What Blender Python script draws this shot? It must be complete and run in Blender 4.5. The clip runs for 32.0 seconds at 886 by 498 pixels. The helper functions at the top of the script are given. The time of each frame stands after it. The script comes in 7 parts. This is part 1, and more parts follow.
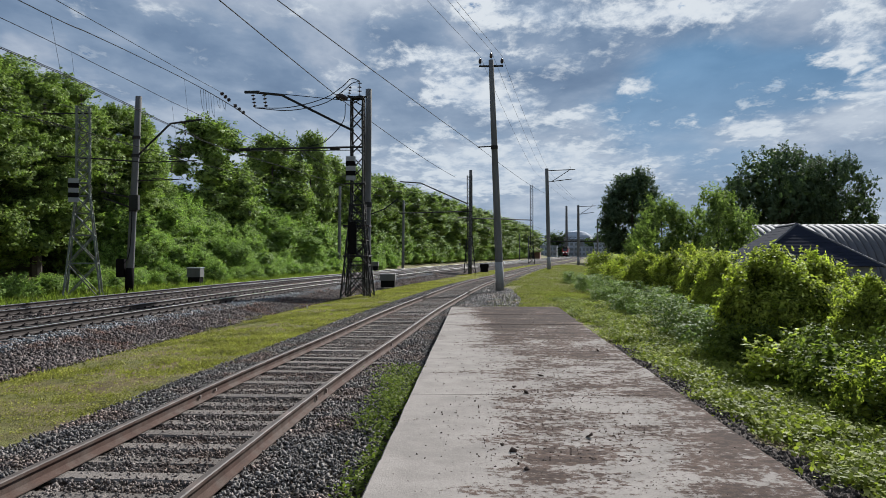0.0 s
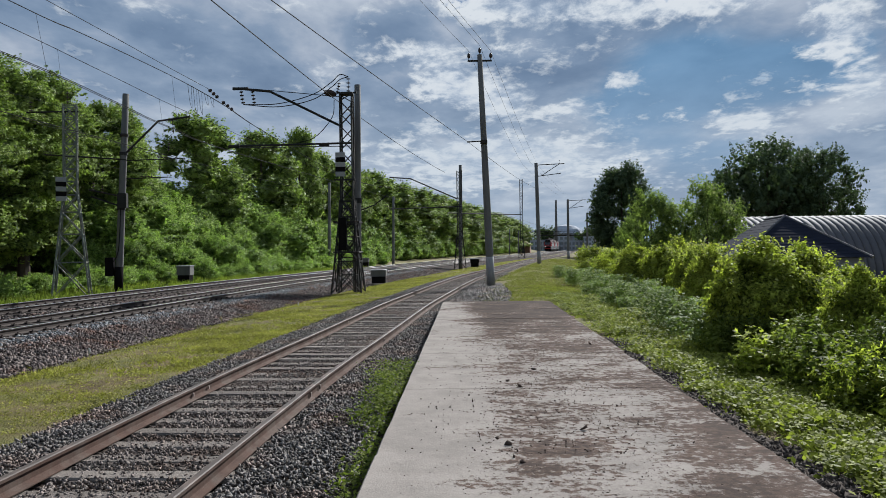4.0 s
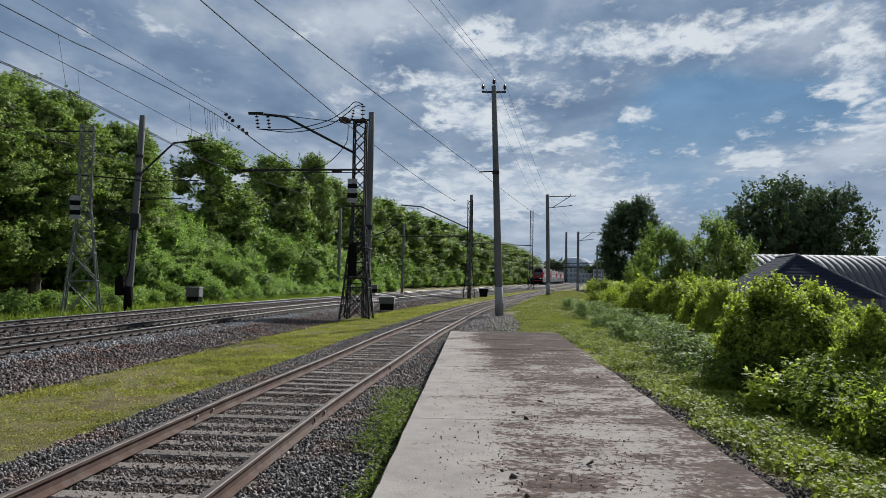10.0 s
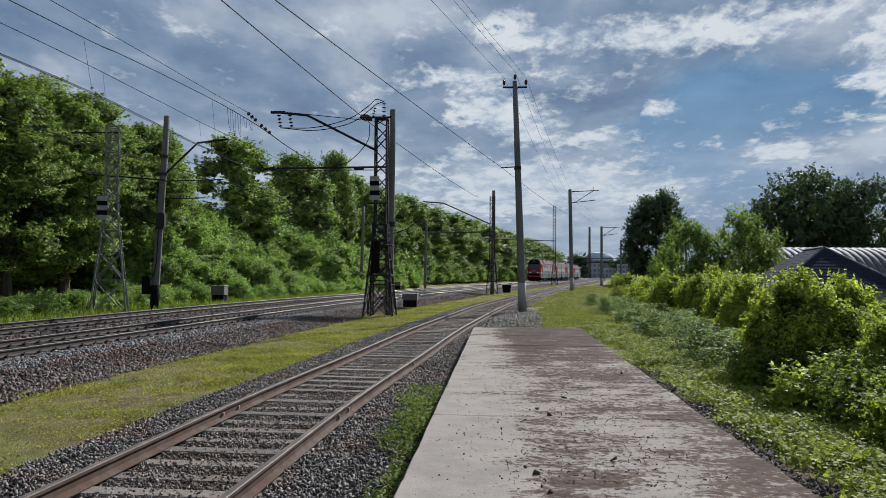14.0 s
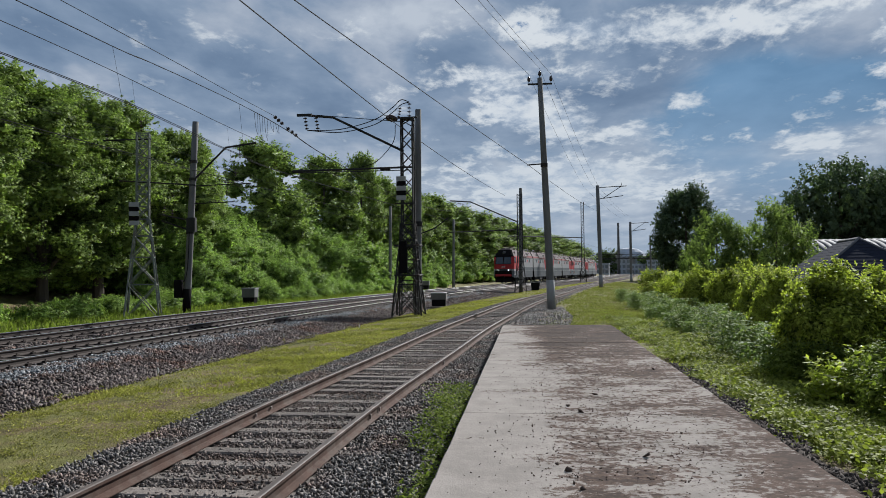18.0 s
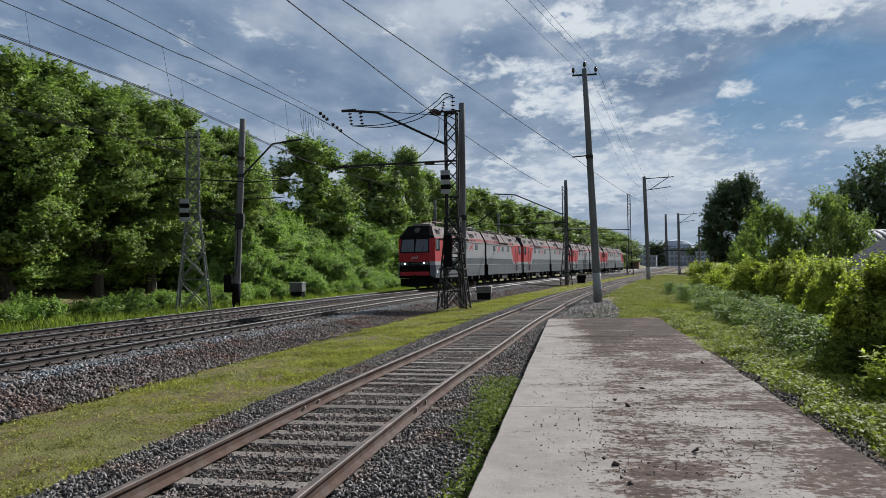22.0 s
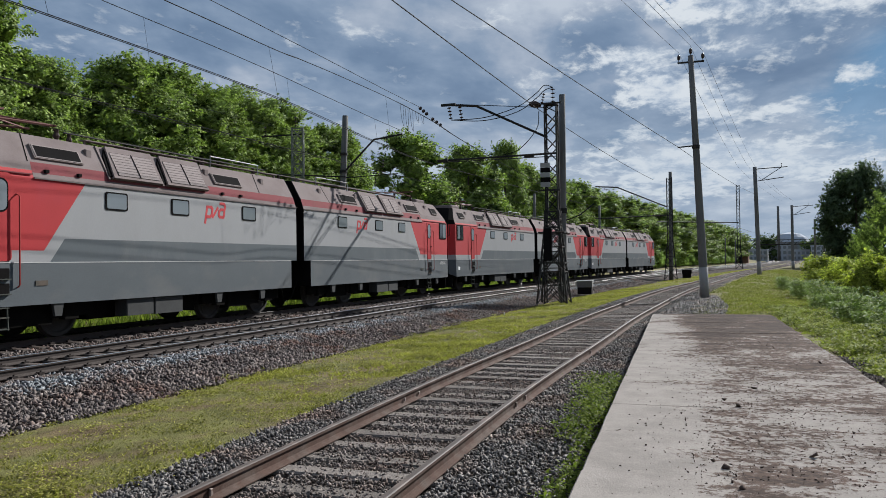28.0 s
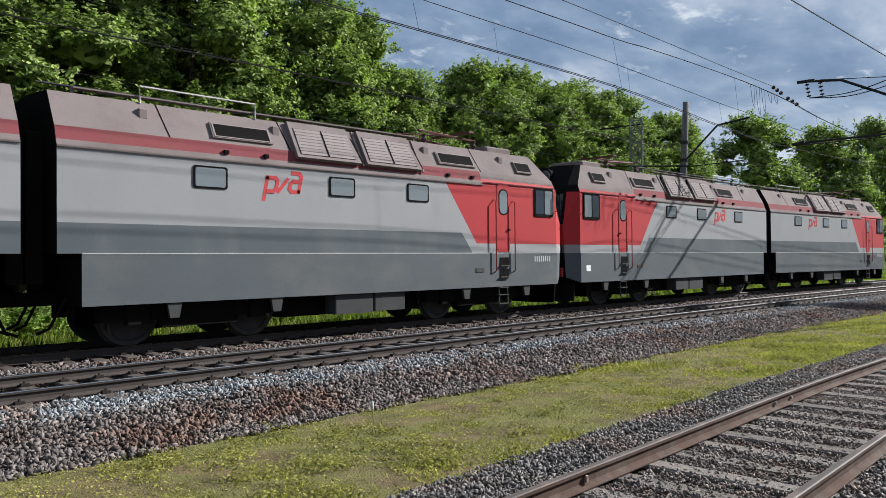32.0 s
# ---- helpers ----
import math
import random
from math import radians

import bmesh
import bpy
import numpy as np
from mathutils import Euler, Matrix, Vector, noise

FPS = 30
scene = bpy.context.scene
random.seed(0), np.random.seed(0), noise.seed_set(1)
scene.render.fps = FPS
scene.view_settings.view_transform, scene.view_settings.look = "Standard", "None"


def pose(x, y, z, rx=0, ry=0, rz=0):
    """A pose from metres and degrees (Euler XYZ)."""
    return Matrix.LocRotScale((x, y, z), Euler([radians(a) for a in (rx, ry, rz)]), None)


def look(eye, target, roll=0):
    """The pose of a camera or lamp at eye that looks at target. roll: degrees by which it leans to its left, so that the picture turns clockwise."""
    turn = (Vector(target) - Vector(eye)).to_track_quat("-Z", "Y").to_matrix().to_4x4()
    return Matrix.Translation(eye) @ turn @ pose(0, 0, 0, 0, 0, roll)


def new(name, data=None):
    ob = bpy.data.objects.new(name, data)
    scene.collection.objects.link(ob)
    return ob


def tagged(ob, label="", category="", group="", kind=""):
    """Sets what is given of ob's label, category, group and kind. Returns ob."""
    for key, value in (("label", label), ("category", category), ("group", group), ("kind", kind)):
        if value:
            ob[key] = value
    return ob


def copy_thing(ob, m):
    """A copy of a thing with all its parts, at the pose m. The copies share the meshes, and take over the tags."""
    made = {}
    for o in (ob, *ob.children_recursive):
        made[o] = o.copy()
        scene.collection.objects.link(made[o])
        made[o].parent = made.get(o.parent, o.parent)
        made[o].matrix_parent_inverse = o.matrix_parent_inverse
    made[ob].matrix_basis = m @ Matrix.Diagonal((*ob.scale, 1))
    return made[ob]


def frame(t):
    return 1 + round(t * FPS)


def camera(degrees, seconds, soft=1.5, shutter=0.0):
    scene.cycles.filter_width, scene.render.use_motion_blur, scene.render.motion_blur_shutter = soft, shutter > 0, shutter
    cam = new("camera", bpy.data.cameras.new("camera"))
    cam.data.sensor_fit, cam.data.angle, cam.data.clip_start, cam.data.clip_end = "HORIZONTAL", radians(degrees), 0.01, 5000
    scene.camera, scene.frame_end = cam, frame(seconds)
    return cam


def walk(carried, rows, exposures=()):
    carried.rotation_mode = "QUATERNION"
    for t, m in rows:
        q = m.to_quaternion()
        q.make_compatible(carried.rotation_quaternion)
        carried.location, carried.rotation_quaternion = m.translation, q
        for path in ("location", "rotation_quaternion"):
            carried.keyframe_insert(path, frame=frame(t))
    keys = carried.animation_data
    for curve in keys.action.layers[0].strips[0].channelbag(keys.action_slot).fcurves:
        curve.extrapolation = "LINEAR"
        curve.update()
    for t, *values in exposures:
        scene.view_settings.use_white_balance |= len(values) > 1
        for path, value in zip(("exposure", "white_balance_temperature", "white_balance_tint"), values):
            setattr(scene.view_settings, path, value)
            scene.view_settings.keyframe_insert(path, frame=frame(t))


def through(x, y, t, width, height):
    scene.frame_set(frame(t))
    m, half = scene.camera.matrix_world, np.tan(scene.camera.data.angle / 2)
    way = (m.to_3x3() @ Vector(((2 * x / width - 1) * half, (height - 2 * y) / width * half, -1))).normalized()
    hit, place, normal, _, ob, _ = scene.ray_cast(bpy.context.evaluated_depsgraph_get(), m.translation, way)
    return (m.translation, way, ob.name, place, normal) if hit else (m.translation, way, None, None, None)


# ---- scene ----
cam = camera(59.62, 32.0, soft=0.3)
PATH = [
    (0, pose(0.033, 0.001, 1.836, 90.315, 0.073, 2.489)),
    (0.5, pose(0.032, 0.004, 1.830, 90.341, 0.059, 2.252)),
    (1, pose(0.030, -0.018, 1.832, 90.405, 0.082, 2.031)),
    (1.5, pose(0.019, 0.003, 1.828, 90.411, 0.163, 1.812)),
    (2, pose(0.012, -0.012, 1.828, 90.381, 0.297, 1.755)),
    (2.5, pose(0.009, -0.006, 1.833, 90.276, 0.599, 1.734)),
    (3, pose(0.006, -0.003, 1.827, 90.194, 0.798, 1.768)),
    (3.5, pose(0.003, -0.003, 1.828, 90.132, 0.866, 1.694)),
    (5.5, pose(0.018, -0.017, 1.833, 89.450, -0.361, 2.083)),
    (6, pose(0.020, -0.005, 1.829, 89.537, -0.411, 2.007)),
    (6.5, pose(0.013, 0.004, 1.824, 89.898, -0.861, 1.722)),
    (7, pose(0.011, 0.002, 1.827, 90.664, -1.002, 1.750)),
    (7.5, pose(0.010, 0.000, 1.830, 91.053, -0.696, 1.771)),
    (8, pose(0.014, 0.009, 1.830, 91.321, -0.434, 1.866)),
    (8.5, pose(0.012, 0.007, 1.830, 91.509, -0.428, 1.919)),
    (9, pose(0.007, 0.008, 1.835, 91.779, -0.600, 1.957)),
    (9.5, pose(0.007, 0.014, 1.829, 91.992, -0.792, 2.143)),
    (10, pose(0.001, 0.008, 1.826, 92.099, -0.957, 2.427)),
    (10.5, pose(0.008, 0.026, 1.825, 92.146, -0.972, 2.710)),
    (11, pose(0.001, 0.020, 1.825, 92.177, -1.058, 2.912)),
    (11.5, pose(0.001, 0.022, 1.824, 92.194, -0.918, 3.155)),
    (12, pose(0.003, 0.028, 1.822, 92.203, -0.782, 3.376)),
    (12.5, pose(-0.005, 0.021, 1.828, 92.191, -0.764, 3.543)),
    (13, pose(0.000, 0.011, 1.829, 92.016, -0.557, 3.697)),
    (13.5, pose(0.013, 0.001, 1.833, 91.870, -0.531, 3.818)),
    (14, pose(0.015, -0.011, 1.836, 91.794, -0.466, 4.128)),
    (14.5, pose(0.031, -0.009, 1.832, 91.805, -0.368, 4.325)),
    (16.5, pose(0.012, -0.024, 1.835, 92.245, -0.070, 4.884)),
    (17, pose(0.007, -0.028, 1.835, 92.164, 0.110, 5.353)),
    (17.5, pose(0.009, -0.019, 1.833, 91.862, 0.294, 5.769)),
    (18, pose(0.019, -0.014, 1.826, 91.735, 0.580, 6.218)),
    (18.5, pose(0.021, -0.020, 1.835, 91.550, 0.933, 6.785)),
    (19, pose(0.015, -0.029, 1.835, 91.363, 0.968, 7.210)),
    (19.5, pose(0.004, -0.036, 1.835, 91.402, 0.906, 7.769)),
    (20, pose(0.009, -0.032, 1.837, 91.406, 0.815, 8.272)),
    (20.5, pose(0.013, -0.037, 1.834, 91.420, 0.861, 8.411)),
    (21, pose(0.014, -0.041, 1.831, 91.422, 0.781, 8.576)),
    (21.5, pose(0.018, -0.038, 1.834, 91.342, 0.882, 9.041)),
    (22, pose(0.025, -0.034, 1.834, 91.291, 0.945, 9.550)),
    (22.5, pose(0.022, -0.029, 1.833, 91.201, 1.036, 9.917)),
    (23, pose(0.018, -0.021, 1.833, 91.129, 1.089, 10.227)),
    (23.5, pose(0.017, -0.008, 1.829, 91.036, 1.186, 10.887)),
    (24, pose(0.015, -0.013, 1.832, 90.875, 1.341, 12.120)),
    (24.5, pose(0.015, 0.005, 1.835, 90.760, 1.552, 13.315)),
    (25, pose(0.024, 0.026, 1.837, 90.833, 1.870, 14.072)),
    (25.5, pose(0.023, 0.022, 1.839, 91.011, 1.846, 14.785)),
    (27.5, pose(0.007, 0.045, 1.826, 91.016, 1.070, 16.725)),
    (28, pose(0.006, 0.044, 1.826, 90.952, 0.818, 16.894)),
    (28.5, pose(0.001, 0.040, 1.828, 90.911, 0.583, 16.991)),
    (29, pose(-0.010, 0.041, 1.824, 90.767, 0.449, 17.386)),
    (29.5, pose(-0.021, 0.032, 1.831, 90.702, 0.492, 18.015)),
    (30, pose(-0.022, 0.037, 1.827, 90.678, 0.660, 18.513)),
    (30.5, pose(-0.015, 0.029, 1.832, 90.675, 0.789, 19.088)),
    (31, pose(-0.042, 0.033, 1.823, 90.715, 0.688, 22.024)),
    (31.5, pose(-0.175, 0.021, 1.821, 90.797, 0.443, 29.383)),
    (32, pose(-0.354, -0.057, 1.808, 90.687, 0.465, 41.066)),
]
walk(cam, PATH, [(0, 0.72, 6000, 9), (3, 0.70, 6000, 9), (9, 0.66, 6000, 9), (13, 0.64, 6000, 9), (20, 0.62, 6000, 9), (23, 0.69, 6000, 9), (25, 0.74, 6000, 9), (28, 0.69, 6000, 9), (31, 0.68, 6000, 9), (32, 0.98, 6000, 9)])

# ---- sky, clouds and sun ----
SUN_AZ, SUN_EL = 26.0, 31.0        # degrees right of +y, and up


def build_world():
    w = bpy.data.worlds.new("world")
    scene.world = w
    w.use_nodes = True
    nt = w.node_tree
    nt.nodes.clear()
    N, L = nt.nodes.new, nt.links.new

    def math(op, a, b=None, c=None):
        n = N("ShaderNodeMath")
        n.operation = op
        for i, v in enumerate((a, b, c)):
            if v is None:
                continue
            if isinstance(v, (int, float)):
                n.inputs[i].default_value = v
            else:
                L(v, n.inputs[i])
        return n.outputs[0]

    def ramp(fac, stops, interp="LINEAR"):
        n = N("ShaderNodeValToRGB")
        n.color_ramp.interpolation = interp
        e = n.color_ramp.elements
        while len(e) < len(stops):
            e.new(0.5)
        for el, (p, c) in zip(e, stops):
            el.position = p
            el.color = (*c, 1) if len(c) == 3 else c
        L(fac, n.inputs[0])
        return n.outputs[0]

    def noise_tex(vec, scale, detail, rough, dist=0.0, lac=2.0):
        n = N("ShaderNodeTexNoise")
        n.inputs["Scale"].default_value = scale
        n.inputs["Detail"].default_value = detail
        n.inputs["Roughness"].default_value = rough
        n.inputs["Distortion"].default_value = dist
        n.inputs["Lacunarity"].default_value = lac
        L(vec, n.inputs["Vector"])
        return n.outputs[0]

    tc = N("ShaderNodeTexCoord")
    sep = N("ShaderNodeSeparateXYZ")
    L(tc.outputs["Generated"], sep.inputs[0])
    zz = math("MAXIMUM", sep.outputs[2], 0.0)
    den = math("ADD", zz, 0.16)
    com = N("ShaderNodeCombineXYZ")
    L(math("DIVIDE", sep.outputs[0], den), com.inputs[0])
    L(math("DIVIDE", sep.outputs[1], den), com.inputs[1])
    com.inputs[2].default_value = 0.0
    mp = N("ShaderNodeMapping")
    mp.inputs["Location"].default_value = (CLOUD_SHIFT[0], CLOUD_SHIFT[1], CLOUD_SHIFT[2])
    mp.inputs["Rotation"].default_value = (0, 0, radians(-12))
    mp.inputs["Scale"].default_value = (1.0, 0.72, 1.0)
    L(com.outputs[0], mp.inputs[0])
    P = mp.outputs[0]
    mid = noise_tex(P, 1.5, 5.0, 0.52, 0.25)
    streak = noise_tex(P, 3.4, 6.0, 0.55, 0.2)
    fine = noise_tex(P, 5.5, 10.0, 0.62, 0.35)
    wisp = noise_tex(P, 17.0, 6.0, 0.6, 0.2)
    # azimuth and elevation in degrees, with ragged drift
    az = math("ADD", math("MULTIPLY", math("ARCTAN2", sep.outputs[0], sep.outputs[1]), 57.3), math("MULTIPLY", math("SUBTRACT", fine, 0.5), 6.0))
    el = math("ADD", math("MULTIPLY", math("ARCSINE", sep.outputs[2]), 57.3), math("MULTIPLY", math("SUBTRACT", mid, 0.5), 4.5))

    def banks(rows):
        """The sum of soft cloud banks: (azimuth, elevation, half width, half height, weight)."""
        total = None
        for a, e, sa, se, weight in rows:
            da = math("POWER", math("DIVIDE", math("SUBTRACT", az, a), sa), 2.0)
            de = math("POWER", math("DIVIDE", math("SUBTRACT", el, e), se), 2.0)
            g = math("MULTIPLY", math("POWER", 2.718, math("MULTIPLY", math("ADD", da, de), -1.0)), weight)
            total = g if total is None else math("ADD", total, g)
        return total

    def blend(fac, a, b):
        n = N("ShaderNodeMix")
        n.data_type = "RGBA"
        L(fac, n.inputs[0])
        for i, v in ((6, a), (7, b)):
            if isinstance(v, tuple):
                n.inputs[i].default_value = (*v, 1)
            else:
                L(v, n.inputs[i])
        return n.outputs[2]

    def rise(v, lo, hi):
        n = N("ShaderNodeMapRange")
        n.interpolation_type = "SMOOTHSTEP"
        n.inputs[1].default_value, n.inputs[2].default_value = lo, hi
        L(v, n.inputs[0])
        return n.outputs[0]
    sd = Vector((math_sin(radians(SUN_AZ)) * math_cos(radians(SUN_EL)), math_cos(radians(SUN_AZ)) * math_cos(radians(SUN_EL)), math_sin(radians(SUN_EL))))
    grain = math("ADD", math("MULTIPLY", mid, 0.55), math("ADD", math("MULTIPLY", streak, 0.40), math("MULTIPLY", fine, 0.18)))
    body = math("ADD", grain, banks(THICK_BANKS))
    cloud = ramp(body, [(0.43, (0.80, 0.85, 0.92)), (0.51, (0.56, 0.63, 0.74)), (0.57, (0.375, 0.475, 0.62)), (0.64, (0.275, 0.375, 0.525)), (0.74, (0.205, 0.295, 0.44))])
    veil = rise(math("ADD", banks(BLUE_BANKS), math("MULTIPLY", math("SUBTRACT", streak, 0.5), 0.9)), 0.25, 0.85)
    cloud = blend(veil, cloud, blend(rise(grain, 0.42, 0.72), (0.285, 0.475, 0.70), (0.19, 0.35, 0.55)))
    edge = math("ADD", math("MULTIPLY", math("SUBTRACT", fine, 0.5), 2.3), math("MULTIPLY", math("SUBTRACT", wisp, 0.5), 1.5))
    puff = rise(math("ADD", banks(WHITE_BANKS), edge), 0.30, 1.0)
    cloud = blend(puff, cloud, blend(rise(math("ADD", fine, math("MULTIPLY", math("SUBTRACT", wisp, 0.5), 0.5)), 0.36, 0.62), (0.66, 0.75, 0.87), (1.08, 1.10, 1.10)))
    cover = math("SUBTRACT", 1.0, rise(math("ADD", banks(OPEN_BANKS), edge), 0.45, 0.8))
    # haze towards the horizon
    hz = ramp(zz, [(0.0, (1, 1, 1)), (0.10, (0.6, 0.6, 0.6)), (0.24, (0, 0, 0))], "EASE")
    hazy = N("ShaderNodeMix")
    hazy.data_type = "RGBA"
    L(math("MULTIPLY", hz, 0.5), hazy.inputs[0])
    L(cloud, hazy.inputs[6])
    hazy.inputs[7].default_value = (0.70, 0.79, 0.88, 1)
    sky = N("ShaderNodeTexSky")
    sky.sky_type = "NISHITA"
    sky.sun_disc = False
    sky.sun_elevation, sky.sun_rotation = radians(SUN_EL), radians(SUN_AZ)
    sky.air_density, sky.dust_density, sky.ozone_density = 1.0, 0.6, 1.6
    b1, b2, out = N("ShaderNodeBackground"), N("ShaderNodeBackground"), N("ShaderNodeOutputWorld")
    blue = N("ShaderNodeMix")
    blue.data_type, blue.blend_type = "RGBA", "MULTIPLY"
    blue.inputs[0].default_value = 1.0
    blue.inputs[7].default_value = (0.52, 0.84, 1.14, 1)
    L(sky.outputs[0], blue.inputs[6])
    L(blue.outputs[2], b1.inputs[0])
    b1.inputs[1].default_value = SKY_STRENGTH
    L(hazy.outputs[2], b2.inputs[0])
    b2.inputs[1].default_value = CLOUD_STRENGTH
    mx = N("ShaderNodeMixShader")
    L(math("MAXIMUM", cover, math("MULTIPLY", hz, 0.6)), mx.inputs[0])
    L(b1.outputs[0], mx.inputs[1]), L(b2.outputs[0], mx.inputs[2])
    L(mx.outputs[0], out.inputs[0])

    sun = bpy.data.lights.new("sun", "SUN")
    sun.energy, sun.angle, sun.color = SUN_STRENGTH, radians(0.6), (1.0, 0.95, 0.87)
    ob = new("sun", sun)
    ob.matrix_world = look(sd * 100, (0, 0, 0))


math_sin, math_cos = math.sin, math.cos
CLOUD_SHIFT = (3.1, 1.7, 0.0)
# (azimuth, elevation, half width, half height, weight), in degrees
WHITE_BANKS = [(-1.2, 12.4, 3.0, 2.0, 0.95), (2.8, 11.0, 2.6, 2.0, 0.9), (-4.2, 14.4, 3.0, 1.0, 0.62), (11.5, 11.9, 1.9, 0.9, 0.75), (8.1, 9.8, 2.6, 0.9, 0.75), (20.2, 8.3, 2.7, 1.6, 0.95), (16.7, 9.0, 2.4, 0.7, 0.72),
               (16.5, 16.8, 9.5, 1.5, 0.92), (25.5, 13.8, 2.8, 2.8, 0.9), (27.0, 9.6, 1.7, 2.0, 0.9), (-25.6, 16.4, 9.0, 1.3, 0.3), (-11.7, 17.5, 7.0, 1.2, 0.5), (3.5, 17.4, 6.0, 1.4, 0.8), (5.0, 14.6, 5.0, 0.9, 0.5), (-10.0, 12.6, 3.2, 1.6, 0.5), (-27.0, 10.5, 8.0, 1.2, 0.25),
               (-1.8, 6.2, 9.0, 2.4, 0.8), (5.0, 7.0, 6.0, 1.4, 0.8), (11.0, 5.5, 7.0, 1.1, 0.6), (-45.0, 14.5, 9.0, 2.0, 0.4)]
BLUE_BANKS = [(12.5, 10.2, 5.5, 3.4, 0.85), (18.1, 12.2, 5.5, 2.8, 0.85), (24.4, 11.5, 4.0, 3.0, 0.75), (17.0, 6.0, 7.0, 1.8, 0.6), (-1.0, 8.8, 5.0, 1.2, 0.4), (0.5, 4.5, 8.0, 1.0, 0.4)]
THICK_BANKS = [(-29.0, 14.5, 9.0, 3.0, 0.055), (-15.0, 13.8, 5.0, 2.0, 0.045), (-6.8, 16.0, 4.0, 1.4, 0.05), (6.5, 13.4, 4.0, 1.2, 0.02), (-20.0, 9.0, 12.0, 3.0, -0.03), (0.0, 3.5, 9.0, 2.5, -0.07), (-12.0, 17.5, 9.0, 1.2, -0.06)]
OPEN_BANKS = [(31.0, 20.5, 6.0, 2.6, 1.1)]
SKY_STRENGTH, CLOUD_STRENGTH, SUN_STRENGTH = 0.0245, 0.415, 5.0
build_world()

# ---- mesh helpers ----


def mesh_from(name, verts, faces, mats=(), index=None, smooth=False):
    """A mesh from arrays. faces: an (n, k) array, or a list of tuples."""
    me = bpy.data.meshes.new(name)
    verts = np.asarray(verts, np.float32).reshape(-1, 3)
    if isinstance(faces, np.ndarray):
        n, k = faces.shape
        me.vertices.add(len(verts)), me.loops.add(n * k), me.polygons.add(n)
        me.vertices.foreach_set("co", verts.ravel())
        me.loops.foreach_set("vertex_index", faces.astype(np.int32).ravel())
        me.polygons.foreach_set("loop_start", np.arange(0, n * k, k, dtype=np.int32))
    else:
        me.from_pydata(verts.tolist(), [], faces)
    for m in mats:
        me.materials.append(m)
    if index is not None:
        me.polygons.foreach_set("material_index", np.asarray(index, np.int32))
    if smooth:
        me.polygons.foreach_set("use_smooth", np.ones(len(me.polygons), bool))
    me.update(calc_edges=True)
    me.validate()
    return me


class Geo:
    """Gathers boxes, tubes and plates into one mesh."""

    def __init__(self):
        self.v, self.f, self.m = [], [], []

    def add(self, verts, faces, mat=0):
        b = len(self.v)
        self.v += [tuple(map(float, p)) for p in verts]
        self.f += [tuple(b + i for i in q) for q in faces]
        self.m += [mat] * len(faces)
        return self

    def box(self, x0, x1, y0, y1, z0, z1, mat=0, c=0.0):
        """A box; c: chamfer of all its upright and top edges."""
        if c <= 0:
            v = [(x, y, z) for z in (z0, z1) for x, y in ((x0, y0), (x1, y0), (x1, y1), (x0, y1))]
            return self.add(v, [(3, 2, 1, 0), (4, 5, 6, 7), (0, 1, 5, 4), (1, 2, 6, 5), (2, 3, 7, 6), (3, 0, 4, 7)], mat)

        def ring(i, z):
            a0, a1, b0, b1 = x0 + i, x1 - i, y0 + i, y1 - i
            return [(a0 + c, b0, z), (a1 - c, b0, z), (a1, b0 + c, z), (a1, b1 - c, z), (a1 - c, b1, z), (a0 + c, b1, z), (a0, b1 - c, z), (a0, b0 + c, z)]
        v = ring(0, z0) + ring(0, z1 - c) + ring(c * 0.9, z1)
        f = [tuple(range(7, -1, -1)), tuple(range(16, 24))]
        for k in (0, 8):
            f += [(k + i, k + (i + 1) % 8, k + 8 + (i + 1) % 8, k + 8 + i) for i in range(8)]
        return self.add(v, f, mat)

    def tube(self, pts, r, n=6, mat=0, caps=True):
        """A round bar along points; r: one radius, or one for each point."""
        pts = [Vector(p) for p in pts]
        rs = r if isinstance(r, (list, tuple)) else [r] * len(pts)
        v, f = [], []
        side = None
        for i, p in enumerate(pts):
            d = (pts[min(i + 1, len(pts) - 1)] - pts[max(i - 1, 0)]).normalized()
            if side is None:
                side = d.orthogonal().normalized()
            else:
                side = (side - d * side.dot(d)).normalized()
            up = d.cross(side)
            for k in range(n):
                a = 2 * math.pi * k / n
                v.append(p + (side * math.cos(a) + up * math.sin(a)) * rs[i])
        for i in range(len(pts) - 1):
            f += [(i * n + k, i * n + (k + 1) % n, (i + 1) * n + (k + 1) % n, (i + 1) * n + k) for k in range(n)]
        if caps:
            f += [tuple(range(n - 1, -1, -1)), tuple((len(pts) - 1) * n + k for k in range(n))]
        return self.add(v, f, mat)

    def plate(self, poly, offset, mat=0):
        """A flat polygon (3D points) thickened by the vector offset."""
        n = len(poly)
        o = Vector(offset)
        v = [Vector(p) for p in poly] + [Vector(p) + o for p in poly]
        f = [tuple(range(n - 1, -1, -1)), tuple(range(n, 2 * n))] + [(i, (i + 1) % n, n + (i + 1) % n, n + i) for i in range(n)]
        return self.add(v, f, mat)

    def weld(self, d=4):
        """Joins points that share a place."""
        seen, back, v = {}, [], []
        for p in self.v:
            k = tuple(round(c, d) for c in p)
            if k not in seen:
                seen[k] = len(v)
                v.append(p)
            back.append(seen[k])
        self.v, self.f = v, [tuple(back[i] for i in q) for q in self.f]
        return self

    def mesh(self, name, mats, smooth=False):
        return mesh_from(name, self.v, self.f, mats if isinstance(mats, (list, tuple)) else (mats,), self.m, smooth)


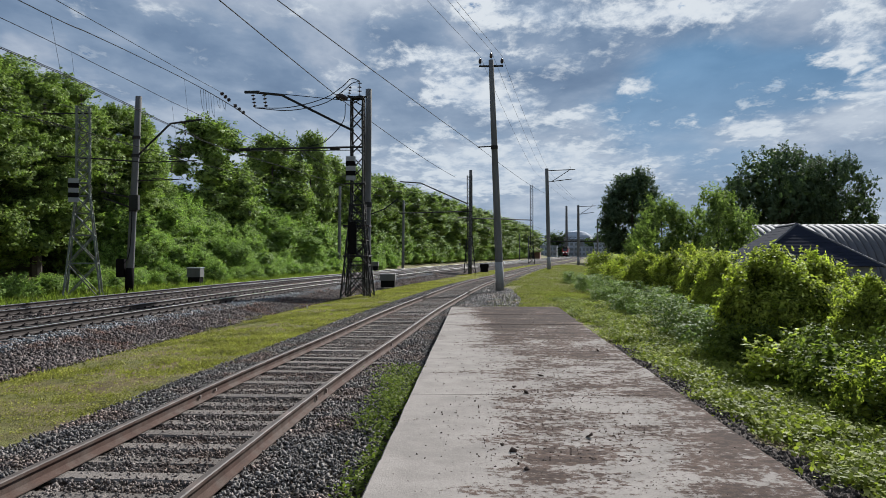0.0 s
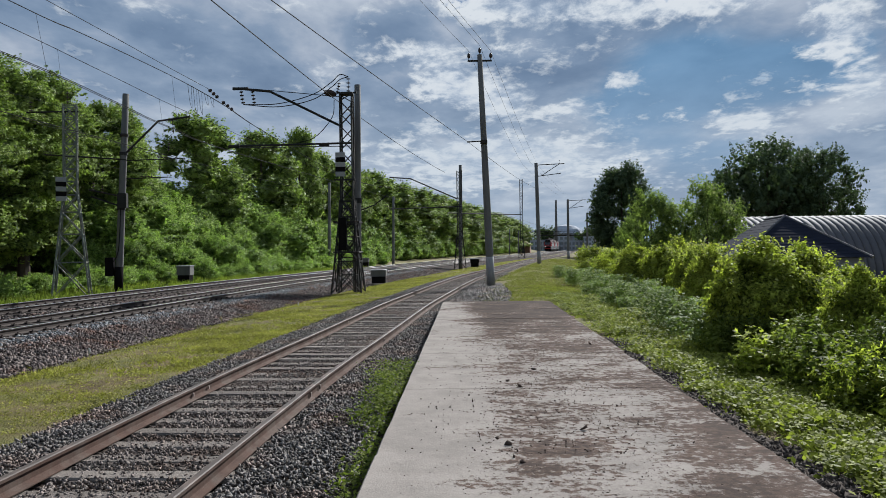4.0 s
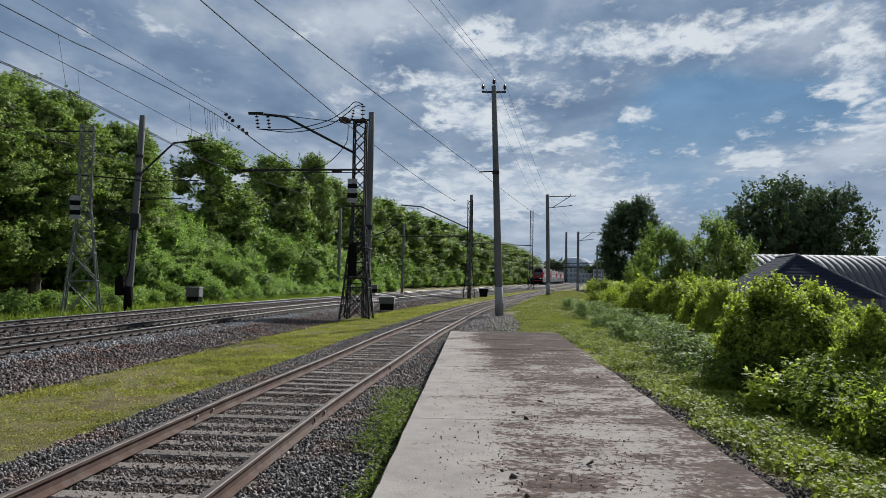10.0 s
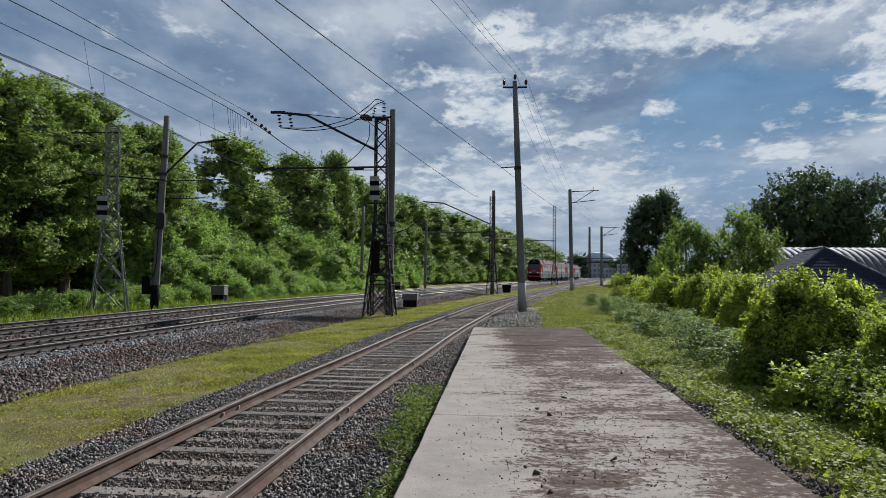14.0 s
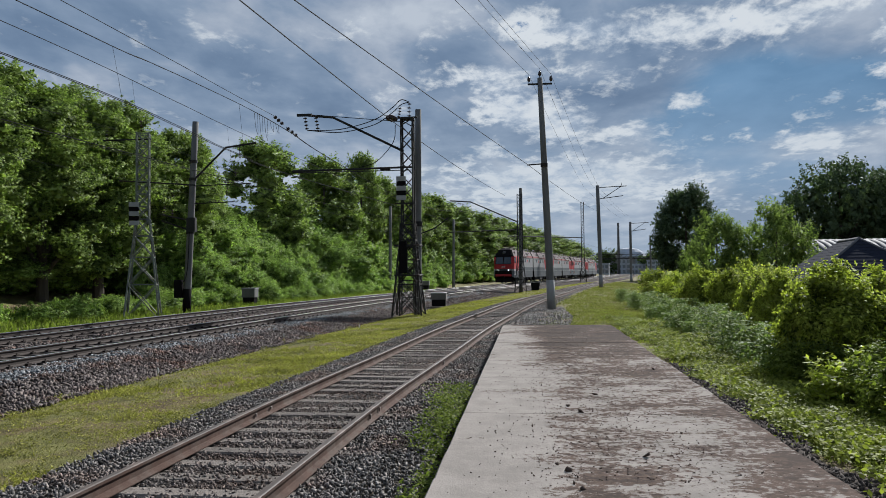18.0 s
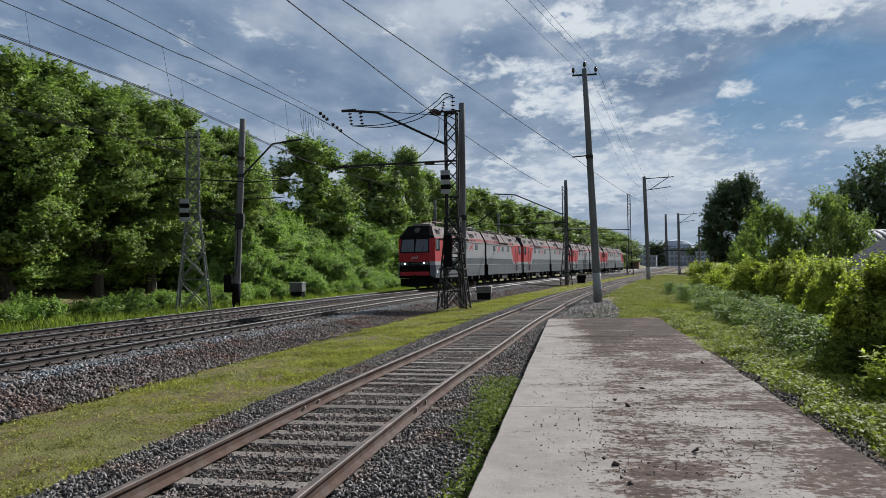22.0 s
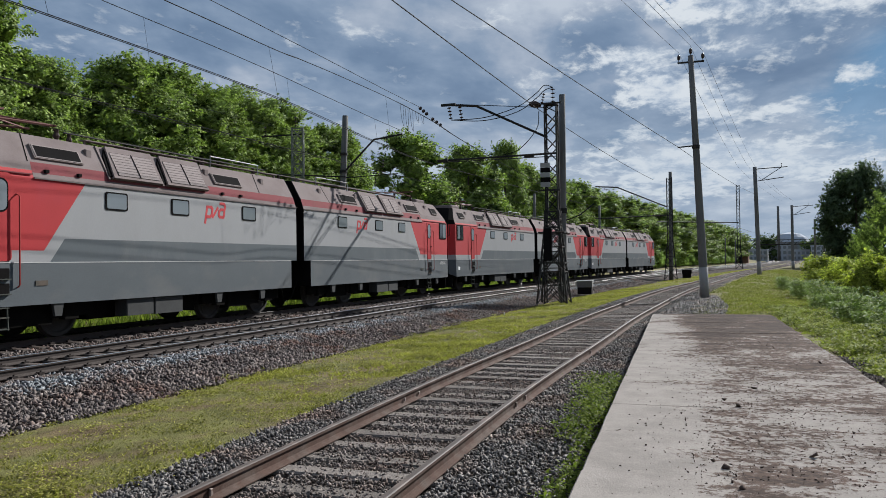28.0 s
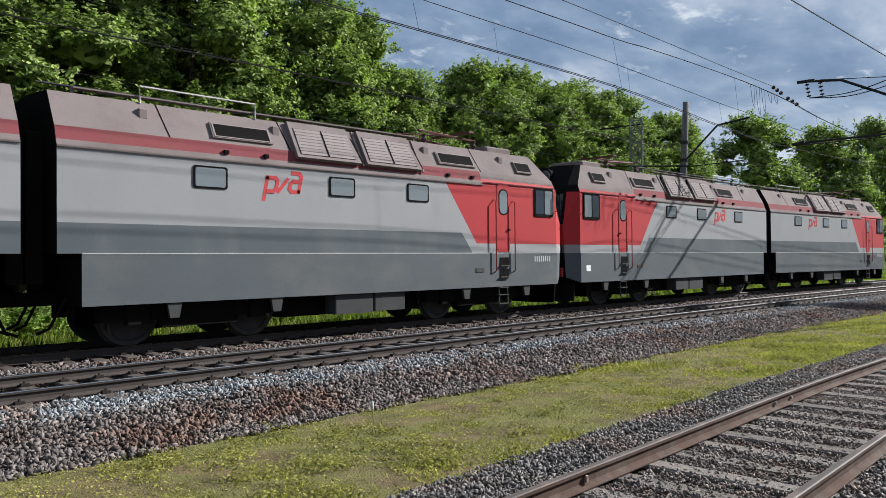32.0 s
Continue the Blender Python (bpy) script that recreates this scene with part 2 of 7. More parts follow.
def flowing(pts, n=6):
    """More points on a smooth line through the given ones."""
    p = [Vector(q) for q in pts]
    p = [p[0] * 2 - p[1]] + p + [p[-1] * 2 - p[-2]]
    out = []
    for a, b, c, d in zip(p, p[1:], p[2:], p[3:]):
        for i in range(n):
            t = i / n
            out.append(0.5 * (2 * b + (c - a) * t + (2 * a - 5 * b + 4 * c - d) * t * t + (3 * b - a - 3 * c + d) * t**3))
    return out + [p[-2]]


def empty(name, m=None, label="", category="", group="", kind=""):
    ob = new(name)
    ob.empty_display_size = 0.2
    if m is not None:
        ob.matrix_basis = m
    return tagged(ob, label, category, group, kind)


def part(name, geo, material, parent=None, label="", smooth=False, kind=""):
    """One mesh object under a thing or under a part."""
    me = geo if isinstance(geo, bpy.types.Mesh) else geo.mesh(name, material, smooth)
    ob = new(name, me)
    ob.parent = parent
    return tagged(ob, label, kind=kind)


def thing(name, geo, material, label, category, group="", kind="", m=None, smooth=False):
    me = geo if isinstance(geo, bpy.types.Mesh) else geo.mesh(name, material, smooth)
    ob = new(name, me)
    if m is not None:
        ob.matrix_basis = m
    return tagged(ob, label, category, group, kind)


class Curve:
    """A line in plan, x over y, through knots."""

    def __init__(self, knots):
        k = np.array(knots, float)
        self.y0, self.x0 = k[:, 0], k[:, 1]
        self.m = np.gradient(self.x0, self.y0)
        self.ys = np.linspace(k[0, 0], k[-1, 0], 6000)
        self.xs = self.x(self.ys)
        s = np.concatenate([[0], np.cumsum(np.hypot(np.diff(self.xs), np.diff(self.ys)))])
        self.s = s - np.interp(0, self.ys, s)

    def x(self, y):
        y = np.asarray(y, float)
        i = np.clip(np.searchsorted(self.y0, y) - 1, 0, len(self.y0) - 2)
        h = self.y0[i + 1] - self.y0[i]
        u = (y - self.y0[i]) / h
        return ((2 * u**3 - 3 * u**2 + 1) * self.x0[i] + (u**3 - 2 * u**2 + u) * h * self.m[i]
                + (-2 * u**3 + 3 * u**2) * self.x0[i + 1] + (u**3 - u**2) * h * self.m[i + 1])

    def at(self, s, off=0.0):
        """Place at the way s, off metres to its right (+x side), and the heading's angle from +y."""
        x, y = np.interp(s, self.s, self.xs), np.interp(s, self.s, self.ys)
        dx, dy = np.interp(s + 0.5, self.s, self.xs) - np.interp(s - 0.5, self.s, self.xs), np.interp(s + 0.5, self.s, self.ys) - np.interp(s - 0.5, self.s, self.ys)
        n = np.hypot(dx, dy)
        return x + dy / n * off, y - dx / n * off, np.arctan2(dx, dy)


FAR = Curve([(-260, -12), (-140, -18.2), (-80, -18.3), (-20, -17.3), (0, -16.75), (17, -15.85), (43, -14.0), (66, -11.0), (85, -8.2), (110, -4.0), (160, 5.4), (249, 21.0), (400, 45.5), (620, 83)])
SIDING = Curve([(-260, -6), (-60, -4.0), (-20, -3.5), (0, -3.12), (6, -3.02), (11.5, -2.87), (17, -2.55), (26, -2.05), (33, -1.5), (42, -0.75), (51, 0.2), (64.5, 2.1), (89, 5.4), (116, 9.6), (200, 24.5), (300, 40), (620, 92)])
GAP = 4.3            # between the main tracks' centre lines
MAIN_Z = 0.08        # rail tops of the main line; the siding's are at 0

# ---- materials ----


def material(name, colour, rough=0.8, metal=0.0, spread=0.15, scale=3.0, fine=40.0, bump=0.15, bump_dist=0.01, second=None, mask=(0.45, 0.62),
             mask_scale=1.2, stretch=(1, 1, 1), random_tint=0.0, island=False, world=False, spec=0.12, mask_stretch=None):
    """A worn surface: base colour varied at two scales, a second colour in patches, fine relief."""
    m = bpy.data.materials.new(name)
    m.use_nodes = True
    nt = m.node_tree
    N, L = nt.nodes.new, nt.links.new
    bs = nt.nodes["Principled BSDF"]
    bs.inputs["Roughness"].default_value = rough
    bs.inputs["Metallic"].default_value = metal
    bs.inputs["Specular IOR Level"].default_value = spec
    tc = N("ShaderNodeTexCoord")
    src = tc.outputs["Object"]
    if world:
        geo = N("ShaderNodeNewGeometry")
        src = geo.outputs["Position"]

    def mapped(st):
        mp = N("ShaderNodeMapping")
        mp.inputs["Scale"].default_value = st
        L(src, mp.inputs[0])
        return mp.outputs[0]
    P = mapped(stretch)

    def noise_tex(sc, detail, vec):
        n = N("ShaderNodeTexNoise")
        n.inputs["Scale"].default_value, n.inputs["Detail"].default_value = sc, detail
        n.inputs["Roughness"].default_value = 0.6
        L(vec, n.inputs["Vector"])
        return n.outputs[0]
    n1, n2 = noise_tex(scale, 4, P), noise_tex(fine, 3, P)
    add = N("ShaderNodeMath")
    add.operation = "ADD"
    L(n1, add.inputs[0]), L(n2, add.inputs[1])
    mr = N("ShaderNodeMapRange")
    mr.inputs[1].default_value, mr.inputs[2].default_value = 0.6, 1.4
    mr.inputs[3].default_value, mr.inputs[4].default_value = 1 - spread, 1 + spread
    L(add.outputs[0], mr.inputs[0])
    base = N("ShaderNodeMix")
    base.data_type = "RGBA"
    base.inputs[6].default_value = (*colour, 1)
    if second is not None:
        cr = N("ShaderNodeValToRGB")
        cr.color_ramp.elements[0].position, cr.color_ramp.elements[1].position = mask
        L(noise_tex(mask_scale, 7, mapped(mask_stretch or stretch)), cr.inputs[0])
        L(cr.outputs[0], base.inputs[0])
        base.inputs[7].default_value = (*second, 1)
    else:
        base.inputs[0].default_value = 0
    val = mr.outputs[0]
    if random_tint > 0:
        if island:
            gi = N("ShaderNodeNewGeometry")
            rnd = gi.outputs["Random Per Island"]
        else:
            oi = N("ShaderNodeObjectInfo")
            rnd = oi.outputs["Random"]
        m2 = N("ShaderNodeMapRange")
        m2.inputs[3].default_value, m2.inputs[4].default_value = 1 - random_tint, 1 + random_tint
        L(rnd, m2.inputs[0])
        mu = N("ShaderNodeMath")
        mu.operation = "MULTIPLY"
        L(val, mu.inputs[0]), L(m2.outputs[0], mu.inputs[1])
        val = mu.outputs[0]
    cc = N("ShaderNodeVectorMath")
    cc.operation = "SCALE"
    L(base.outputs[2], cc.inputs[0]), L(val, cc.inputs["Scale"])
    L(cc.outputs[0], bs.inputs["Base Color"])
    if bump > 0:
        bp = N("ShaderNodeBump")
        bp.inputs["Strength"].default_value, bp.inputs["Distance"].default_value = bump, bump_dist
        L(n2, bp.inputs["Height"])
        L(bp.outputs[0], bs.inputs["Normal"])
    return m


def leaf_material(name, dark, light, through=0.3, rough=0.55, spec=0.03):
    """Leaves: colour by leaf and clump, from shade-dark to sunlit-bright, some light coming through."""
    m = bpy.data.materials.new(name)
    m.use_nodes = True
    nt = m.node_tree
    N, L = nt.nodes.new, nt.links.new
    bs, out = nt.nodes["Principled BSDF"], nt.nodes["Material Output"]
    geo = N("ShaderNodeNewGeometry")
    no = N("ShaderNodeTexNoise")
    no.inputs["Scale"].default_value, no.inputs["Detail"].default_value = 0.9, 3
    L(geo.outputs["Position"], no.inputs["Vector"])
    ad = N("ShaderNodeMath")
    ad.operation = "MULTIPLY_ADD"
    L(geo.outputs["Random Per Island"], ad.inputs[0])
    ad.inputs[1].default_value = 0.55
    L(no.outputs[0], ad.inputs[2])
    mr = N("ShaderNodeMapRange")
    mr.inputs[1].default_value, mr.inputs[2].default_value = 0.40, 1.15
    L(ad.outputs[0], mr.inputs[0])
    # the wide range puts sunlit spots and shade into the leaf colours
    mx = N("ShaderNodeMix")
    mx.data_type = "RGBA"
    mx.inputs[6].default_value, mx.inputs[7].default_value = (*dark, 1), (*light, 1)
    L(mr.outputs[0], mx.inputs[0])
    L(mx.outputs[2], bs.inputs["Base Color"])
    bs.inputs["Roughness"].default_value = rough
    bs.inputs["Specular IOR Level"].default_value = spec
    tr = N("ShaderNodeBsdfTranslucent")
    sc = N("ShaderNodeVectorMath")
    sc.operation = "MULTIPLY"
    L(mx.outputs[2], sc.inputs[0])
    sc.inputs[1].default_value = (1.2, 1.42, 0.7)
    L(sc.outputs[0], tr.inputs[0])
    ms = N("ShaderNodeMixShader")
    ms.inputs[0].default_value = through
    L(bs.outputs[0], ms.inputs[1]), L(tr.outputs[0], ms.inputs[2])
    L(ms.outputs[0], out.inputs[0])
    return m


def ballast_material(name, a, b, scale=17.0, rust=(0.10, 0.065, 0.05)):
    """Crushed stone seen as a surface: cells of differing grey, deep relief, rusty drifts."""
    m = bpy.data.materials.new(name)
    m.use_nodes = True
    nt = m.node_tree
    N, L = nt.nodes.new, nt.links.new
    bs = nt.nodes["Principled BSDF"]
    bs.inputs["Roughness"].default_value = 0.95
    bs.inputs["Specular IOR Level"].default_value = 0.04
    geo = N("ShaderNodeNewGeometry")
    vo = N("ShaderNodeTexVoronoi")
    vo.inputs["Scale"].default_value = scale
    L(geo.outputs["Position"], vo.inputs["Vector"])
    mx = N("ShaderNodeMix")
    mx.data_type = "RGBA"
    mx.inputs[6].default_value, mx.inputs[7].default_value = (*a, 1), (*b, 1)
    bw = N("ShaderNodeRGBToBW")
    L(vo.outputs["Color"], bw.inputs[0])
    L(bw.outputs[0], mx.inputs[0])
    no = N("ShaderNodeTexNoise")
    no.inputs["Scale"].default_value, no.inputs["Detail"].default_value = 0.8, 5
    L(geo.outputs["Position"], no.inputs["Vector"])
    cr = N("ShaderNodeValToRGB")
    cr.color_ramp.elements[0].position, cr.color_ramp.elements[1].position = 0.46, 0.66
    cr.color_ramp.elements[1].color = (0.7, 0.7, 0.7, 1)
    L(no.outputs[0], cr.inputs[0])
    m2 = N("ShaderNodeMix")
    m2.data_type = "RGBA"
    L(cr.outputs[0], m2.inputs[0])
    L(mx.outputs[2], m2.inputs[6])
    m2.inputs[7].default_value = (*rust, 1)
    L(m2.outputs[2], bs.inputs["Base Color"])
    bp = N("ShaderNodeBump")
    bp.inputs["Strength"].default_value, bp.inputs["Distance"].default_value = 1.0, 0.05
    bp.invert = True
    L(vo.outputs["Distance"], bp.inputs["Height"])
    L(bp.outputs[0], bs.inputs["Normal"])
    return m


def glow_material(name, colour, strength):
    m = bpy.data.materials.new(name)
    m.use_nodes = True
    bs = m.node_tree.nodes["Principled BSDF"]
    bs.inputs["Base Color"].default_value = (*colour, 1)
    bs.inputs["Emission Color"].default_value = (*colour, 1)
    bs.inputs["Emission Strength"].default_value = strength
    return m


def glass_material(name, colour=(0.02, 0.025, 0.03), rough=0.06):
    m = bpy.data.materials.new(name)
    m.use_nodes = True
    bs = m.node_tree.nodes["Principled BSDF"]
    bs.inputs["Base Color"].default_value = (*colour, 1)
    bs.inputs["Roughness"].default_value = rough
    bs.inputs["Specular IOR Level"].default_value = 0.8
    return m


M = dict(
    grass_ground=material("grass_ground", (0.142, 0.136, 0.046), 0.95, spread=0.6, scale=2.2, fine=45, bump=0.9, bump_dist=0.04, second=(0.140, 0.104, 0.056), mask=(0.44, 0.60), mask_scale=0.9, world=True),
    soil=material("soil", (0.06, 0.048, 0.036), 0.95, spread=0.3, scale=2, fine=60, bump=0.6, bump_dist=0.03, world=True),
    # darker than the loose stones, putting the shade between them into the colour
    ballast=ballast_material("ballast", (0.015, 0.013, 0.012), (0.085, 0.076, 0.07)),
    stone=material("stone", (0.19, 0.198, 0.205), 0.85, spread=0.25, scale=12, fine=90, bump=0.3, bump_dist=0.004, random_tint=0.6, island=True, second=(0.1935, 0.1403, 0.1161), mask=(0.5, 0.62), mask_scale=0.9, world=True),
    stone_brown=material("stone_brown", (0.138, 0.115, 0.105), 0.85, spread=0.3, scale=12, fine=90, bump=0.3, bump_dist=0.004, random_tint=0.6, island=True, second=(0.1306, 0.08032, 0.06194), mask=(0.5, 0.64), mask_scale=0.9, world=True),
    stone_dark=material("stone_dark", (0.143, 0.131, 0.122), 0.75, spread=0.3, scale=12, fine=90, bump=0.3, bump_dist=0.004, random_tint=0.6, island=True, second=(0.1797, 0.1348, 0.1123), mask=(0.5, 0.64), mask_scale=0.9, world=True),
    post=material("post", (0.152, 0.148, 0.1424), 0.9, spread=0.18, scale=2.0, fine=60, bump=0.2, second=(0.092, 0.0896, 0.0864), mask=(0.45, 0.7), mask_scale=0.8, stretch=(1, 1, 0.35)),
    sleeper_wood=material("sleeper_wood", (0.160, 0.138, 0.122), 0.95, spread=0.35, scale=4, fine=22, bump=0.7, bump_dist=0.012, stretch=(1.0, 9, 6), random_tint=0.25),
    sleeper_concrete=material("sleeper_concrete", (0.084, 0.0736, 0.0672), 0.9, spread=0.15, scale=4, fine=60, bump=0.2, second=(0.072, 0.056, 0.048), mask=(0.4, 0.6), mask_scale=1.5, random_tint=0.15),
    rail_side=material("rail_side", (0.076, 0.0464, 0.036), 0.9, 0.0, spread=0.3, scale=5, fine=60, bump=0.3, bump_dist=0.003, second=(0.095, 0.07, 0.058), mask=(0.45, 0.6), mask_scale=3, world=True),
    rail_top=material("rail_top", (0.62, 0.60, 0.58), 0.24, 1.0, spread=0.15, scale=2, fine=40, bump=0.05, world=True),
    rail_top_dull=material("rail_top_dull", (0.085, 0.07, 0.062), 0.62, 0.0, spec=0.12, spread=0.2, scale=2, fine=40, bump=0.05, second=(0.136, 0.104, 0.088), mask=(0.5, 0.65), mask_scale=2, world=True),
    rail_side_main=material("rail_side_main", (0.056, 0.0448, 0.04), 0.8, 0.0, spread=0.2, scale=3, fine=50, bump=0.2, bump_dist=0.003, world=True),
    clip=material("clip", (0.22, 0.175, 0.155), 0.6, spread=0.3, scale=8, fine=60, second=(0.12, 0.08, 0.06), mask=(0.5, 0.65), mask_scale=6),
    fastener=material("fastener", (0.035, 0.028, 0.025), 0.8, 0.4, spread=0.3, scale=8, fine=60),
    steel_dark=material("steel_dark", (0.0304, 0.0304, 0.0288), 0.8, 0.0, spec=0.15, spread=0.25, scale=4, fine=50, second=(0.048, 0.0336, 0.0272), mask=(0.5, 0.7), mask_scale=2),
    mast_paint=material("mast_paint", (0.15, 0.165, 0.14), 0.7, 0.0, spec=0.2, spread=0.2, scale=3, fine=50, second=(0.10, 0.085, 0.065), mask=(0.5, 0.68), mask_scale=1.5),
    steel_grey=material("steel_grey", (0.044, 0.048, 0.04), 0.75, 0.0, spec=0.2, spread=0.2, scale=3, fine=50, second=(0.088, 0.068, 0.052), mask=(0.5, 0.68), mask_scale=1.5),
    wire=material("wire", (0.018, 0.018, 0.018), 0.8, 0.0, spec=0.04, spread=0.1, bump=0),
    porcelain=material("porcelain", (0.05, 0.035, 0.03), 0.35, spread=0.15),
    bark=material("bark", (0.075, 0.062, 0.05), 0.95, spread=0.35, scale=3, fine=25, bump=0.7, bump_dist=0.03, stretch=(3, 3, 0.6)),
    leaf_tree=leaf_material("leaf_tree", (0.020, 0.040, 0.010), (0.38, 0.47, 0.135), 0.32, spec=0.08),
    leaf_bush=leaf_material("leaf_bush", (0.032, 0.064, 0.015), (0.44, 0.56, 0.16), 0.4, spec=0.08),
    leaf_sunny=leaf_material("leaf_sunny", (0.032, 0.052, 0.010), (0.53, 0.55, 0.105), 0.5, spec=0.05),
    leaf_dark=leaf_material("leaf_dark", (0.036, 0.056, 0.031), (0.12, 0.158, 0.085), 0.25),
    leaf_far=leaf_material("leaf_far", (0.045, 0.065, 0.03), (0.10, 0.135, 0.05), 0.3),
    herb=leaf_material("herb", (0.06, 0.092, 0.028), (0.30, 0.37, 0.115), 0.34),
    grass=leaf_material("grass", (0.085, 0.076, 0.024), (0.43, 0.405, 0.11), 0.33),
    # locomotive paints
    paint_light=material("paint_light", (0.272, 0.27, 0.272), 0.55, spec=0.15, spread=0.06, scale=1.2, fine=30, bump=0.03, second=(0.245, 0.24, 0.238), mask=(0.5, 0.85), mask_scale=0.9, stretch=(1, 1, 0.5)),
    paint_grey=material("paint_grey", (0.088, 0.099, 0.107), 0.55, spec=0.15, spread=0.08, scale=1.2, fine=30, bump=0.03, second=(0.125, 0.13, 0.134), mask=(0.5, 0.8), mask_scale=0.9, stretch=(1, 1, 0.5)),
    paint_skirt=material("paint_skirt", (0.090, 0.099, 0.106), 0.65, spec=0.12, spread=0.10, scale=1.4, fine=30, bump=0.03, second=(0.120, 0.122, 0.122), mask=(0.48, 0.75), mask_scale=1.1, stretch=(0.6, 1, 1)),
    paint_red=material("paint_red", (0.36, 0.033, 0.036), 0.7, spec=0.12, spread=0.08, scale=1.3, fine=30, bump=0.03, second=(0.33, 0.035, 0.045), mask=(0.5, 0.8), mask_scale=1.0),
    paint_roof=material("paint_roof", (0.189, 0.1554, 0.1495), 0.9, spec=0.08, spread=0.10, scale=1.5, fine=30, bump=0.05, second=(0.1428, 0.1134, 0.1075), mask=(0.45, 0.75), mask_scale=1.1, stretch=(0.7, 1, 1)),
    paint_pink=material("paint_pink", (0.19, 0.055, 0.06), 0.85, spec=0.08, spread=0.12, scale=1.5, fine=30, bump=0.03, second=(0.168, 0.063, 0.0588), mask=(0.45, 0.75), mask_scale=1.2),
    paint_line=material("paint_line", (0.42, 0.41, 0.40), 0.6, spread=0.08, scale=2, fine=30, bump=0.02),
    paint_white=material("paint_white", (0.75, 0.75, 0.74), 0.5, spread=0.05, scale=2, fine=30, bump=0.02),
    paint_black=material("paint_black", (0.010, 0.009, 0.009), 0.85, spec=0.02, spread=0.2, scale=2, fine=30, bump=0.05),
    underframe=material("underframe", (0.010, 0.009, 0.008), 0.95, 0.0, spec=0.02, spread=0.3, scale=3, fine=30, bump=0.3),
    grille=material("grille", (0.252, 0.2142, 0.2058), 0.9, spec=0.08, spread=0.15, scale=2, fine=30),
    glass=glass_material("glass"),
    # the sky's pale reflection is put into this glass's base colour
    glass_side=glass_material("glass_side", (0.17, 0.19, 0.20), 0.12),
    lamp=glow_material("lamp", (1.0, 0.93, 0.80), 12.0),
    lens=glass_material("lens", (0.25, 0.26, 0.27), 0.15),
    roof_slate=material("roof_slate", (0.024, 0.027, 0.04), 0.95, 0.0, spec=0.02, spread=0.15, scale=2, fine=30),
    roof_metal=material("roof_metal", (0.10, 0.098, 0.108), 0.75, 0.0, spec=0.2, spread=0.12, scale=1.2, fine=25, second=(0.13, 0.12, 0.115), mask=(0.5, 0.75), mask_scale=0.6),
    wall_pale=material("wall_pale", (0.208, 0.22, 0.248), 0.9, spread=0.1, scale=0.5, fine=8, bump=0.1),
    # distance haze put into the pale bluish base colour
    wall_hazed=material("wall_hazed", (0.36, 0.39, 0.44), 0.9, spread=0.1, scale=0.5, fine=8, bump=0.1, second=(0.30, 0.29, 0.28), mask=(0.5, 0.6), mask_scale=0.2),
    hut_roof=material("hut_roof", (0.30, 0.20, 0.14), 0.8, spread=0.2, scale=1, fine=10),
    wall_brick=material("wall_brick", (0.26, 0.15, 0.11), 0.9, spread=0.15, scale=0.8, fine=12, bump=0.1),
    petal=material("petal", (0.42, 0.42, 0.39), 0.8, spread=0.1),
)


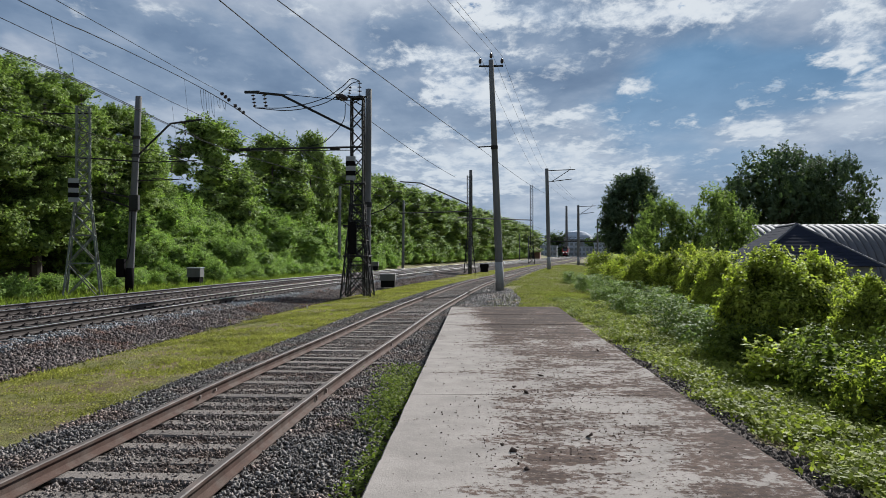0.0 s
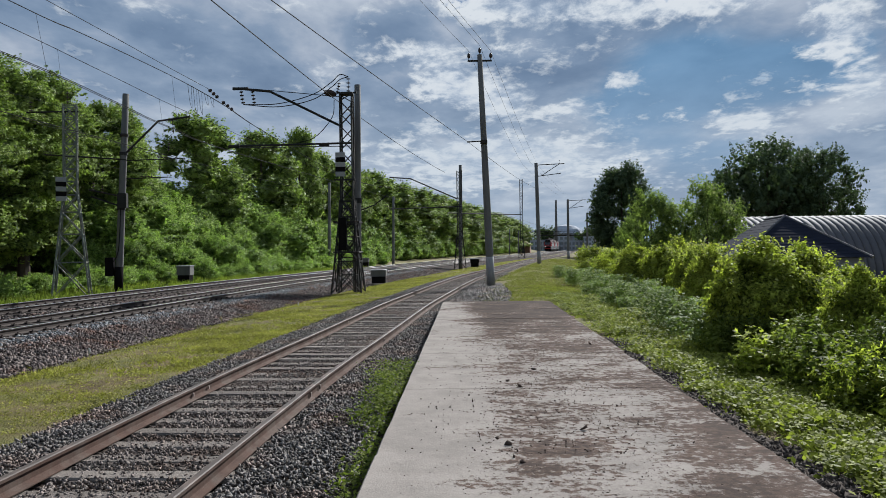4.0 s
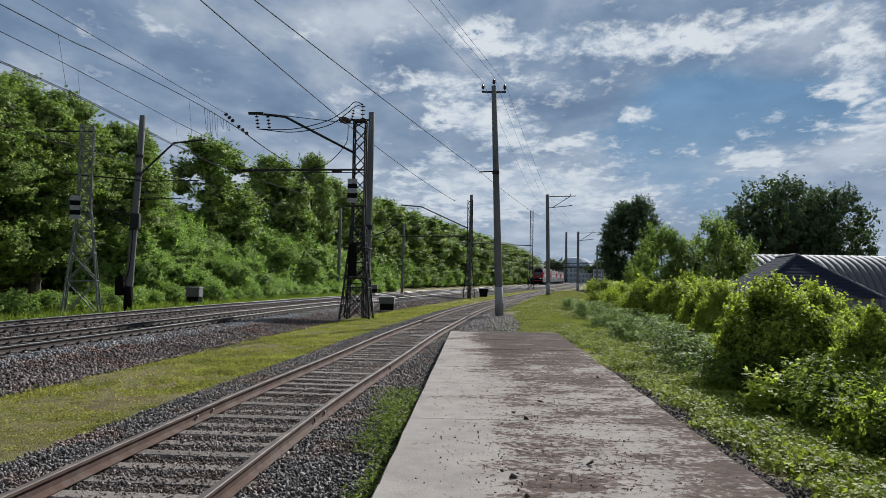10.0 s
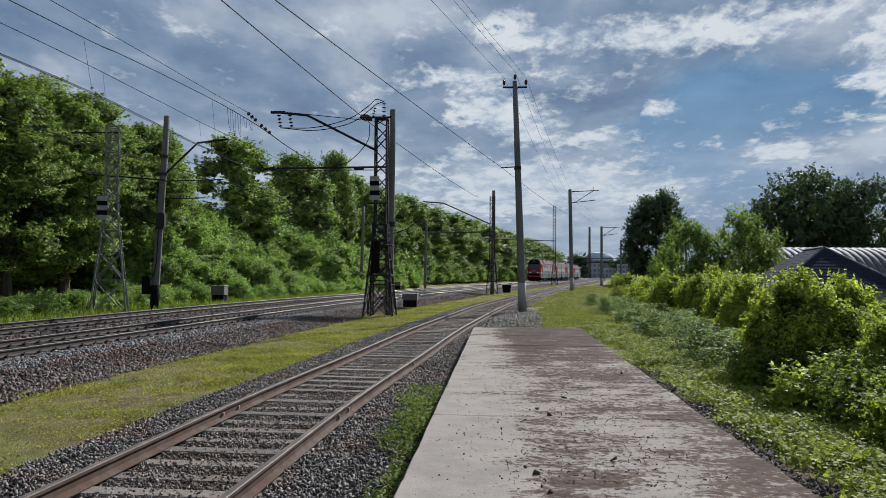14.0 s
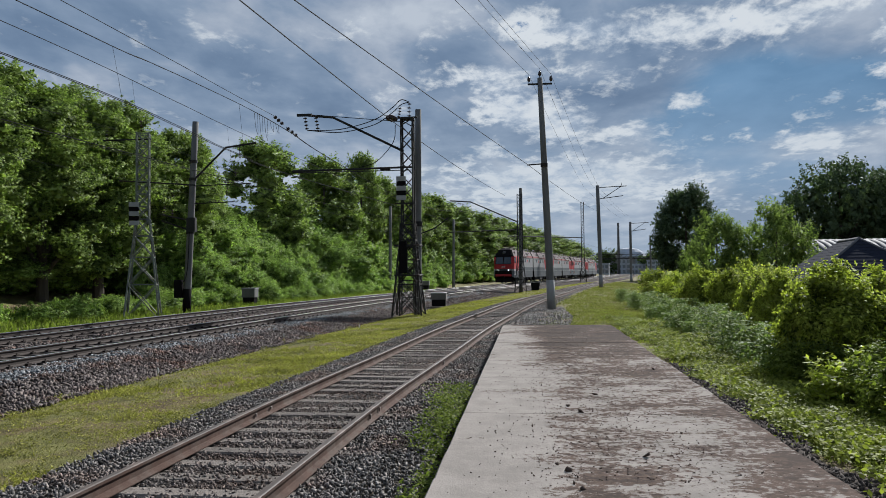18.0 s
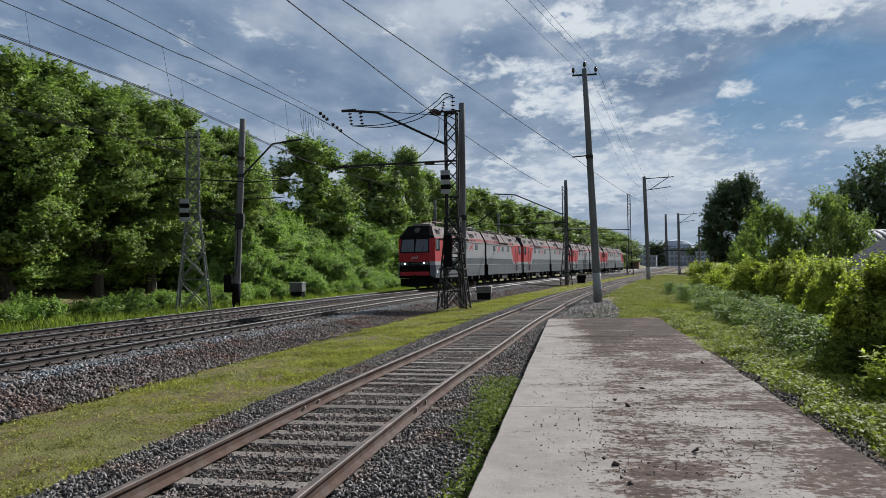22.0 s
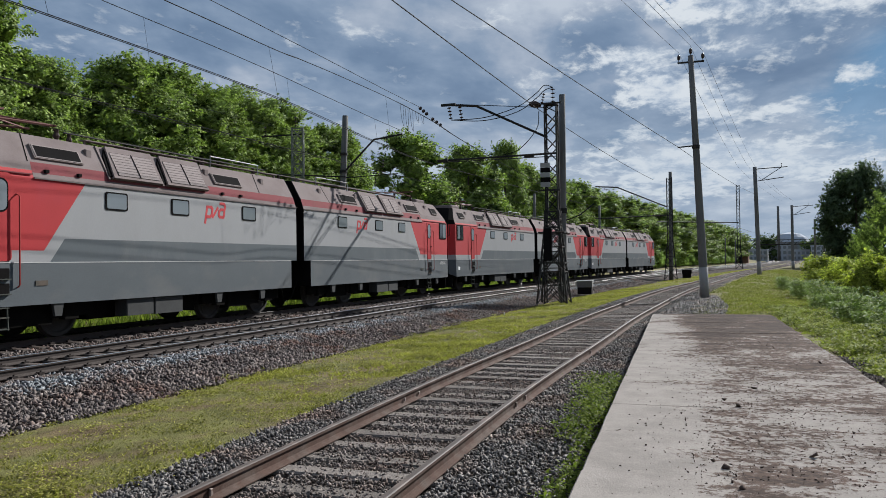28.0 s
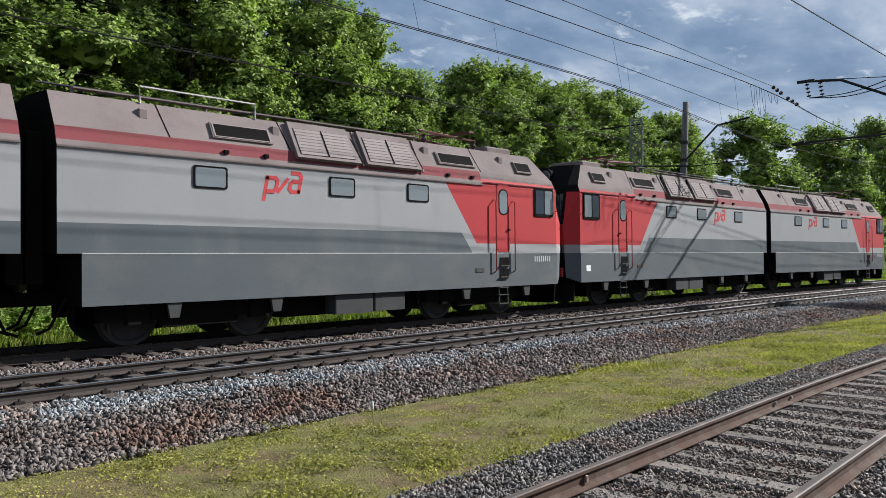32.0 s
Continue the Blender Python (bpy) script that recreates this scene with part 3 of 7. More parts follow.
def platform_material():
    """Pale concrete, brown mud trodden over it in streaks, more of it along the middle and at the far end."""
    m = bpy.data.materials.new("platform_concrete")
    m.use_nodes = True
    nt = m.node_tree
    N, L = nt.nodes.new, nt.links.new
    bs = nt.nodes["Principled BSDF"]
    bs.inputs["Roughness"].default_value = 1.0
    bs.inputs["Specular IOR Level"].default_value = 0.05
    geo = N("ShaderNodeNewGeometry")
    sep = N("ShaderNodeSeparateXYZ")
    L(geo.outputs["Position"], sep.inputs[0])

    def tex(scale, st, detail, rough=0.6):
        mp = N("ShaderNodeMapping")
        mp.inputs["Scale"].default_value = st
        L(geo.outputs["Position"], mp.inputs[0])
        n = N("ShaderNodeTexNoise")
        n.inputs["Scale"].default_value, n.inputs["Detail"].default_value, n.inputs["Roughness"].default_value = scale, detail, rough
        L(mp.outputs[0], n.inputs["Vector"])
        return n.outputs[0]

    def op(kind, a, b):
        n = N("ShaderNodeMath")
        n.operation = kind
        for i, v in enumerate((a, b)):
            if isinstance(v, (int, float)):
                n.inputs[i].default_value = v
            else:
                L(v, n.inputs[i])
        return n.outputs[0]

    def span(v, a, b, lo, hi):
        n = N("ShaderNodeMapRange")
        n.interpolation_type = "SMOOTHSTEP"
        n.inputs[1].default_value, n.inputs[2].default_value, n.inputs[3].default_value, n.inputs[4].default_value = a, b, lo, hi
        L(v, n.inputs[0])
        return n.outputs[0]
    big, streak, grit, fine = tex(0.55, (1, 0.8, 1), 4), tex(1.7, (0.75, 1.7, 1), 8, 0.68), tex(14, (1, 1, 1), 6, 0.7), tex(60, (1, 1, 1), 4)
    where = op("ADD", span(sep.outputs[0], -0.45, 0.75, -0.16, 0.03), span(sep.outputs[1], 13.0, 20.0, 0.0, 0.13))
    field = op("ADD", op("ADD", op("MULTIPLY", big, 0.55), op("MULTIPLY", streak, 0.62)), op("ADD", op("MULTIPLY", grit, 0.62), where))
    mud = span(field, 0.875, 0.955, 0.0, 1.0)
    tone = span(op("ADD", tex(2.2, (1, 1, 1), 6), op("MULTIPLY", fine, 0.6)), 0.55, 1.05, 0.82, 1.12)
    mx = N("ShaderNodeMix")
    mx.data_type = "RGBA"
    L(op("MULTIPLY", mud, 0.88), mx.inputs[0])
    mx.inputs[6].default_value = (0.268, 0.239, 0.215, 1)
    # thin dried mud, and thicker dark cakes of it
    cake = N("ShaderNodeMix")
    cake.data_type = "RGBA"
    L(span(op("ADD", field, op("MULTIPLY", tex(3.5, (0.5, 2.2, 1), 6, 0.65), 0.35)), 1.10, 1.24, 0.0, 1.0), cake.inputs[0])
    cake.inputs[6].default_value, cake.inputs[7].default_value = (0.088, 0.055, 0.041, 1), (0.036, 0.023, 0.018, 1)
    L(cake.outputs[2], mx.inputs[7])
    sc = N("ShaderNodeVectorMath")
    sc.operation = "SCALE"
    L(mx.outputs[2], sc.inputs[0]), L(tone, sc.inputs["Scale"])
    L(sc.outputs[0], bs.inputs["Base Color"])
    bp = N("ShaderNodeBump")
    bp.inputs["Strength"].default_value, bp.inputs["Distance"].default_value = 0.5, 0.012
    L(op("ADD", op("ADD", op("MULTIPLY", mud, 0.8), op("MULTIPLY", grit, 0.8)), op("MULTIPLY", fine, 0.5)), bp.inputs["Height"])
    L(bp.outputs[0], bs.inputs["Normal"])
    return m


M["concrete"] = platform_material()

# ---- ground ----
PLAT = (-0.76, 2.42, -6.0, 24.3, 0.16)     # the slab: x, x, y, y, top


def ground_rows():
    return np.concatenate([[-3500, -900, -260], np.arange(-120, -10, 6), np.arange(-10, 60, 0.75), np.arange(60, 200, 4), np.arange(200, 620, 20), [800, 1200, 2000, 3600]])


def columns(y):
    """Offsets across the line at y: pairs (x, z, stuff to its right: 0 grass, 1 ballast, 2 soil)."""
    yc = min(max(y, -250), 600)
    F, S = float(FAR.x(yc)), float(SIDING.x(yc))
    if y > 600:
        F, S = F + (y - 600) * 0.16, S + (y - 600) * 0.16
    N = F + GAP
    E = max(2.55, S + 2.7)
    toe = N + 3.3
    mid1, mid2 = toe + (S - 2.05 - toe) * 0.33, toe + (S - 2.05 - toe) * 0.7
    return [(F - 3500, 3.0, 0), (F - 900, 3.0, 0), (F - 250, 3.0, 0), (F - 70, 3.0, 0), (F - 40, 2.6, 0), (F - 25, 2.2, 0), (F - 16, 1.2, 0), (F - 11, 0.2, 0), (F - 7.5, -0.25, 0), (F - 5.5, -0.42, 0), (F - 3.6, -0.48, 1), (F - 2.1, -0.15, 1),
            (F, -0.15, 1), (N, -0.15, 1), (N + 1.75, -0.15, 1), (N + 2.5, -0.32, 1), (toe, -0.44, 0), (mid1, -0.33, 0), (mid2, -0.28, 0), (S - 2.05, -0.27, 1), (S - 1.55, -0.2, 1), (S, -0.19, 1), (S + 1.4, -0.2, 0 if y > 46 else 1 if y > 23.5 else 2),
            (S + 1.75, -0.2, 0 if y > 44 else 1 if y > 23.5 else 2), (E - 0.7 if y > 23.5 else E - 0.5, -0.16, 0), (E, -0.1, 0), (E + 0.8, -0.12, 0), (E + 2.4, -0.25, 0), (E + 6, -0.6, 0), (E + 12, -1.3, 0), (E + 40, -1.6, 0), (E + 150, -1.2, 0), (E + 900, 0, 0), (E + 3500, 0, 0)]


def ground_z(x, y):
    c = columns(y)
    return float(np.interp(x, [p[0] for p in c], [p[1] for p in c]))


def build_ground():
    ys = ground_rows()
    v, f, mi = [], [], []
    k = None
    rnd = random.Random(5)
    for i, y in enumerate(ys):
        cols = columns(float(y))
        k = len(cols)
        for x, z, _ in cols:
            near = abs(x) < 40 and -20 < y < 120
            v.append((x, y, z + (rnd.uniform(-0.03, 0.03) if near else 0)))
        if i:
            a, b = (i - 1) * k, i * k
            for j in range(k - 1):
                f.append((a + j, a + j + 1, b + j + 1, b + j))
                mi.append(cols[j][2])
    me = mesh_from("ground", v, np.array(f), (M["grass_ground"], M["ballast"], M["soil"]), mi)
    tagged(new("ground", me), "flat ground of grass, crushed stone and bare soil", "ground", kind="structure")


build_ground()


# ---- the concrete platform ----
def build_platform():
    x0, x1, y0, y1, top = PLAT
    root = empty("platform", None, "low concrete platform of cast slabs, stained with brown mud", "platform", kind="structure")
    rnd = random.Random(8)
    edges = [y0, -2.9, 0.2, 3.2, 6.25, 9.2, 12.3, 15.2, 18.3, 21.2, y1]
    for a, b in zip(edges, edges[1:]):
        h = top + rnd.uniform(-0.006, 0.004)
        g = Geo()
        # a ragged long edge on both sides
        n = 7
        for i in range(n):
            ya, yb = a + 0.004 + (b - a - 0.008) * i / n, a + 0.004 + (b - a - 0.008) * (i + 1) / n
            if i == 0:
                ea = (x0 + rnd.uniform(-0.005, 0.005), x1 + rnd.uniform(-0.02, 0.02) + (ya / 24.3) * 0.14)
            eb = (x0 + rnd.uniform(-0.005, 0.005), x1 + rnd.uniform(-0.02, 0.02) + (yb / 24.3) * 0.14)
            vv = [(ea[0], ya, -0.2), (ea[1], ya, -0.2), (eb[1], yb, -0.2), (eb[0], yb, -0.2),
                  (ea[0], ya, h - 0.012), (ea[1], ya, h - 0.012), (eb[1], yb, h - 0.012), (eb[0], yb, h - 0.012),
                  (ea[0] + 0.012, ya, h), (ea[1] - 0.012, ya, h), (eb[1] - 0.012, yb, h), (eb[0] + 0.012, yb, h)]
            g.add(vv, [(0, 3, 7, 4), (4, 7, 11, 8), (1, 5, 6, 2), (5, 9, 10, 6), (8, 11, 10, 9)] + ([(0, 4, 5, 1), (4, 8, 9, 5)] if i == 0 else []) + ([(2, 6, 7, 3), (6, 10, 11, 7)] if i == n - 1 else []))
            ea = eb
        part("slab", g.weld(), M["concrete"], root)


build_platform()


# ---- railway tracks ----
def sweep(curve, off, s_list, profile, top_z):
    """A profile of (across, down) points swept along a curve."""
    v, f = [], []
    n = len(profile)
    for i, s in enumerate(s_list):
        x, y, a = curve.at(s, off)
        for u, w in profile:
            v.append((x + math.cos(a) * u, y - math.sin(a) * u, top_z + w))
        if i:
            p, q = (i - 1) * n, i * n
            f += [(p + k, p + (k + 1) % n, q + (k + 1) % n, q + k) for k in range(n)]
    f += [tuple(range(n)), tuple(len(v) - 1 - k for k in range(n))]
    return v, f, n


RAIL = [(-0.066, -0.165), (-0.066, -0.155), (-0.02, -0.138), (-0.009, -0.12), (-0.009, -0.05), (-0.034, -0.036), (-0.036, -0.008), (-0.026, 0.0),
        (0.026, 0.0), (0.036, -0.008), (0.034, -0.036), (0.009, -0.05), (0.009, -0.12), (0.02, -0.138), (0.066, -0.155), (0.066, -0.165)]
HALF = 0.797


def track_steps(a, b):
    s = [a]
    while s[-1] < b:
        s.append(s[-1] + (1.0 if -15 < s[-1] < 70 else 4.0))
    return s


def build_track(name, curve, shift, top, sleeper_mat, side_mat, sleeper_size, near, far, label, spacing=0.56, sunk=0.0, seed=1):
    root = empty(name, None, label, "railway track", "railway tracks", kind="structure")
    for off in (-HALF, HALF):
        v, f, n = sweep(curve, off + shift, track_steps(-150, 560), RAIL, top)
        mi = [1 if (k % n) in (6, 7, 8) and k < len(f) - 2 else 0 for k in range(len(f))]
        me = mesh_from("rail", v, f, (side_mat, M["rail_top_dull"] if name == "siding_track" else M["rail_top"]), mi)
        part("rail", me, None, root, "worn steel rail, shiny on top")
    rnd = random.Random(seed)
    w, d, h = sleeper_size
    block = Geo().box(-w / 2, w / 2, -d / 2, d / 2, -h, 0, c=0.02).mesh("sleeper", sleeper_mat)
    rest = Geo()
    fast = Geo()
    anchors = Geo()
    s = -100.0
    while s < 300:
        x, y, a = curve.at(s, shift)
        zt = top - 0.166 + rnd.uniform(-0.018, 0.004) - sunk
        tilt = rnd.uniform(-1.2, 1.2)
        if near[0] < s < near[1]:
            ob = part("sleeper", block, None, root)
            ob.matrix_basis = pose(float(x), float(y), zt, 0, 0, -math.degrees(a) + tilt)
            for o in (-HALF, HALF) if name == "siding_track" else ():
                # clips bent up against the rail, their lit look put into a pale colour
                if rnd.random() < (0.3 if o < 0 else 0.06):
                    c = Vector((float(x), float(y), 0)) + Vector((math.cos(a), -math.sin(a), 0)) * (o + 0.03)
                    anchors.box(c.x - 0.012, c.x + 0.012, c.y - 0.022, c.y + 0.022, top - rnd.uniform(0.11, 0.13), top - rnd.uniform(0.052, 0.075), c=0.006)
            for o in (-HALF, HALF) if name != "siding_track" else ():
                for sgn in (-1, 1):
                    c = Vector((float(x), float(y), 0)) + Vector((math.cos(a), -math.sin(a), 0)) * (o + sgn * 0.095)
                    t = Vector((math.sin(a), math.cos(a), 0))
                    r = Vector((math.cos(a), -math.sin(a), 0))
                    q = [c + r * i + t * j for i, j in ((-0.04, -0.06), (0.04, -0.06), (0.04, 0.06), (-0.04, 0.06))]
                    b0, b1 = top - 0.175, top - 0.128
                    fast.add([(p.x, p.y, b0) for p in q] + [(p.x, p.y, b1) for p in q], [(4, 5, 6, 7), (0, 1, 5, 4), (1, 2, 6, 5), (2, 3, 7, 6), (3, 0, 4, 7)])
                    fast.tube([(c.x, c.y, b1), (c.x, c.y, b1 + 0.03)], 0.018, 5)
        elif far[0] < s < far[1]:
            q = [(i, j) for i, j in ((-w / 2, -d / 2), (w / 2, -d / 2), (w / 2, d / 2), (-w / 2, d / 2))]
            ca, sa = math.cos(a), math.sin(a)
            p = [(x + ca * i + sa * j, y - sa * i + ca * j) for i, j in q]
            rest.add([(i, j, zt - 0.1) for i, j in p] + [(i, j, zt) for i, j in p], [(4, 5, 6, 7), (0, 1, 5, 4), (1, 2, 6, 5), (2, 3, 7, 6), (3, 0, 4, 7)])
        s += spacing + rnd.uniform(-0.02, 0.02)
    if rest.v:
        part("far_sleepers", rest, sleeper_mat, root, kind="stuff")
    if anchors.v:
        part("rail_clips", anchors, M["clip"], root, "rail clips coloured pale as if lit", kind="stuff")
    if fast.v:
        part("rail_fasteners", fast, M["fastener"], root, "dark steel rail fastenings", kind="stuff")


build_track("siding_track", SIDING, 0.0, 0.0, M["sleeper_wood"], M["rail_side"], (2.7, 0.25, 0.2), (-8, 75), (75, 140), "siding with rusty rails on weathered timber sleepers", seed=1, sunk=0.0)
build_track("main_track", FAR, GAP, MAIN_Z, M["sleeper_concrete"], M["rail_side_main"], (2.7, 0.26, 0.2), (-8, 70), (70, 160), "main-line track on concrete sleepers in crushed stone", seed=2)
build_track("main_track", FAR, 0.0, MAIN_Z, M["sleeper_concrete"], M["rail_side_main"], (2.7, 0.26, 0.2), (-8, 70), (70, 160), "main-line track on concrete sleepers in crushed stone", seed=3)


# ---- loose stones ----
def stones(name, xyz, size, mat, seed, label):
    """Angular stones, joined: eight facets each."""
    r = np.random.RandomState(seed)
    n = len(xyz)
    base = np.array([(1.1, 0.5, 0.2), (-1.1, 0.3, -0.3), (0.2, 1, -0.3), (-0.3, -1, 0.2), (0.1, -0.3, 1), (-0.2, 0.2, -1)], float)
    v = base[None] * (1 + r.uniform(-0.35, 0.35, (n, 6, 1))) + r.uniform(-0.28, 0.28, (n, 6, 3))
    v *= (size * r.uniform(0.55, 1.45, n))[:, None, None] * np.array([1.0, 0.85, 0.6])
    q = r.normal(size=(n, 4))
    q /= np.linalg.norm(q, axis=1, keepdims=True)
    w, x, y, z = q.T
    R = np.stack([1 - 2 * (y * y + z * z), 2 * (x * y - z * w), 2 * (x * z + y * w), 2 * (x * y + z * w), 1 - 2 * (x * x + z * z), 2 * (y * z - x * w), 2 * (x * z - y * w), 2 * (y * z + x * w), 1 - 2 * (x * x + y * y)], 1).reshape(n, 3, 3)
    v = np.einsum("nij,nkj->nki", R, v) + xyz[:, None]
    tri = np.array([(0, 2, 4), (2, 1, 4), (1, 3, 4), (3, 0, 4), (2, 0, 5), (1, 2, 5), (3, 1, 5), (0, 3, 5)])
    f = (tri[None] + 6 * np.arange(n)[:, None, None]).reshape(-1, 3)
    me = mesh_from(name, v, f, (mat,))
    return tagged(new(name, me), label, "stones", kind="stuff")


def zs(x, y):
    """Ground height for arrays, by bands of y."""
    out = np.empty(len(x))
    band = np.round(y * 1.0).astype(int)
    for b in np.unique(band):
        k = band == b
        c = columns(float(b))
        out[k] = np.interp(x[k], [p[0] for p in c], [p[1] for p in c])
    return out


def scatter(n, y0, y1, lo, hi, seed, power=1.6):
    """n places, denser at small y; lo and hi: functions of y that bound x."""
    r = np.random.RandomState(seed)
    y = y0 + (y1 - y0) * r.uniform(0, 1, n) ** power
    a, b = lo(y), hi(y)
    x = a + (b - a) * r.uniform(0, 1, n)
    return x, y


def build_stones():
    # round the siding
    x, y = scatter(125000, 3.5, 60, lambda y: SIDING.x(y) - 2.0, lambda y: SIDING.x(y) + 2.0, 1, 1.6)
    d = np.abs(np.abs(x - SIDING.x(y)) - HALF)
    keep = (d > 0.10) & ((x < PLAT[0] - 0.05) | (y > PLAT[3]))
    x, y = x[keep], y[keep]
    inside = np.abs(x - SIDING.x(y)) < 0.85
    lift = np.where(inside, -0.021, 0.008) + np.random.RandomState(2).uniform(0, 0.045, len(x))
    zz = zs(x, y) + lift
    stones("siding_ballast", np.c_[x, y, zz][~inside], 0.0215, M["stone_dark"], 3, "dark crushed stone beside the siding's rails")
    stones("siding_infill", np.c_[x, y, zz][inside], 0.018, M["infill"], 13, "dirty brown crushed stone between the siding's rails")
    # heap between the platform's end and the pole
    x, y = scatter(5000, 24.3, 42, lambda y: SIDING.x(y) + 1.2, lambda y: np.minimum(1.9, SIDING.x(y) + 3.4), 4, 1.3)
    stones("platform_end_ballast", np.c_[x, y, zs(x, y) + 0.03], 0.05, M["stone_dark"], 5, "dark crushed stone beyond the platform's end")
    # slope of the main line
    x, y = scatter(26000, 1.5, 75, lambda y: FAR.x(y) + GAP + 0.95, lambda y: FAR.x(y) + GAP + 2.0, 6, 1.8)
    stones("main_line_ballast", np.c_[x, y, zs(x, y) + np.random.RandomState(7).uniform(-0.01, 0.05, len(x))], 0.034, M["stone"], 8, "clean grey crushed stone along the main line")
    x, y = scatter(44000, 1.5, 75, lambda y: FAR.x(y) + GAP + 1.85, lambda y: FAR.x(y) + GAP + 3.5, 66, 1.8)
    stones("slope_ballast", np.c_[x, y, zs(x, y) + np.random.RandomState(7).uniform(-0.01, 0.05, len(x))], 0.036, M["stone_brown"], 68, "rust-brown crushed stone on the main line's slope")
    x, y = scatter(16000, 2.5, 75, lambda y: FAR.x(y) + 0.95, lambda y: FAR.x(y) + GAP - 0.95, 9, 1.6)
    stones("track_ballast", np.c_[x, y, zs(x, y) + 0.02], 0.038, M["stone_brown"], 10, "crushed stone between the main tracks")
    x, y = scatter(6500, 4.5, 16, lambda y: 2.5 + 0.006 * y, lambda y: 3.0 + 0.12 * np.sin(y * 3) + 0.1 * np.sin(y * 1.3), 11, 1.2)
    stones("edge_rubble", np.c_[x, y, zs(x, y) + 0.045], 0.036, M["rubble"], 12, "dark rubble along the platform's edge")
    # clods of mud on the platform
    r = np.random.RandomState(14)
    n = 3600
    y = 5 + 19 * r.uniform(0, 1, n) ** 1.3
    x = 0.85 + r.normal(0, 0.6, n)
    k = (x > -0.6) & (x < 2.3)
    x, y = x[k], y[k]
    stones("mud_crumbs", np.c_[x, y, np.full(len(x), PLAT[4] + 0.002)], 0.0075, M["mud"], 15, "small crumbs of dried mud on the platform")
    c = np.array([(0.34, 6.56), (0.40, 6.35), (0.25, 6.75), (0.36, 6.15), (0.42, 6.0), (1.55, 8.1), (0.05, 8.4), (2.1, 13.3), (0.62, 9.3), (0.5, 9.7), (1.05, 7.1), (0.9, 10.6), (0.2, 11.4)])
    stones("mud_clods", np.c_[c, np.full(len(c), PLAT[4] + 0.012)], 0.03, M["mud"], 16, "dark clods of earth on the platform")


M["infill"] = material("infill", (0.168, 0.143, 0.128), 0.9, spread=0.3, scale=12, fine=90, bump=0.3, bump_dist=0.004, random_tint=0.55, island=True, second=(0.13, 0.095, 0.078), mask=(0.48, 0.62), mask_scale=0.9, world=True)
M["rubble"] = material("rubble", (0.06, 0.05, 0.044), 0.95, spread=0.3, scale=10, fine=60, random_tint=0.4, island=True)
M["mud"] = material("mud", (0.075, 0.055, 0.045), 0.95, spread=0.3, scale=10, fine=60, random_tint=0.3, island=True)
build_stones()

# ---- poles, masts and wires ----
def concrete_pole(name, x, y, z, h, lean, label, r0=0.2, r1=0.12, mat="post", band=True):
    """A tapered spun-concrete pole; lean: metres that its top stands off (dx, dy)."""
    root = empty(name, pose(x, y, z), label, "pole", "line poles")
    pts = [(lean[0] * t, lean[1] * t, h * t) for t in (-0.02, 0.1, 0.4, 0.7, 1.0)]
    part("shaft", Geo().tube(pts, [r0 + (r1 - r0) * t for t in (0, 0.1, 0.4, 0.7, 1.0)], 14), M[mat], root, smooth=True)
    if band:
        part("painted_foot", Geo().tube([(lean[0] * t, lean[1] * t, h * t) for t in (0.0, 0.13)], [r0 + 0.004, r0 - 0.004], 14), M["post_foot"], root, "paler concrete foot", smooth=True)
    return root


def lattice(root, h, w0, w1, waist, bays, bar=0.035, mat="steel_dark"):
    """Four legs and crossed braces; w0, w1: half widths at foot and top, waist: height up to which it tapers."""
    def half(z):
        return w0 + (w1 - w0) * min(z / waist, 1.0)
    for sx, sy in ((-1, -1), (1, -1), (1, 1), (-1, 1)):
        part("leg", Geo().tube([(sx * half(z), sy * half(z), z) for z in (0, waist, h)], bar, 4), M[mat], root)
    levels = [0.0]
    while levels[-1] < h - 0.2:
        levels.append(min(levels[-1] + max(half(levels[-1]) * 2.1, 0.62), h))
    far_bars = Geo()
    for n, (a, b) in enumerate(zip(levels, levels[1:])):
        p, q = half(a), half(b)
        for k in range(4):
            c = [(-1, -1), (1, -1), (1, 1), (-1, 1)]
            i, j = c[k], c[(k + 1) % 4]
            if (n + k) % 2:
                i, j = j, i
            single = a >= waist * 0.9 and mat != "mast_paint"
            for e, o in (((i[0] * p, i[1] * p, a), (j[0] * q, j[1] * q, b)), ((j[0] * p, j[1] * p, a), (i[0] * q, i[1] * q, b)), ((i[0] * q, i[1] * q, b), (j[0] * q, j[1] * q, b)))[0:1 if single else 3]:
                if bar < 0.055:
                    part("brace", Geo().tube([e, o], bar * 0.65, 4), M[mat], root)
                else:
                    far_bars.tube([e, o], bar * 0.6, 4)
    if far_bars.v:
        part("bracing", far_bars, M[mat], root, kind="stuff")


def insulator(parent, p, q, n=4, r=0.06, name="insulator"):
    """A string of porcelain discs between two points."""
    p, q = Vector(p), Vector(q)
    g = Geo().tube([p, q], 0.014, 5)
    for i in range(n):
        c = p.lerp(q, (i + 0.5) / n)
        d = (q - p).normalized()
        g.tube([c - d * 0.035, c - d * 0.005, c + d * 0.03], [0.03, r, 0.025], 8)
    return part(name, g, M["porcelain"], parent)


def signal_board(root, x, y, z):
    """Stack of black and white plates on a mast."""
    for k in range(5):
        g = Geo().box(x - 0.24, x + 0.24, y - 0.02, y + 0.02, z + k * 0.24, z + k * 0.24 + 0.23, c=0.006)
        part("plate", g, M["paint_black"] if k % 2 else M["board_white"], root, "black plate" if k % 2 else "white plate")


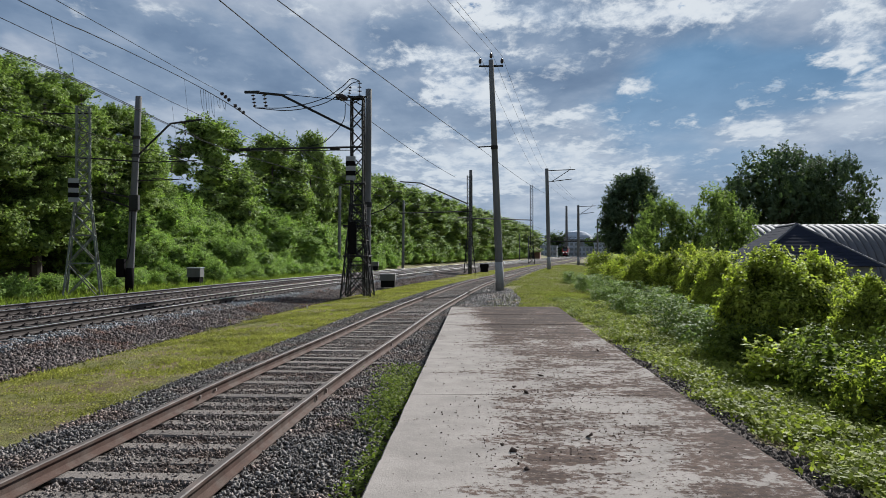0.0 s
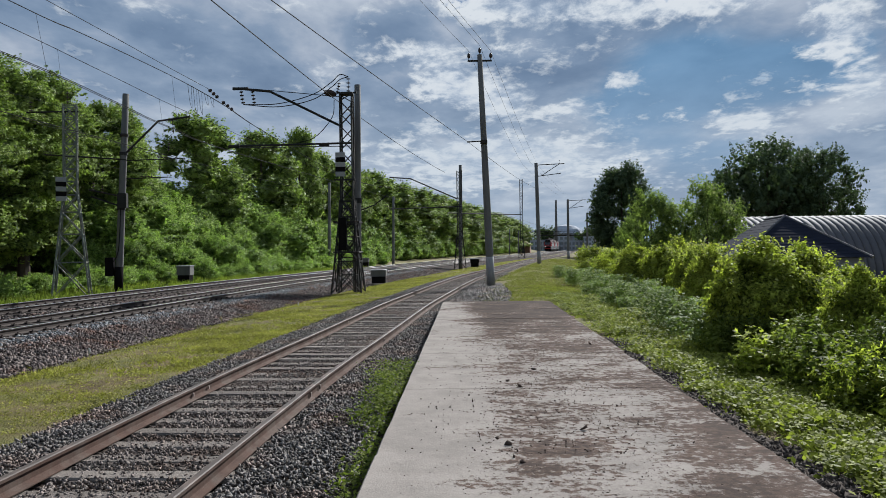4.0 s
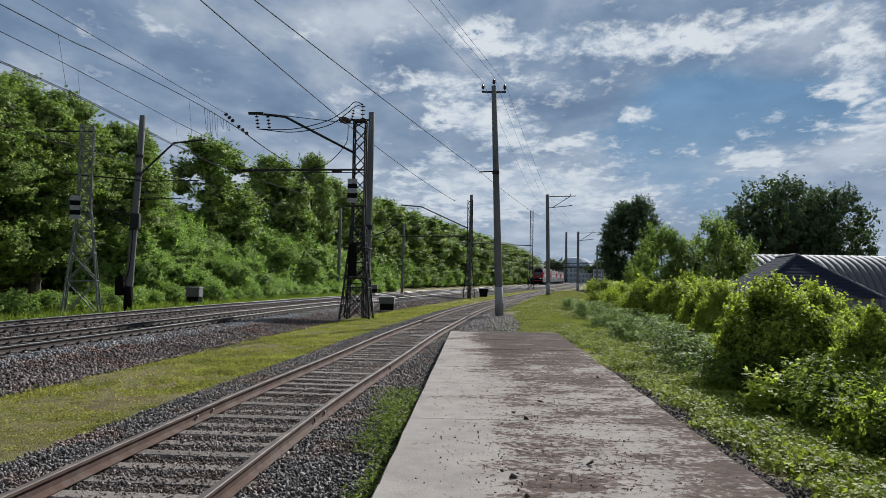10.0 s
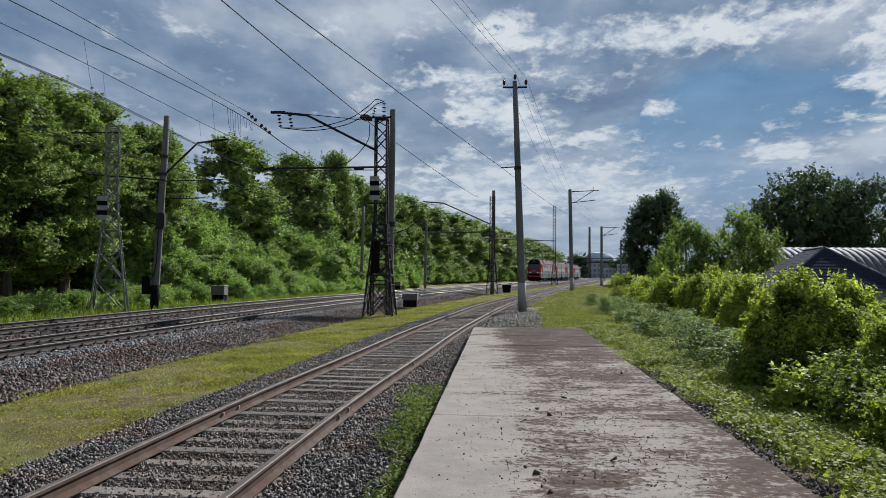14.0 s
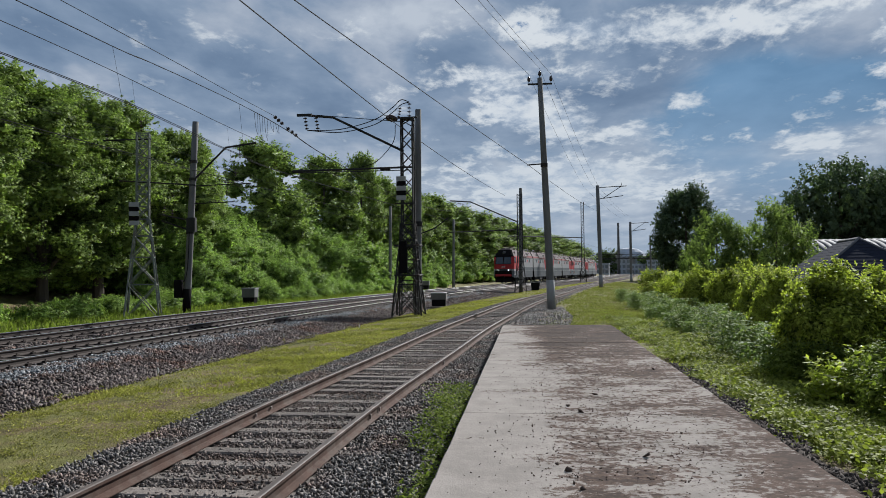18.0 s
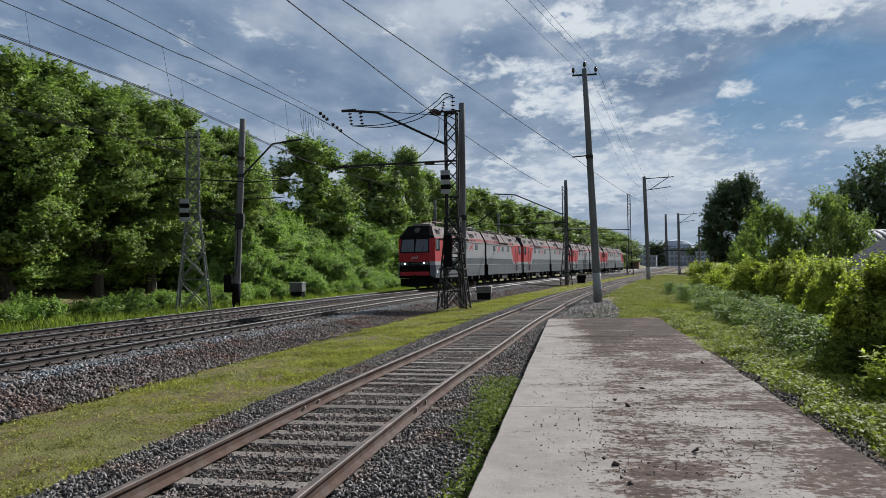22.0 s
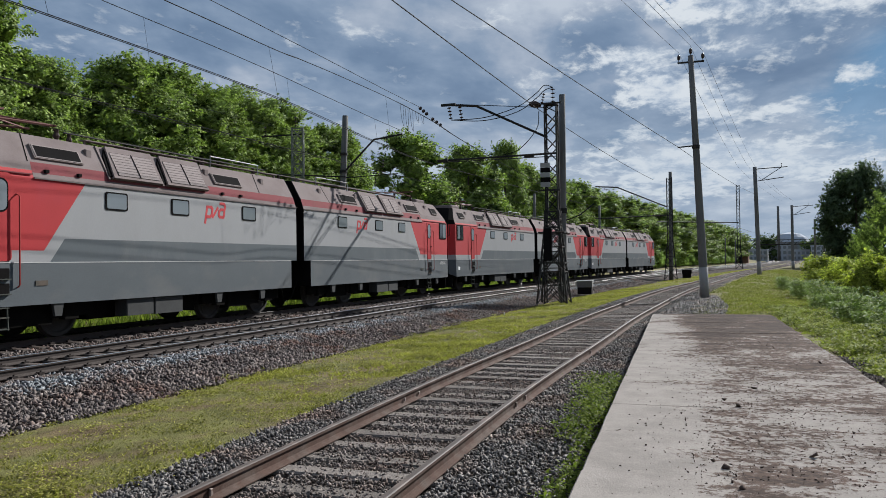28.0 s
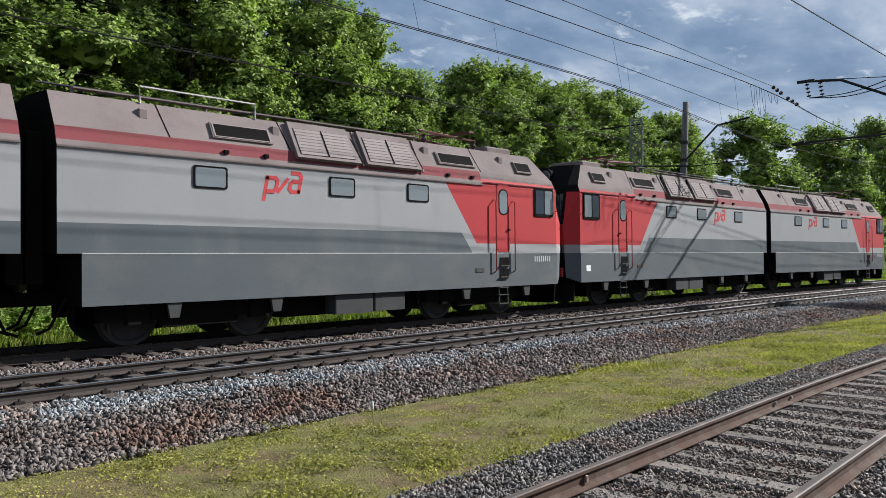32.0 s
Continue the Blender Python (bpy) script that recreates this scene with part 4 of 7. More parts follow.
M["board_white"] = material("board_white", (0.30, 0.30, 0.29), 0.7, spread=0.1)
M["post_foot"] = material("post_foot", (0.27, 0.265, 0.26), 0.9, spread=0.15, scale=3, fine=50)


def build_main_mast():
    X, Y = -5.9, 38.4
    root = empty("catenary_mast", pose(X, Y, -0.3), "steel lattice mast carrying catenary arms, plates and cables", "mast", "lattice masts")
    lattice(root, 9.85, 0.74, 0.29, 4.6, 12, 0.052)
    lattice(root, 4.6, 0.42, 0.36, 4.6, 6, 0.04)
    g = Geo().box(-0.34, 0.34, -0.3, 0.3, 9.85, 9.92).box(-0.5, 0.5, -0.04, 0.04, 9.92, 10.0)
    part("top_frame", g, M["steel_dark"], root)
    # upper bracket arm over the near track
    part("upper_arm", Geo().tube([(-0.2, 0, 8.25), (-3.6, -0.9, 9.9), (-5.0, -1.2, 10.0)], 0.06, 6), M["steel_dark"], root)
    part("arm_tip", Geo().box(-5.35, -4.6, -1.26, -1.14, 9.94, 10.06), M["steel_dark"], root)
    part("tie_rod", Geo().tube([(-4.4, -1.1, 10.0), (-0.2, 0, 9.75)], 0.018, 5), M["wire"], root)
    # long lower arm with wound ends
    part("lower_arm", Geo().tube([(0.2, 0, 7.45), (-5.6, -1.3, 7.2)], 0.05, 6).tube([(0.2, 0, 7.3), (-5.6, -1.3, 7.12)], 0.022, 5), M["steel_dark"], root)
    for a in (-1.1, -5.3):
        part("arm_clamp", Geo().tube([(a - 0.25, a * 0.23, 7.38 + a * 0.035), (a + 0.25, a * 0.23, 7.4 + a * 0.035)], [0.07, 0.1], 6), M["steel_dark"], root)
    for dx in (-4.95, -4.4):
        insulator(root, (dx, -1.2, 9.92), (dx + 0.15, -1.35, 9.2), 4, 0.1)
    insulator(root, (-0.45, 0, 9.95), (-0.35, 0, 10.5), 4, 0.1)
    insulator(root, (0.1, 0, 9.95), (0.1, 0, 10.75), 4, 0.13)
    part("cable_head", Geo().tube([(-1.05, -0.3, 9.95), (-0.75, -0.22, 9.9), (-0.5, -0.1, 9.85)], [0.1, 0.19, 0.1], 8), M["porcelain"], root)
    for off in (0, 0.25):
        part("jumper_cable", Geo().tube(flowing([(0.1, 0, 10.75), (-0.3, -0.1, 10.85 - off), (-0.7, -0.25, 10.45 - off), (-1.6, -0.5, 9.8 - off), (-3.2, -0.9, 9.3 - off * 0.6), (-4.8, -1.35, 9.2)]), 0.022, 5), M["wire"], root)
    part("jumper_cable", Geo().tube(flowing([(-0.6, -0.1, 9.6), (-0.7, -0.2, 8.7), (-1.5, -0.5, 7.7), (-2.3, -0.7, 7.4)]), 0.02, 5), M["wire"], root)
    signal_board(root, -0.28, -0.42, 5.75)
    for z in (2.0, 3.5):
        part("ring_frame", Geo().tube([(-0.62, -0.62, z), (0.62, -0.62, z), (0.62, 0.62, z), (-0.62, 0.62, z), (-0.62, -0.62, z)], 0.045, 4), M["steel_dark"], root)
    part("signal_head", Geo().box(-0.36, 0.02, -0.72, -0.42, 2.1, 3.7, c=0.03), M["paint_black"], root, "black signal head seen from behind")
    part("conduit", Geo().tube([(0.3, -0.35, 0.2), (0.3, -0.36, 5.0), (0.26, -0.3, 9.4)], 0.03, 5), M["steel_grey"], root)
    part("platform_bracket", Geo().box(-0.6, 0.45, -0.5, -0.3, 5.55, 5.62), M["steel_dark"], root)
    return root


def build_left_mast():
    root = empty("signal_mast", pose(-19.8, 38.2, -0.45, 0, 0, 22), "steel lattice mast with black and white plates beside the main line", "mast", "lattice masts")
    lattice(root, 9.7, 0.86, 0.3, 5.4, 9, 0.054, "mast_paint")
    part("cross_arm", Geo().tube([(-2.0, 0.4, 9.3), (0.4, 0, 9.4)], 0.04, 5), M["steel_dark"], root)
    part("cross_arm", Geo().tube([(-1.2, 0.2, 7.2), (2.6, -0.3, 7.0)], 0.04, 5), M["steel_dark"], root)
    insulator(root, (-1.8, 0.4, 9.3), (-1.8, 0.4, 9.9), 3, 0.12)
    insulator(root, (-0.1, 0, 9.75), (-0.1, 0, 10.4), 3, 0.09)
    signal_board(root, -0.4, -0.5, 4.85)
    return root


def build_poles():
    # the tall pole beyond the platform's end
    p = concrete_pole("line_pole", 1.25, 40.2, -0.2, 12.1, (-0.45, 0.1), "tall grey concrete line pole with a crossarm of insulators", 0.215, 0.13)
    h = 12.1
    part("crossarm", Geo().box(-1.08, 0.18, 0.05, 0.13, h - 0.36, h - 0.28), M["steel_dark"], p)
    for dx, z in ((-1.02, h - 0.28), (0.12, h - 0.28), (-0.45, h)):
        part("pin", Geo().tube([(dx, 0.09, z - 0.05), (dx, 0.09, z + 0.2)], 0.016, 5), M["steel_dark"], p)
        part("insulator", Geo().tube([(dx, 0.09, z + 0.1), (dx, 0.09, z + 0.18), (dx, 0.09, z + 0.3), (dx, 0.09, z + 0.36)], [0.05, 0.085, 0.07, 0.035], 8), M["porcelain"], p)
    part("side_arm", Geo().tube([(-0.25, 0, 7.6), (-1.15, 0.0, 7.55)], 0.035, 5), M["steel_dark"], p)
    part("strap", Geo().tube([(-0.29, 0, 7.45), (-0.29, 0, 7.62)], 0.19, 12), M["steel_dark"], p)
    # pole behind the lattice mast
    q = concrete_pole("line_pole", -5.58, 39.3, -0.3, 10.55, (0.1, 0.1), "grey concrete pole standing beside the lattice mast", 0.2, 0.16, band=False)
    part("strap", Geo().tube([(0.08, 0, 4.5), (0.08, 0, 4.75)], 0.2, 12), M["steel_dark"], q)
    part("lamp_bracket", Geo().tube([(0.1, 0, 4.1), (0.9, 0.1, 4.4), (1.6, 0.2, 4.95)], 0.03, 5), M["steel_dark"], q)
    # catenary post beyond the far track
    r = concrete_pole("catenary_post", -19.1, 41.8, -0.45, 10.95, (0.55, 0.0), "grey concrete catenary post with a bent bracket arm", 0.21, 0.17, band=False)
    part("foot_wrap", Geo().tube([(0, 0, 0), (0.06, 0, 1.5)], 0.23, 14), M["paint_black"], r, "black tarred foot", smooth=True)
    part("bracket_arm", Geo().tube([(0.5, 0, 7.7), (2.4, -0.2, 9.4), (4.2, -0.3, 9.6)], 0.055, 6), M["steel_dark"], r)
    part("strut", Geo().tube([(0.45, 0, 7.3), (3.9, -0.3, 7.35)], 0.03, 5).tube([(0.4, 0, 6.3), (2.9, -0.2, 6.35)], 0.03, 5), M["steel_dark"], r)
    insulator(r, (3.2, -0.25, 9.5), (3.25, -0.25, 8.7))
    insulator(r, (2.3, -0.2, 7.45), (3.0, -0.25, 7.4), 4)
    insulator(r, (1.4, -0.2, 6.4), (2.1, -0.25, 6.4), 4)
    for z in (4.6, 4.9, 7.6, 8.6):
        part("strap", Geo().tube([(0.05 * z, 0, z), (0.05 * z, 0, z + 0.16)], 0.23, 12), M["steel_dark"], r)
    part("equipment_arm", Geo().tube([(-1.6, 0.3, 5.4), (0.2, 0, 4.8)], 0.05, 5), M["steel_dark"], r)
    part("equipment_arm", Geo().tube([(-1.7, 0.3, 5.75), (0.25, 0, 5.35)], 0.05, 5), M["steel_dark"], r)
    part("switch_box", Geo().box(0.12, 0.62, -0.3, 0.0, 4.7, 5.5, c=0.02), M["steel_dark"], r, "dark switch box")
    part("cable_box", Geo().box(-0.62, -0.2, -0.25, 0.1, 1.0, 2.0, c=0.02), M["paint_black"], r, "black cable box at the foot")
    part("cable", Geo().tube(flowing([(0.28, -0.25, 4.7), (0.24, -0.27, 3.4), (0.1, -0.26, 2.2), (-0.3, -0.2, 1.6)]), 0.025, 5), M["wire"], r)
    for z, dx in ((5.65, -1.3), (5.5, -0.8), (7.75, 2.9), (6.7, 2.4)):
        insulator(r, (dx, -0.1, z), (dx + 0.05, -0.1, z + 0.5), 3, 0.09)
    part("steady_arm", Geo().tube([(3.2, -0.25, 8.7), (2.6, -0.2, 8.2), (1.6, -0.1, 8.35)], 0.014, 4), M["wire"], r)
    # catenary posts to the right of the tracks, with double-stay brackets
    for x, y, hh, ln in ((8.6, 92, 12.05, -0.25), (17.8, 136, 10.4, 0.0), (29.5, 190, 10.4, 0.0), (44.5, 270, 10.4, 0.0)):
        c = concrete_pole("catenary_post", x, y, -0.2, hh, (ln, 0), "grey concrete catenary post with a two-bar bracket", 0.24, 0.2)
        part("bracket_arm", Geo().tube([(ln, 0, hh - 0.25), (3.1, 0, hh - 0.12)], 0.05, 5).tube([(ln, 0, hh - 1.6), (2.7, 0, hh - 1.25)], 0.045, 5).tube([(0.4, 0, hh - 1.5), (2.4, 0, hh - 0.2)], 0.04, 5), M["steel_dark"], c)
        insulator(c, (2.5, 0, hh - 0.15), (2.5, 0, hh + 0.3), 3)
    # posts beyond the far track
    for x, y, hh in ((-15.9, 89, 10.0), (-10.2, 107, 9.6), (-3.6, 166, 10), (6.0, 205, 10), (13.0, 235, 8), (16, 240, 7.5)):
        concrete_pole("catenary_post", x, y, -0.4, hh, (0.12, 0), "grey concrete post beyond the tracks", 0.2, 0.15, band=False)
    # far lattice masts
    for x, y, hh in ((-0.7, 82.5, 10.4), (10.8, 152, 15.5)):
        c = empty("catenary_mast", pose(x, y, -0.3), "steel lattice mast beside the tracks", "mast", "lattice masts")
        lattice(c, hh, 0.62, 0.26, 4.0, 10, 0.06)
        if y < 100:
            part("bracket_arm", Geo().tube([(-0.2, 0, 7.4), (-5.2, -0.5, 9.6), (-7.4, -0.6, 9.75)], 0.07, 5).tube([(0.2, 0, 6.6), (-7.5, -0.6, 6.4)], 0.06, 5), M["steel_dark"], c)
            for z, dx in ((9.5, -6.6), (7.4, -3.0), (6.6, -1.6)):
                insulator(c, (dx, -0.5, z), (dx + 0.7, -0.5, z - 0.15), 3, 0.15)
            concrete_pole("line_pole", x + 0.02, y + 0.9, -0.3, 11.1, (0.1, 0), "grey concrete pole standing beside the lattice mast", 0.22, 0.17, band=False)
        else:
            part("crossbeam", Geo().tube([(0, 0, 8.6), (-14, -18, 8.3)], 0.1, 5), M["steel_dark"], c)


def relay_box(x, y, z, w=0.95, d=0.7, h=0.85, mat="post"):
    root = empty("relay_cabinet", pose(x, y, z), "grey trackside relay cabinet with a pale lid on a dark plinth", "cabinet", "relay cabinets")
    part("plinth", Geo().box(-w / 2 + 0.06, w / 2 - 0.06, -d / 2 + 0.05, d / 2 - 0.05, 0, h * 0.55), M["paint_black"], root, "dark plinth")
    part("body", Geo().box(-w / 2, w / 2, -d / 2, d / 2, h * 0.5, h * 0.95, c=0.015), M[mat], root)
    part("lid", Geo().box(-w / 2 - 0.03, w / 2 + 0.03, -d / 2 - 0.03, d / 2 + 0.03, h * 0.95, h, c=0.01), M["post_foot"], root, "pale lid")


def wire(name, pts, r, sag=0.0, label="thin dark overhead wire", n=24):
    """A wire from point to point, hanging a little between them."""
    g = Geo()
    for a, b in zip(pts, pts[1:]):
        a, b = Vector(a), Vector(b)
        g.tube([a.lerp(b, i / n) - Vector((0, 0, sag * 4 * (i / n) * (1 - i / n))) for i in range(n + 1)], r, 4)
    return thing(name, g, M["wire"], label, "wire", "overhead wires")


def over_track(off, knots, n=8):
    """A smooth line over a main track: knots (way along y, height), off metres beside the far track."""
    return flowing([(float(FAR.x(y)) + off, y, z) for y, z in knots], n)


def height_at(line, y):
    for a, b in zip(line, line[1:]):
        if a.y <= y <= b.y:
            return a.lerp(b, (y - a.y) / (b.y - a.y))
    return line[-1]


def build_wires():
    near_messenger = [(-90, 8.9), (-58, 8.0), (-25, 8.8), (5, 8.25), (19, 8.2), (22, 8.27), (25, 8.33), (29.4, 8.35), (33.5, 8.2), (38, 7.85), (50, 7.12), (62, 6.95), (85, 8.1), (118, 7.2), (152, 8.1), (235, 8.1)]
    near_contact = [(-90, 6.5), (-25, 6.6), (5, 6.78), (18.5, 6.8), (24, 6.6), (28, 6.4), (38, 6.3), (85, 6.3), (152, 6.3), (235, 6.3)]
    far_messenger = [(-90, 9.6), (-25, 9.9), (10, 9.6), (25, 9.5), (32, 9.3), (41, 9.0), (63, 8.3), (85, 9.0), (118, 8.3), (152, 9.0), (235, 8.8)]
    far_contact = [(-90, 6.5), (-25, 6.5), (41, 6.5), (85, 6.4), (152, 6.4), (235, 6.4)]
    for off, top, low in ((GAP, near_messenger, near_contact), (0.0, far_messenger, far_contact)):
        root = empty("catenary", None, "catenary of contact and messenger wires over a main track", "overhead wires", "overhead wires")
        upper, lower = over_track(off, top), over_track(off + 0.1, low)
        part("messenger_wire", Geo().tube(upper, 0.013, 4), M["wire"], root)
        part("contact_wire", Geo().tube(lower, 0.011, 4), M["wire"], root)
        part("contact_wire", Geo().tube(over_track(off - 0.08, [(y, z + 0.04) for y, z in low]), 0.011, 4), M["wire"], root)
        if off > 1:
            part("messenger_wire", Geo().tube(over_track(off + 0.12, [(y, z - 0.06) for y, z in top]), 0.010, 4), M["wire"], root)
            # auxiliary wire that ends at the string of discs
            part("messenger_wire", Geo().tube(over_track(off, [(-90, 9.2), (-25, 9.2), (5, 8.85), (19.7, 8.72), (24, 8.68), (28, 8.62), (31.8, 8.58)]), 0.010, 4), M["wire"], root)
        y = -85.0
        while y < 150:
            part("dropper", Geo().tube([height_at(upper, y), height_at(lower, y + 0.3)], 0.005, 3), M["wire"], root)
            y += 6.6 if int(y) % 2 else 8.2
        if off > 1:
            # strings of discs and slack loops where the line is anchored near the mast
            for y0, z0, y1, z1 in ((31.8, 8.57, 32.9, 8.4), (33.2, 8.34, 34.6, 8.16)):
                insulator(root, (float(FAR.x(y0)) + off, y0, z0), (float(FAR.x(y1)) + off, y1, z1), 3, 0.085)
            for y0, deep in ((29.8, 0.9), (30.3, 1.1), (30.8, 0.95), (31.4, 0.45), (32.0, 0.4)):
                x0, z0 = float(FAR.x(y0)) + off, height_at(upper, y0).z
                part("slack_loop", Geo().tube(flowing([(x0, y0, z0), (x0 + 0.05, y0 + 0.05, z0 - deep * 0.7), (x0 + 0.1, y0 + 0.15, z0 - deep), (x0 + 0.05, y0 + 0.3, z0 - deep * 0.75), (x0, y0 + 0.38, z0)]), 0.008, 4), M["wire"], root)
    # feeder along the lattice masts
    wire("feeder_cable", [(-10.3, -20, 9.75), (-6.5, 38.1, 9.35), (-2.2, 82, 9.9)], 0.018, 0.2, "dark feeder cable along the masts")
    # line over the near track, slack
    wire("line_wire", [(-11.2, -20, 7.85), (0.15, 40.2, 7.35), (8.2, 92, 8.9)], 0.012, 0.2)
    for dx, z in ((-1.02, 12.1), (0.12, 12.1), (-0.45, 12.4)):
        wire("line_wire", [(-12.6 + dx, -20, z + 0.2), (1.25 + dx, 40.3, z), (8.3 + dx * 1.5, 92, z - 0.4), (17.8 + dx * 1.5, 136, z - 1.2)], 0.008, 0.3)
    wire("line_wire", [(-20, -20, 8.6), (-18.6, 41.8, 7.7), (-14.8, 89, 7.6)], 0.009, 0.6)
    wire("line_wire", [(-21.5, -20, 9.7), (-20.6, 38.2, 9.3), (-16, 89, 9.2)], 0.008, 0.7)
    wire("line_wire", [(-21.0, -20, 7.6), (-19.9, 38.2, 6.7), (-15, 89, 6.6)], 0.008, 0.5)


build_main_mast()
build_left_mast()
build_poles()
relay_box(-5.55, 48.6, -0.3)
relay_box(-18.95, 51.5, -0.4, 0.9, 0.8, 1.3)
relay_box(0.9, 88, -0.3, 1.0, 0.8, 0.95, "paint_black")
relay_box(-12.5, 95, -0.3, 0.9, 0.8, 1.1)
build_wires()

# ---- the locomotives ----
LEN = 16.4                       # one section, coupler to coupler
SLOPE = ((1.50, 3.86), (1.37, 4.26), (0.98, 4.97))   # roof's flank: (half width, height)


def on_slope(u, t, out=0.0, side=1):
    """A point on the roof's flank: t runs 0..1 from its stripe's top to its ridge."""
    (a, za), (b, zb) = SLOPE[1], SLOPE[2]
    n = Vector((0, zb - za, a - b)).normalized()
    return Vector((u - 8, side * (a + (b - a) * t + n.y * out), za + (zb - za) * t + n.z * out))


def section_body():
    """The shell: flanks in their paint zones, chamfered nose, sloped roof."""
    g = Geo()
    LIGHT, GREY, RED, ROOF, PINK, BLACK, SKIRT = range(7)

    def face(pts, m):
        g.add(pts, [tuple(range(len(pts)))], m)
    for s in (1, -1):
        def P(u, z, y=1.5):
            return (u - 8, s * y, z)

        def quad(pts, m):
            face(pts if s < 0 else pts[::-1], m)
        U1 = 15.5
        quad([P(0.12, 1.87), P(11.45, 1.87), P(11.0, 2.45), P(0.12, 2.45)], GREY)
        quad([P(0.12, 2.45), P(11.0, 2.45), P(11.62, 2.15), P(10.34, 3.86), P(0.12, 3.86)], LIGHT)
        quad([P(11.0, 2.45), P(11.45, 1.87), P(U1, 1.87), P(U1, 2.15), P(11.62, 2.15)], LIGHT)
        quad([P(11.62, 2.15), P(U1, 2.15), P(U1, 3.86), P(10.34, 3.86)], RED)
        # roof flank
        (a, za), (b, zb), (c, zc) = SLOPE
        am, zm = a + (b - a) * 0.34, za + (zb - za) * 0.34
        quad([P(0.12, za, a), P(11.9, za, a), P(11.9, zm, am), P(0.12, zm, am)], ROOF)
        quad([P(0.12, zm, am), P(11.9, zm, am), P(11.9, zb, b), P(0.12, zb, b)], PINK)
        quad([P(11.9, za, a), P(U1, za, a), P(15.455, zm + 0.05, am - 0.02), P(11.9, zm + 0.05, am - 0.02)], RED)
        quad([P(11.9, zm + 0.05, am - 0.02), P(15.455, zm + 0.05, am - 0.02), P(15.42, 4.2, b), P(11.9, zb, b)], ROOF)
        quad([P(0.12, zb, b), P(11.9, zb, b), P(15.42, 4.2, b), P(14.7, zc, c), P(0.12, zc, c)], ROOF)
        # top
        quad([P(0.12, zc, c), P(14.7, zc, c), (14.7 - 8, 0, zc + 0.06), (0.12 - 8, 0, zc + 0.06)], ROOF)
        # nose: corner faces and front, half each
        nose = [(1.05, 15.98, 1.24), (1.87, 16.05, 1.24), (2.15, 16.06, 1.24), (2.84, 16.08, 1.22), (3.95, 15.78, 1.15), (4.2, 15.66, 1.12)]
        for (z0, u0, y0), (z1, u1, y1) in zip(nose, nose[1:]):
            m = SKIRT if z1 <= 1.9 else LIGHT if z1 <= 2.2 else RED
            ua, ub = (U1, U1) if z1 < 4.1 else (U1, 15.42)
            ya, yb = 1.5, 1.5 if z1 < 3.96 else 1.37
            quad([P(ua, z0, ya), P(u0, z0, y0), P(u1, z1, y1), P(ub, min(z1, 4.2), yb)], m if z1 < 4.1 else BLACK)
            quad([P(u0, z0, y0), (u0 - 8, 0, z0), (u1 - 8, 0, z1), P(u1, z1, y1)], BLACK if z1 > 2.9 or z1 < 1.9 else (SKIRT if m == LIGHT else m))
        quad([P(15.42, 4.2, 1.37), P(15.66, 4.2, 1.12), P(14.85, 4.97, 0.82), P(14.7, zc, c)], BLACK)
        quad([P(15.66, 4.2, 1.12), (15.66 - 8, 0, 4.2), (14.85 - 8, 0, 5.0), P(14.85, 4.97, 0.82)], BLACK)
        quad([P(14.85, 4.97, 0.82), (14.85 - 8, 0, 5.0), (14.7 - 8, 0, zc + 0.06), P(14.7, zc, c)], BLACK)
        # skirt, a little proud
        quad([P(0.55, 0.87, 1.53), P(15.5, 0.87, 1.53), P(15.5, 1.86, 1.53), P(0.55, 1.86, 1.53)], SKIRT)
        quad([P(0.55, 1.86, 1.53), P(15.5, 1.86, 1.53), P(15.5, 1.87, 1.5), P(0.55, 1.87, 1.5)], LIGHT)
        quad([P(15.5, 0.87, 1.53), P(15.98, 1.05, 1.24), P(16.05, 1.86, 1.24), P(15.5, 1.86, 1.53)], SKIRT)
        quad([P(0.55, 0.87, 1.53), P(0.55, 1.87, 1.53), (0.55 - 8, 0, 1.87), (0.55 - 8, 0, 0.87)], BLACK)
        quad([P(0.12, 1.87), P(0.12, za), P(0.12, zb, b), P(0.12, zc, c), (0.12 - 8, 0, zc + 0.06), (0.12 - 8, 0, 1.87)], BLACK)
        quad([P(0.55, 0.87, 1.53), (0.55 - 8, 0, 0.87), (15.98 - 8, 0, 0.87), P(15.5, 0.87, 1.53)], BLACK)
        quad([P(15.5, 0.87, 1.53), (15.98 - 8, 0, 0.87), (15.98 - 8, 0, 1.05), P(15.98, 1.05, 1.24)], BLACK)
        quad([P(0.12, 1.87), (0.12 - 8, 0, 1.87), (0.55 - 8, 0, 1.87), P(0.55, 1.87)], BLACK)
    mats = [M[k] for k in ("paint_light", "paint_grey", "paint_red", "paint_roof", "paint_pink", "paint_black", "paint_skirt")]
    return g.weld().mesh("body", mats)


